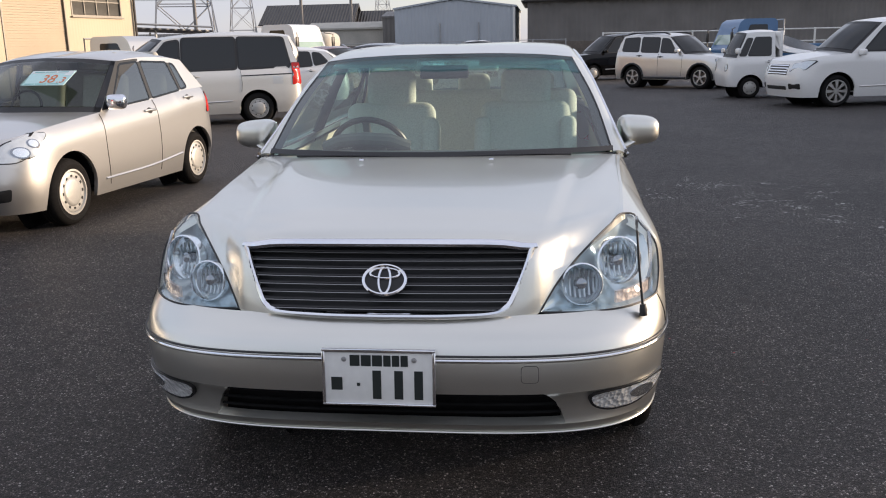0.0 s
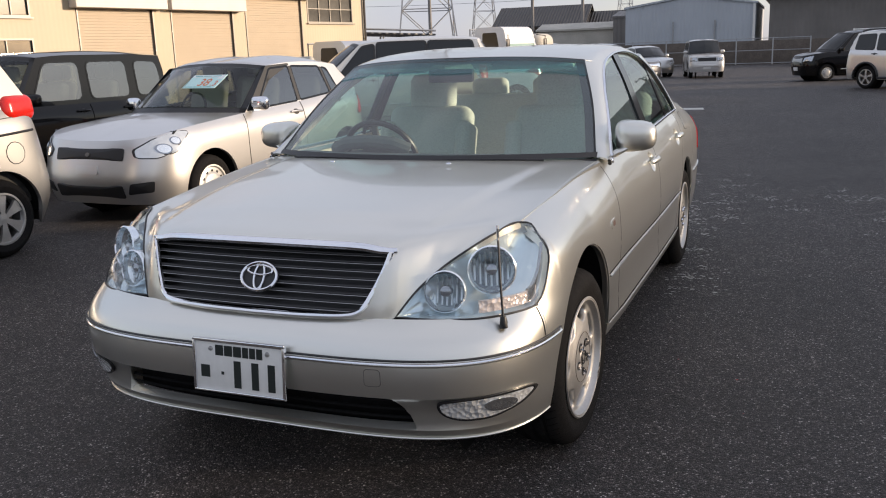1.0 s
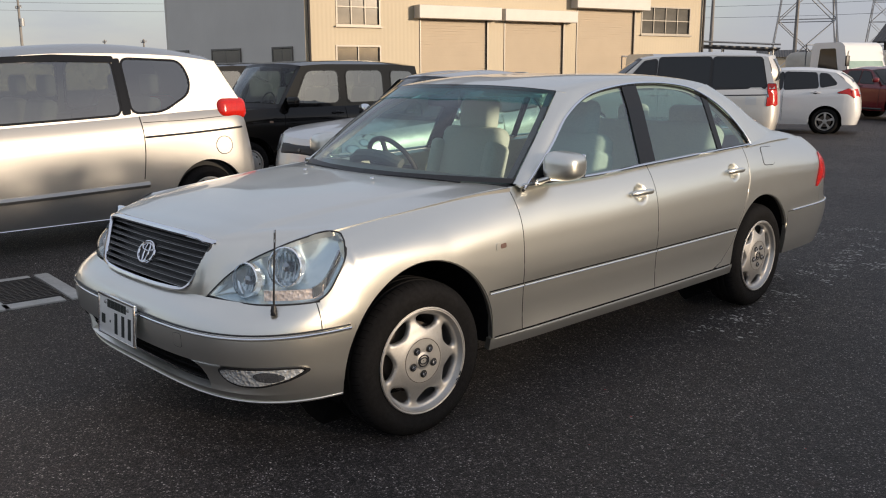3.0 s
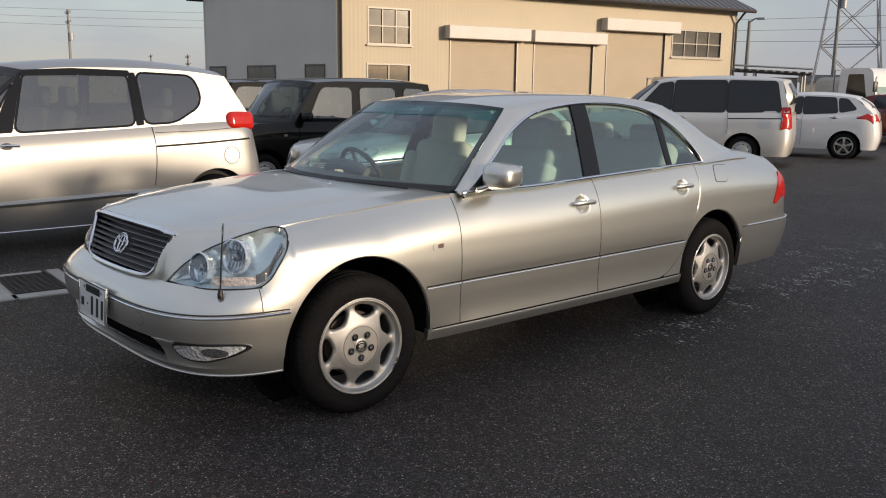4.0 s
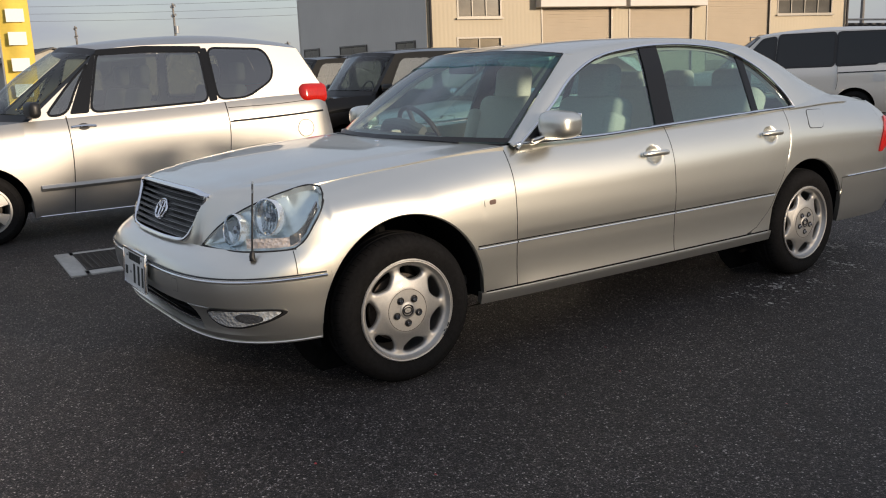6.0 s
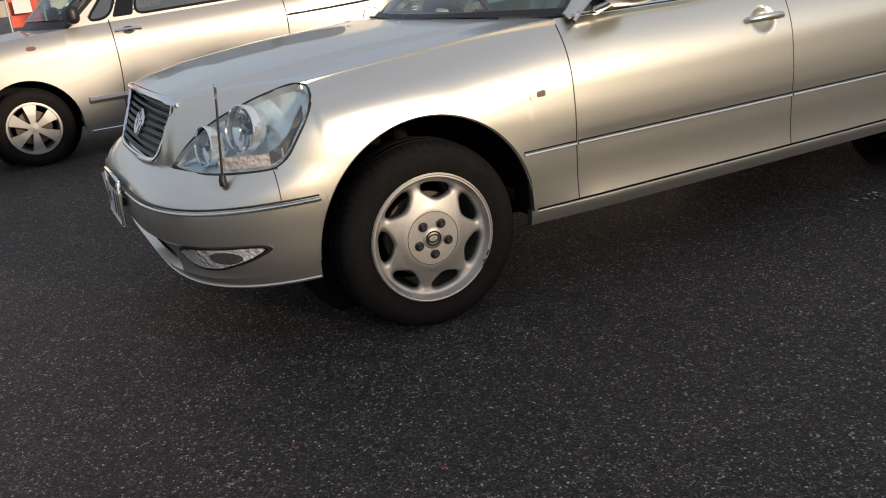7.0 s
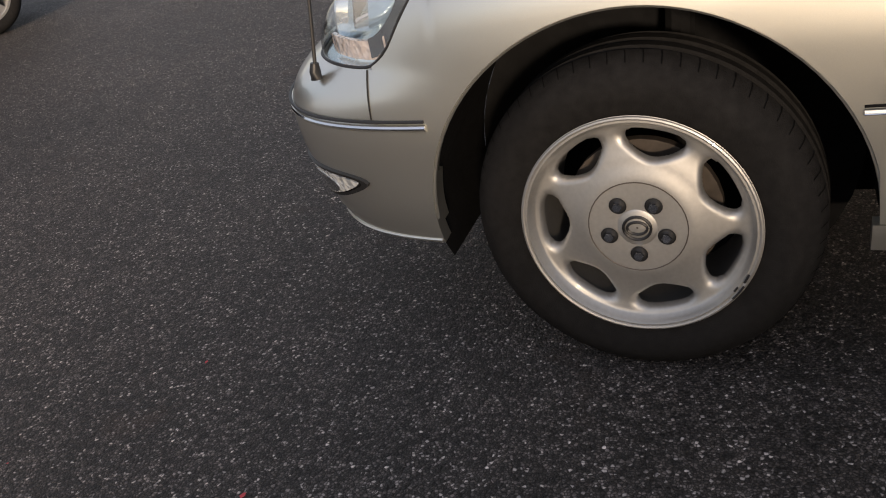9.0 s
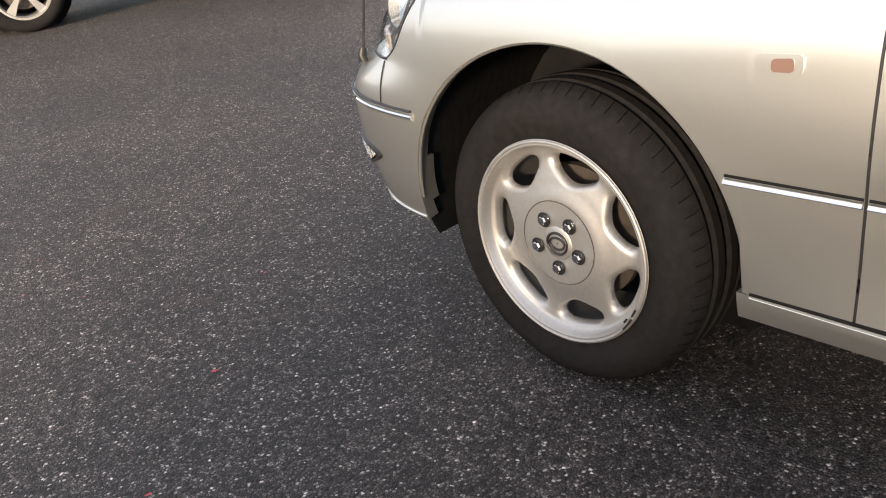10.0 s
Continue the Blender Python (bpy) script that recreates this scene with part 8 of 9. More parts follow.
def simple_house(name, label, x0, x1, y0, y1, wall_h, ridge_h, wall_mat, roof_mat, along="x", over=0.5, turn=0.0):
    """A plain house: four walls with gables and two roof slopes."""
    cx, cy = (x0 + x1) / 2, (y0 + y1) / 2
    h = empty(name, label, "building", at=Matrix.Translation((cx, cy, 0)) @ pose(0, 0, 0, 0, 0, turn))
    a, b = (x1 - x0) / 2, (y1 - y0) / 2
    bm = bmesh.new()
    box_bm(bm, 2 * a, 2 * b, wall_h, Matrix.Translation((0, 0, wall_h / 2)))
    if along == "x":
        tri = [[(s * a, -b, wall_h), (s * a, b, wall_h), (s * a, 0, ridge_h - 0.05)] for s in (-1, 1)]
    else:
        tri = [[(-a, s * b, wall_h), (a, s * b, wall_h), (0, s * b, ridge_h - 0.05)] for s in (-1, 1)]
    for t in tri:
        bm.faces.new([bm.verts.new(p) for p in t])
    part("wall", bm, wall_mat, h, smooth=False)
    for s in (-1, 1):
        drop = (ridge_h - wall_h) * over / (b if along == "x" else a)
        if along == "x":
            p = [(-a - over, s * (b + over), wall_h - drop), (a + over, s * (b + over), wall_h - drop), (a + over, 0, ridge_h), (-a - over, 0, ridge_h)]
        else:
            p = [(s * (a + over), -b - over, wall_h - drop), (s * (a + over), b + over, wall_h - drop), (0, b + over, ridge_h), (0, -b - over, ridge_h)]
        v = p + [(x, y, z + 0.15) for x, y, z in p]
        mesh_ob("roof", v, [(3, 2, 1, 0), (4, 5, 6, 7), (0, 1, 5, 4), (1, 2, 6, 5), (2, 3, 7, 6), (3, 0, 4, 7)], roof_mat, h, "roof slope", smooth=False)
    return h


# pale blue-grey warehouse, its gable towards the lot
wh = simple_house("warehouse", "pale blue-grey sheet-metal warehouse", -12.0, -2.0, 70.0, 84.0, 4.55, 5.25, BLUEGREY, BLUEGREY, "y", 0.12)
box("base_wall", (9.2, 0.2, 1.5), (0.6, -7.12, 0.75), TIMBER, wh, "weathered boarding along the foot", bevel=0.02)
for x in (-1.2, 2.0):
    tube("vent_pipe", [(x, -7.1, 1.5), (x, -7.1, 3.4)], 0.06, STEEL, wh, sides=8)
tube("downpipe", [(4.9, -7.1, 0.1), (4.9, -7.1, 4.5)], 0.10, PLATE, wh, "white downpipe", sides=8)
# long dark shed
shed = empty("long_shed", "long dark weathered shed with a paler upper band", "building", at=Matrix.Translation((24.0, 76.0, 0)))
box("wall", (50.0, 12.0, 4.9), (0, 0, 2.45), DARKWALL, shed, "dark weathered sheet wall", bevel=0.0)
box("fascia", (50.6, 12.6, 2.6), (0, 0, 6.2), MIDWALL, shed, "grey upper band", bevel=0.05)
box("eaves", (51.0, 13.2, 0.12), (0, 0, 4.95), PIPE, shed, bevel=0.02)
# white frames along the fence in front of it
fence = empty("fence", "mesh fence with white frames along the edge of the lot", "fence", at=Matrix.Translation((0, 62.0, 0)))
for k in range(14):
    x = 4.6 + 2.1 * k
    tube("post", [(x, 0, 0), (x, 0, 2.25)], 0.07, PLATE, fence, "white post", sides=6)
for k in range(13):
    x = 4.6 + 2.1 * k
    for z in (1.35, 2.18):
        tube("rail", [(x, 0, z), (x + 2.1, 0, z)], 0.05, PLATE, fence, sides=6)
for k in range(9):
    x = -18.0 + 2.5 * k
    tube("steel_post", [(x, 3, 0), (x, 3, 1.9)], 0.05, STEEL, fence, sides=6)
for k in range(8):
    x = -18.0 + 2.5 * k
    for z in (0.1, 1.0, 1.85):
        tube("wire_rail", [(x, 3, z), (x + 2.5, 3, z)], 0.025, STEEL, fence, sides=5)
hedge = box("hoarding", (24.0, 0.15, 1.7), (-7.0, 66.5, 0.85), TIMBER, None, bevel=0.02)
tagged(hedge, "low dark timber hoarding behind the fence", "hoarding")

# old houses with dark tiled roofs
simple_house("old_house", "old house with a dark tiled roof", -27.5, -19.5, 84.0, 91.0, 4.2, 5.9, TIMBER, TILE, "x", 0.8, 4)
simple_house("old_house", "old plastered house with a dark tiled roof", -22.5, -16.0, 86.0, 92.0, 3.6, 5.2, PLASTER, TILE, "x", 0.6, 4)
simple_house("store_shed", "low plastered store in front of the old houses", -20.5, -13.5, 74.0, 78.0, 3.2, 3.7, PLASTER, PLASTER, "x", 0.2, 0)
simple_house("grey_shed", "small grey shed beside the warehouse", -13.4, -11.6, 72.0, 78.0, 4.0, 4.5, DARKWALL, DARKWALL, "x", 0.1, 0)
simple_house("far_block", "far plain cream building on the skyline", -90.0, -74.0, 21.0, 32.0, 3.1, 3.3, CREAM_FAR, CREAM_FAR, "x", 0.1, 0)
simple_house("far_house", "far brown house by the road", -96.0, -88.0, 12.0, 19.0, 3.4, 4.6, PLASTER, TILE, "x", 0.4, 10)
for k in range(9):
    d = 150 + 12 * (k % 4)
    az = radians(147 + 4.6 * k)
    x, y = d * math.cos(az), d * math.sin(az)
    simple_house("far_house", "far low house on the skyline", x - 6, x + 6, y - 4, y + 4, 2.6 + 0.5 * (k % 3), 3.9 + 0.6 * (k % 2), PLASTER if k % 2 else CREAM_FAR, TILE, "x", 0.4, 20 * k)
for k in range(7):
    az = radians(108 + 5.4 * k)
    x, y = 190 * math.cos(az), 190 * math.sin(az)
    simple_house("far_house", "far low house on the skyline", x - 8, x + 8, y - 5, y + 5, 3.2 + 0.7 * (k % 3), 4.6 + 0.6 * (k % 2), CREAM_FAR if k % 2 else PLASTER, TILE, "x", 0.4, 25 * k)

# lean-to roof between the garage and the trucks
lean = empty("canopy", "low corrugated canopy on thin steel posts", "canopy", at=Matrix.Translation((-20.3, 36.3, 0)) @ pose(0, 0, 0, 0, 0, 28))
box("roof_sheet", (5.0, 5.0, 0.08), Matrix.Translation((2.4, 0, 2.55)) @ Matrix.Rotation(radians(3), 4, "Y"), ROOF, lean, "dark corrugated roof", bevel=0.01)
for x in (0.2, 2.4, 4.6):
    for y in (-2.3, 2.3):
        tube("post", [(x, y, 0), (x, y, 2.5)], 0.05, STEEL, lean, sides=6)
tube("edge_bar", [(-0.1, -2.52, 2.86), (4.9, -2.52, 2.60)], 0.05, STEEL, lean, sides=6)


# ---- poles, pylons, wires ----
def pylon(x, y, height, base, turn):
    """Steel lattice tower."""
    p = empty("pylon", "tall grey steel lattice pylon", "pylon", "pylons", at=Matrix.Translation((x, y, 0)) @ pose(0, 0, 0, 0, 0, turn))
    top = base * 0.14
    def corner(k, z):
        w = base + (top - base) * (z / height)**0.85
        return np.array(((1, 1), (-1, 1), (-1, -1), (1, -1))[k % 4]) * w / 2
    zs = [0]
    while zs[-1] < height:
        zs.append(min(height, zs[-1] + max(2.4, (base + (top - base) * zs[-1] / height) * 0.85)))
    r = base * 0.011
    for k in range(4):
        tube("leg", [(*corner(k, z), z) for z in zs], r * 1.4, STEEL, p, sides=4)
        bmv, bf = [], []
        for z0, z1 in zip(zs[:-1], zs[1:]):
            a0, a1, b0, b1 = corner(k, z0), corner(k, z1), corner(k + 1, z0), corner(k + 1, z1)
            for q0, q1 in (((*a0, z0), (*b1, z1)), ((*b0, z0), (*a1, z1)), ((*a1, z1), (*b1, z1))):
                d = np.array(q1) - np.array(q0)
                n1 = np.cross(d, (0, 0, 1.0))
                n1 = n1 / (np.linalg.norm(n1) + 1e-9) * r * 0.7
                n2 = np.cross(d, n1)
                n2 = n2 / (np.linalg.norm(n2) + 1e-9) * r * 0.7
                i = len(bmv)
                for q in (q0, q1):
                    for c in (n1, n2, -n1, -n2):
                        bmv.append(np.array(q) + c)
                for j in range(4):
                    bf.append((i + j, i + (j + 1) % 4, i + 4 + (j + 1) % 4, i + 4 + j))
        mesh_ob("bracing", bmv, bf, STEEL, p, "crossed steel bracing", smooth=False)
    for z in (height * 0.66, height * 0.80, height * 0.93):
        L = base * 0.75
        for s in (-1, 1):
            tube("cross_arm", [(0, 0, z + 1.0), (s * L, 0, z)], r * 1.2, STEEL, p, sides=4)
            tube("cross_arm", [(0, 0, z - 0.4), (s * L, 0, z)], r * 1.2, STEEL, p, sides=4)
            tube("insulator", [(s * L, 0, z), (s * L, 0, z - 1.6)], r, POLE, p, sides=6)
    return p


def along(az_x, az_y, d, ox=0.49, oy=-3.285):
    k = math.hypot(az_x, az_y)
    return ox + az_x / k * d, oy + az_y / k * d


for (ax, ay), d, hh, bb in (((-0.386, 0.9225), 150, 46, 10.5), ((-0.329, 0.944), 290, 44, 9.5), ((-0.18, 0.98), 420, 44, 10)):
    x, y = along(ax, ay, d)
    pylon(x, y, hh, bb, 25)


def utility_pole(x, y, h, arms=2, lamp=False):
    p = empty("utility_pole", "slim utility pole with cross arms" if not lamp else "street lamp on a slim pole", "pole", "utility poles", at=Matrix.Translation((x, y, 0)))
    tube("shaft", [(0, 0, 0), (0, 0, h)], [0.17, 0.10], POLE, p, sides=10)
    for k in range(arms):
        z = h - 0.4 - 0.9 * k
        tube("cross_arm", [(-0.8, 0.1, z), (0.8, -0.1, z)], 0.05, STEEL, p, sides=6)
        for s in (-0.7, -0.3, 0.3, 0.7):
            tube("insulator", [(s, 0, z), (s, 0, z + 0.25)], 0.05, POLE, p, sides=6)
    if lamp:
        tube("lamp_arm", [(0, 0, h - 0.1), (0.5, -0.2, h + 0.1), (1.0, -0.4, h + 0.1)], 0.05, STEEL, p, sides=6)
        box("lamp_head", (0.55, 0.25, 0.14), Matrix.Translation((1.1, -0.45, h + 0.05)), STEEL, p, bevel=0.04)
    else:
        lathe_o = lathe("transformer", [(0.0, -0.35), (0.22, -0.35), (0.22, 0.35), (0.0, 0.35)], STEEL, p, seg=14)
        lathe_o.matrix_local = Matrix.Translation((0.3, 0.1, h - 2.6)) @ Matrix.Rotation(radians(90), 4, "Y")
    return p


E45 = (4.153, -2.239)
poles = []
for dx, dy, d, h, lampy in ((-0.946, 0.3148, 95, 8.8, False), (-0.975, 0.22, 110, 7.6, False), (-0.985, 0.175, 130, 8.4, False), (-0.992, 0.13, 120, 7.6, False), (-0.905, 0.425, 120, 5.6, False),
                            (-0.4969, 0.8652, 62, 6.2, True), (-0.92, 0.39, 150, 6.5, False)):
    x, y = along(dx, dy, d, *E45)
    utility_pole(x, y, h, 0 if lampy else 2, lampy)
    poles.append((x, y, h))
for (ax, ay), d, h in (((-0.3754, 0.9263), 75, 11.0), ((-0.268, 0.963), 80, 11.0), ((-0.215, 0.977), 82, 10.0), ((-0.10, 0.995), 95, 11.0)):
    x, y = along(ax, ay, d)
    utility_pole(x, y, h)
    poles.append((x, y, h))


def wire(a, b, sag, r=0.02):
    pts = [(a[0] + (b[0] - a[0]) * k, a[1] + (b[1] - a[1]) * k, a[2] + (b[2] - a[2]) * k - sag * 4 * k * (1 - k)) for k in np.linspace(0, 1, 16)]
    o = tube("power_line", pts, r, WIRE, None, sides=5)
    return tagged(o, "thin dark overhead power line", "cable", "overhead lines")


for a, b, h in (((-140, -60), (-60, 95), 17.0), ((-150, 0), (-85, 100), 13.0), ((-120, 118), (45, 132), 20.0), ((-66, 72), (12, 84), 9.5)):
    for q in (a, b):
        utility_pole(*q, h + 0.35, 3)
    for k, z in enumerate((h, h - 0.9, h - 1.8)):
        wire((*a, z), (*b, z), 1.2 + 0.15 * k, 0.022 if h > 10 else 0.016)
for z, s in ((41, 3.0), (36, 3.0), (31, 3.0)):
    x, y = along(-0.386, 0.9225, 150)
    x2, y2 = along(-0.329, 0.944, 290)
    wire((x - 4, y, z), (x2 - 4, y2, z), s, 0.06)
    


# ---- distant trees ----
def tree(x, y, h, w):
    t = empty("tree", "dark leafy tree on the skyline", "tree", "distant trees", at=Matrix.Translation((x, y, 0)))
    tube("trunk", [(0, 0, 0), (0.1, 0, h * 0.5), (0, 0.1, h * 0.8)], [0.22, 0.14, 0.05], TIMBER, t, sides=7)
    rng = np.random.default_rng(int(abs(x * 13 + y * 7)))
    verts, faces = [], []
    for k in range(420):
        c = rng.normal(0, 1, 3)
        c = c / np.linalg.norm(c) * rng.uniform(0.35, 1.0)
        c = c * (w, w, h * 0.36) + (0, 0, h * 0.66)
        r = rng.uniform(0.12, 0.30)
        a, b = rng.normal(0, 1, 3), rng.normal(0, 1, 3)
        a, b = a / np.linalg.norm(a) * r, b / np.linalg.norm(b) * r
        i = len(verts)
        verts += [c + a, c + b, c - a, c - b]
        faces.append((i, i + 1, i + 2, i + 3))
    mesh_ob("crown", verts, faces, LEAF, t, "dark leafy crown", smooth=False)


for dx, dy, d, h, w in ((-0.93, 0.36, 110, 3.4, 1.6), (-0.885, 0.466, 120, 3.2, 2.0), (-0.90, 0.43, 140, 3.6, 2.4), (-0.953, 0.30, 130, 3.0, 2.0), (-0.55, 0.83, 120, 3.2, 3.0)):
    x, y = along(dx, dy, d, *E45)
    tree(x, y, h, w)


# ---- trucks behind the parked row ----
def flat_truck(name, label, at, heading, cab_h, width, paint, bed=3.6):
    t = empty(name, label, "truck", at=Matrix.Translation(at) @ pose(0, 0, 0, 0, 0, heading + 90))
    w = width / 2
    # cab from a side outline, pulled across the width, with its upper part drawn in
    out = [(-0.55, 0.55), (-0.60, 1.15), (-0.50, 1.30), (-0.22, cab_h - 0.12), (-0.05, cab_h), (1.05, cab_h), (1.15, cab_h - 0.1), (1.15, 0.55)]
    out = rounded(out, 0.08, 4)
    verts, faces = [], []
    n = len(out)
    for s in (-1, 1):
        for y, z in out:
            verts.append((s * (w - 0.10 * max(0, z - 1.2)), y, z))
    for i in range(n):
        j = (i + 1) % n
        faces.append((i, j, n + j, n + i))
    faces += [tuple(range(n))[::-1], tuple(range(n, 2 * n))]
    bm = bmesh.new()
    vs = [bm.verts.new(v) for v in verts]
    for f in faces:
        bm.faces.new([vs[i] for i in f])
    bmesh.ops.recalc_face_normals(bm, faces=bm.faces)
    part("cab", bm, paint, t, "white cab", sharp=30)
    a, b = np.array((-0.50, 1.32)), np.array((-0.20, cab_h - 0.16))
    nrm = np.array((-(b - a)[1], (b - a)[0]))
    nrm = nrm / np.linalg.norm(nrm) * 0.012
    v = [(x, p[0] + nrm[0], p[1] + nrm[1]) for x, p in ((-w + 0.12, a), (w - 0.12, a), (w - 0.22, b), (-w + 0.22, b))]
    v += [(x, y + 0.03, z) for x, y, z in v]
    mesh_ob("windscreen", v, [(0, 1, 2, 3), (7, 6, 5, 4), (0, 4, 5, 1), (1, 5, 6, 2), (2, 6, 7, 3), (3, 7, 4, 0)], GLASS_TRUCK, t, "pale green windscreen", smooth=False)
    for s in (-1, 1):
        def f(y, z, h):
            return (s * (w - 0.10 * max(0, z - 1.2) + h), y, z)
        o = rounded([(-0.12, 1.32), (0.78, 1.32), (0.78, cab_h - 0.2), (0.14, cab_h - 0.2)], 0.06, 4)
        plate_on("door_window", o, f, 0.006, GLASS_WIN, t, "dark door window", rings=2)
        tube("mirror_arm", [(s * (w - 0.1), -0.40, cab_h - 0.3), (s * (w + 0.18), -0.62, cab_h - 0.35), (s * (w + 0.18), -0.62, cab_h - 0.95), (s * (w - 0.02), -0.5, 1.25)], 0.018, TRIM, t, sides=6)
        box("mirror", (0.16, 0.06, 0.34), (s * (w + 0.18), -0.62, cab_h - 0.62), TRIM, t, bevel=0.02)
        for yy in (0.2, 0.2 + bed * 0.75):
            alloy_wheel(t, (s * (w - 0.12), yy, 0.36), s, r=0.36, rim=0.22, width=0.2, holes=6, style="cap")
        box("bed_side", (0.05, bed, 0.4), (s * (w - 0.03), 1.3 + bed / 2, 1.1), paint, t, bevel=0.01)
    box("bed", (width - 0.02, bed, 0.12), (0, 1.3 + bed / 2, 0.86), paint, t, "flat load bed", bevel=0.02)
    box("bed_tail", (width - 0.12, 0.05, 0.4), (0, 1.3 + bed - 0.03, 1.1), paint, t, bevel=0.01)
    tube("bed_rack", [(-w + 0.06, 1.36, 0.9), (-w + 0.06, 1.36, cab_h - 0.05), (w - 0.06, 1.36, cab_h - 0.05), (w - 0.06, 1.36, 0.9)], 0.03, STEEL, t, sides=6)
    box("chassis", (0.8, bed + 1.2, 0.2), (0, 0.9 + bed / 2, 0.62), WELL, t, bevel=0.02)
    return t


GLASS_TRUCK = mat("pale_green_glass", (0.30, 0.42, 0.36), 0.08, 0.0, 1.0, grain=0.1, scale=4)
flat_truck("flatbed_truck", "white flatbed truck with a pale green windscreen", (-8.4, 28.5, 0), -20, 2.38, 1.9, PAINT_WHITE)
flat_truck("light_truck", "silver light truck in front of the garage", (-11.5, 21.8, 0), -15, 1.98, 1.55, PAINT_GREY, 2.2)
flat_truck("blue_truck", "blue cab-over truck behind the small white one", (7.3, 29.8, 0), 192, 2.2, 1.8, PAINT_BLUE, 2.4)
wrapped = empty("wrapped_boat", "small boat under a pale cover on trestles", "boat", at=Matrix.Translation((-9.6, 30.5, 0)) @ pose(0, 0, 0, 0, 0, -10))
cushion("cover", (4.2, 1.4, 0.75), Matrix.Translation((0, 0, 1.75)), PLASTER, wrapped, "pale sheet cover")
for x in (-1.3, 1.3):
    box("trestle", (0.2, 1.2, 1.45), (x, 0, 0.725), STEEL, wrapped, bevel=0.02)

# sales banners at the road side
for k, (m1, dx) in enumerate(((CLOTH_RED, 0.0), (CLOTH_BLUE, 0.9), (CLOTH_YELLOW, 2.0))):
    b = empty("sales_banner", "tall coloured sales banner on a pole", "banner", "sales banners", at=Matrix.Translation((-11.6 + 0.15 * k, -0.75 + dx * 0.55, 0)) @ pose(0, 0, 0, 0, 0, 70 + 8 * k))
    tube("pole", [(0, 0, 0), (0, 0, 2.75)], 0.014, STEEL, b, sides=6)
    lathe_o = lathe("foot", [(0.0, 0.0), (0.18, 0.0), (0.16, 0.06), (0.0, 0.08)], CONCRETE, b, seg=16)
    lathe_o.matrix_local = Matrix.Rotation(radians(-90), 4, "Y")
    g = np.array([[(0.02 + 0.45 * u, 0.05 * math.sin(5 * u + 3 * v), 0.95 + 1.75 * v) for v in np.linspace(0, 1, 16)] for u in np.linspace(0, 1, 8)])
    v = g.reshape(-1, 3)
    panel("cloth", g, m1, b, 0.004, "coloured cloth", centre=(0, -9, 1.5))
    for z in (1.25, 1.65, 2.05, 2.4):
        box("text_bar", (0.26, 0.01, 0.20), (0.25, -0.085, z), SIGN_WHITE, b, bevel=0.002, seg=1)

# ---- ground details ----
gul = empty("drain_gully", "concrete drain gully with an iron grating, set in the asphalt", "drain", at=Matrix.Translation((-2.86, -0.38, 0)) @ pose(0, 0, 0, 0, 0, -4))
W2, L2 = 0.92, 0.62
for sx, sy, px, py in ((W2, 0.14, 0, -L2 / 2 + 0.07), (W2, 0.10, 0, L2 / 2 - 0.05), (0.13, L2 - 0.24, -W2 / 2 + 0.065, -0.02 + 0.0), (0.13, L2 - 0.24, W2 / 2 - 0.065, -0.02 + 0.0)):
    box("kerb", (sx, sy, 0.05), (px, py, -0.013), CONCRETE, gul, "pale concrete edge", bevel=0.006)
box("pit", (W2 - 0.26, L2 - 0.24, 0.004), (0, 0.0, 0.004), WELL, gul, "dark pit", bevel=0.0)
bm = bmesh.new()
for k in range(15):
    box_bm(bm, 0.012, L2 - 0.25, 0.02, Matrix.Translation((-(W2 - 0.28) / 2 + (W2 - 0.28) * k / 14, 0.0, 0.012)))
for k in range(9):
    box_bm(bm, W2 - 0.27, 0.008, 0.016, Matrix.Translation((0, -(L2 - 0.26) / 2 + (L2 - 0.26) * k / 8, 0.011)))
part("grating", bm, IRON, gul, "iron grating", smooth=False)
ln = box("bay_line", (1.05, 0.62, 0.006), Matrix.Translation((-1.05, 18.3, 0.002)) @ pose(0, 0, 0, 0, 0, 8), CHALK, None, bevel=0.002)
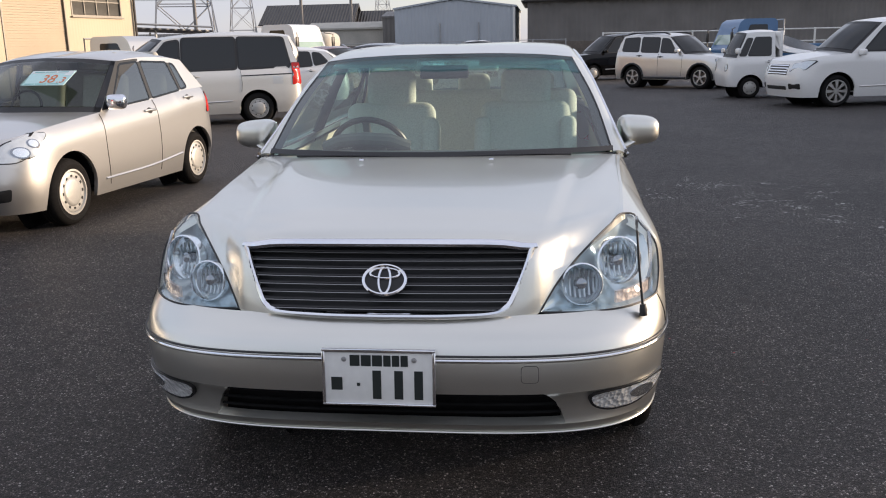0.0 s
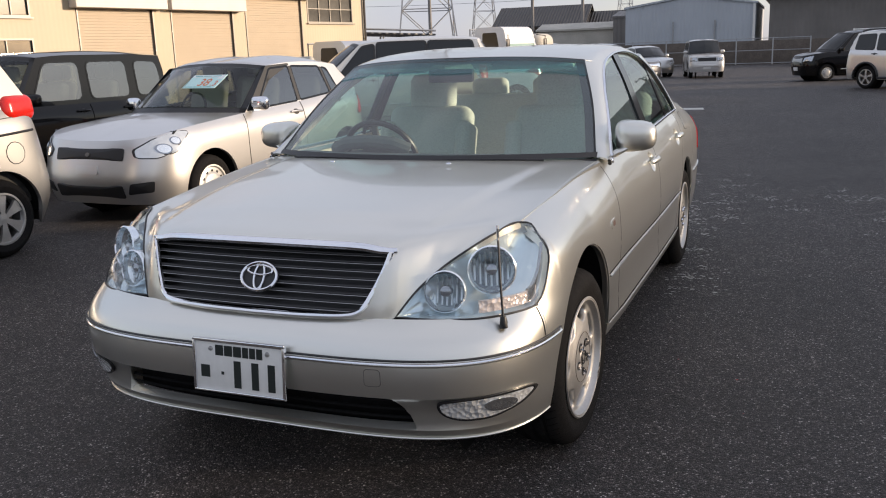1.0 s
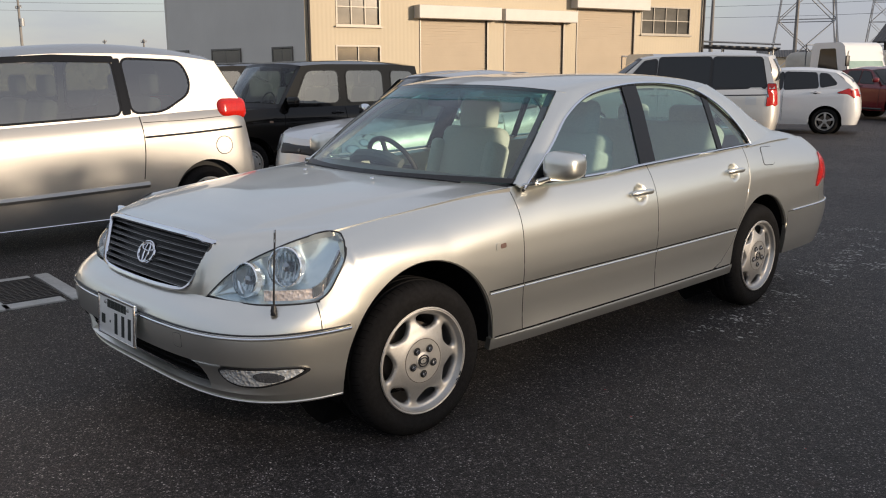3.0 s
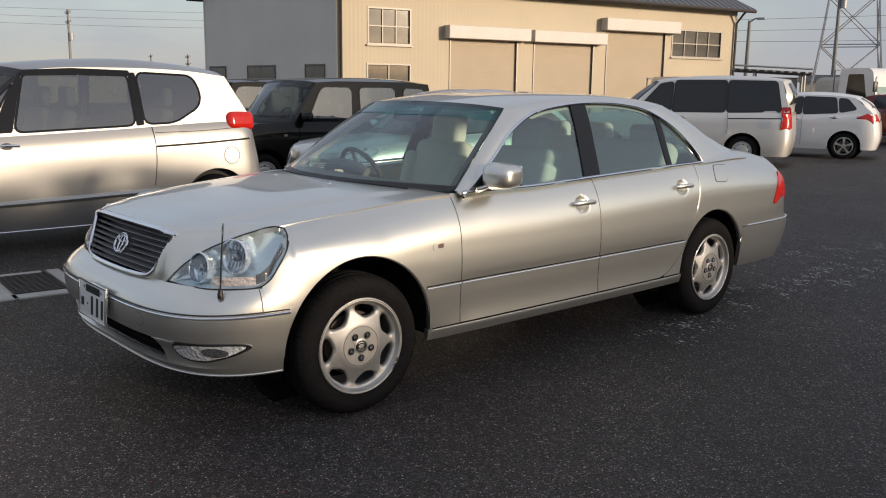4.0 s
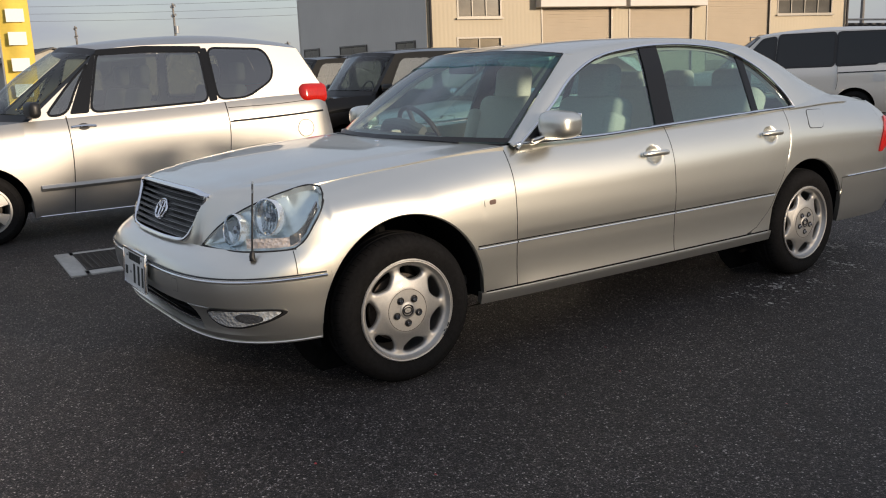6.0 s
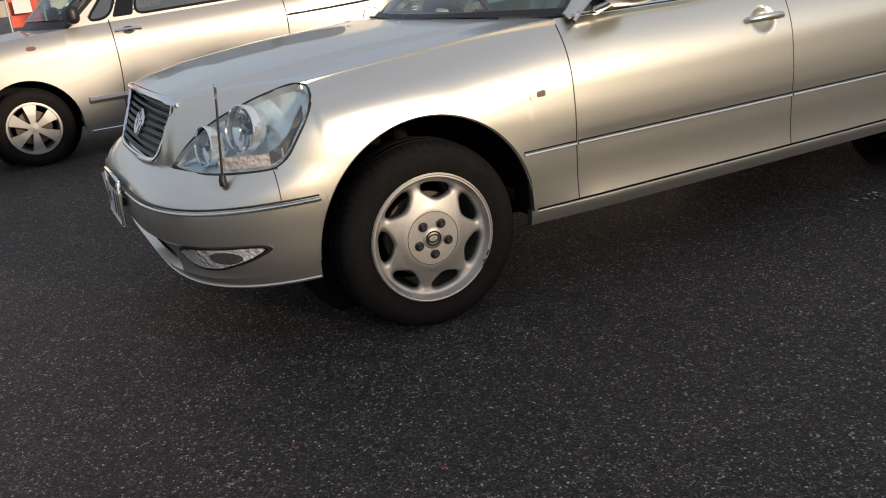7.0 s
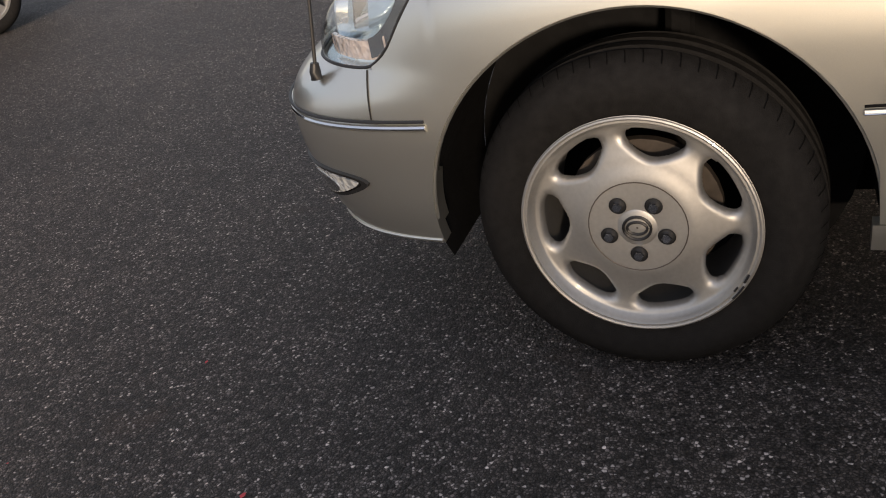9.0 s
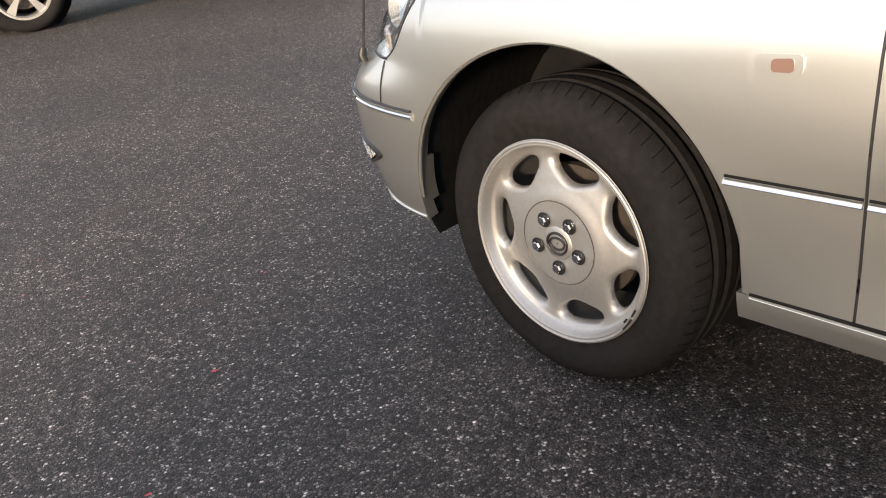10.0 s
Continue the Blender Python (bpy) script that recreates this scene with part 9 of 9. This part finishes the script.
tagged(ln, "worn white painted bar on the asphalt", "road marking", kind="structure")


def specks(name, label, n, cx, cy, sx, sy, size, material, seed, turn=0.0, clump=None):
    """Many flat chips scattered over the ground, in streaky clumps."""
    rng = np.random.default_rng(seed)
    verts, faces = [], []
    c, s = math.cos(radians(turn)), math.sin(radians(turn))
    k = 0
    while k < n:
        if clump:
            x0, y0 = rng.normal(0, sx), rng.normal(0, sy)
            m = rng.integers(4, clump)
        else:
            x0, y0, m = rng.uniform(-sx, sx), rng.uniform(-sy, sy), 1
        for _ in range(m):
            x, y = x0 + rng.normal(0, 0.06) * (clump is not None), y0 + rng.normal(0, 0.04) * (clump is not None)
            px, py = cx + c * x - s * y, cy + s * x + c * y
            r = size * rng.uniform(0.4, 1.4)
            a = rng.uniform(0, math.pi)
            i = len(verts)
            for j in range(5):
                w = a + 2 * math.pi * j / 5
                q = r * rng.uniform(0.5, 1.2)
                verts.append((px + q * math.cos(w) * 1.5, py + q * math.sin(w), 0.0045 + 0.001 * rng.random()))
            faces.append(tuple(range(i, i + 5)))
            k += 1
    ob = mesh_ob(name, verts, faces, material, smooth=False)
    return tagged(ob, label, "debris", kind="stuff")


for n, x, y, sx, sy, turn, seed in ((420, 0.80, 5.35, 0.42, 0.62, 20, 3), (240, 0.72, 3.85, 0.16, 0.42, -12, 4), (150, 0.97, 2.75, 0.10, 0.40, 8, 5),
                                    (120, 0.75, 6.6, 0.30, 0.35, 0, 6), (260, 2.75, 4.5, 0.22, 0.75, 12, 7), (120, 2.2, 5.8, 0.35, 0.20, 0, 8), (160, 3.6, 5.7, 0.8, 0.4, 10, 9)):
    specks("paint_scuffs", "scattered remains of worn white paint on the asphalt", n, x, y, sx, sy, 0.0085, CHALK, seed, turn, 18)
specks("pale_chips", "single pale stone chips in the asphalt", 2600, 1.2, 0.2, 4.5, 4.5, 0.0017, CHALK, 11)
specks("red_chips", "a few red plastic chips on the asphalt", 14, 1.3, -0.6, 0.9, 1.6, 0.005, RED_CHIP, 13)
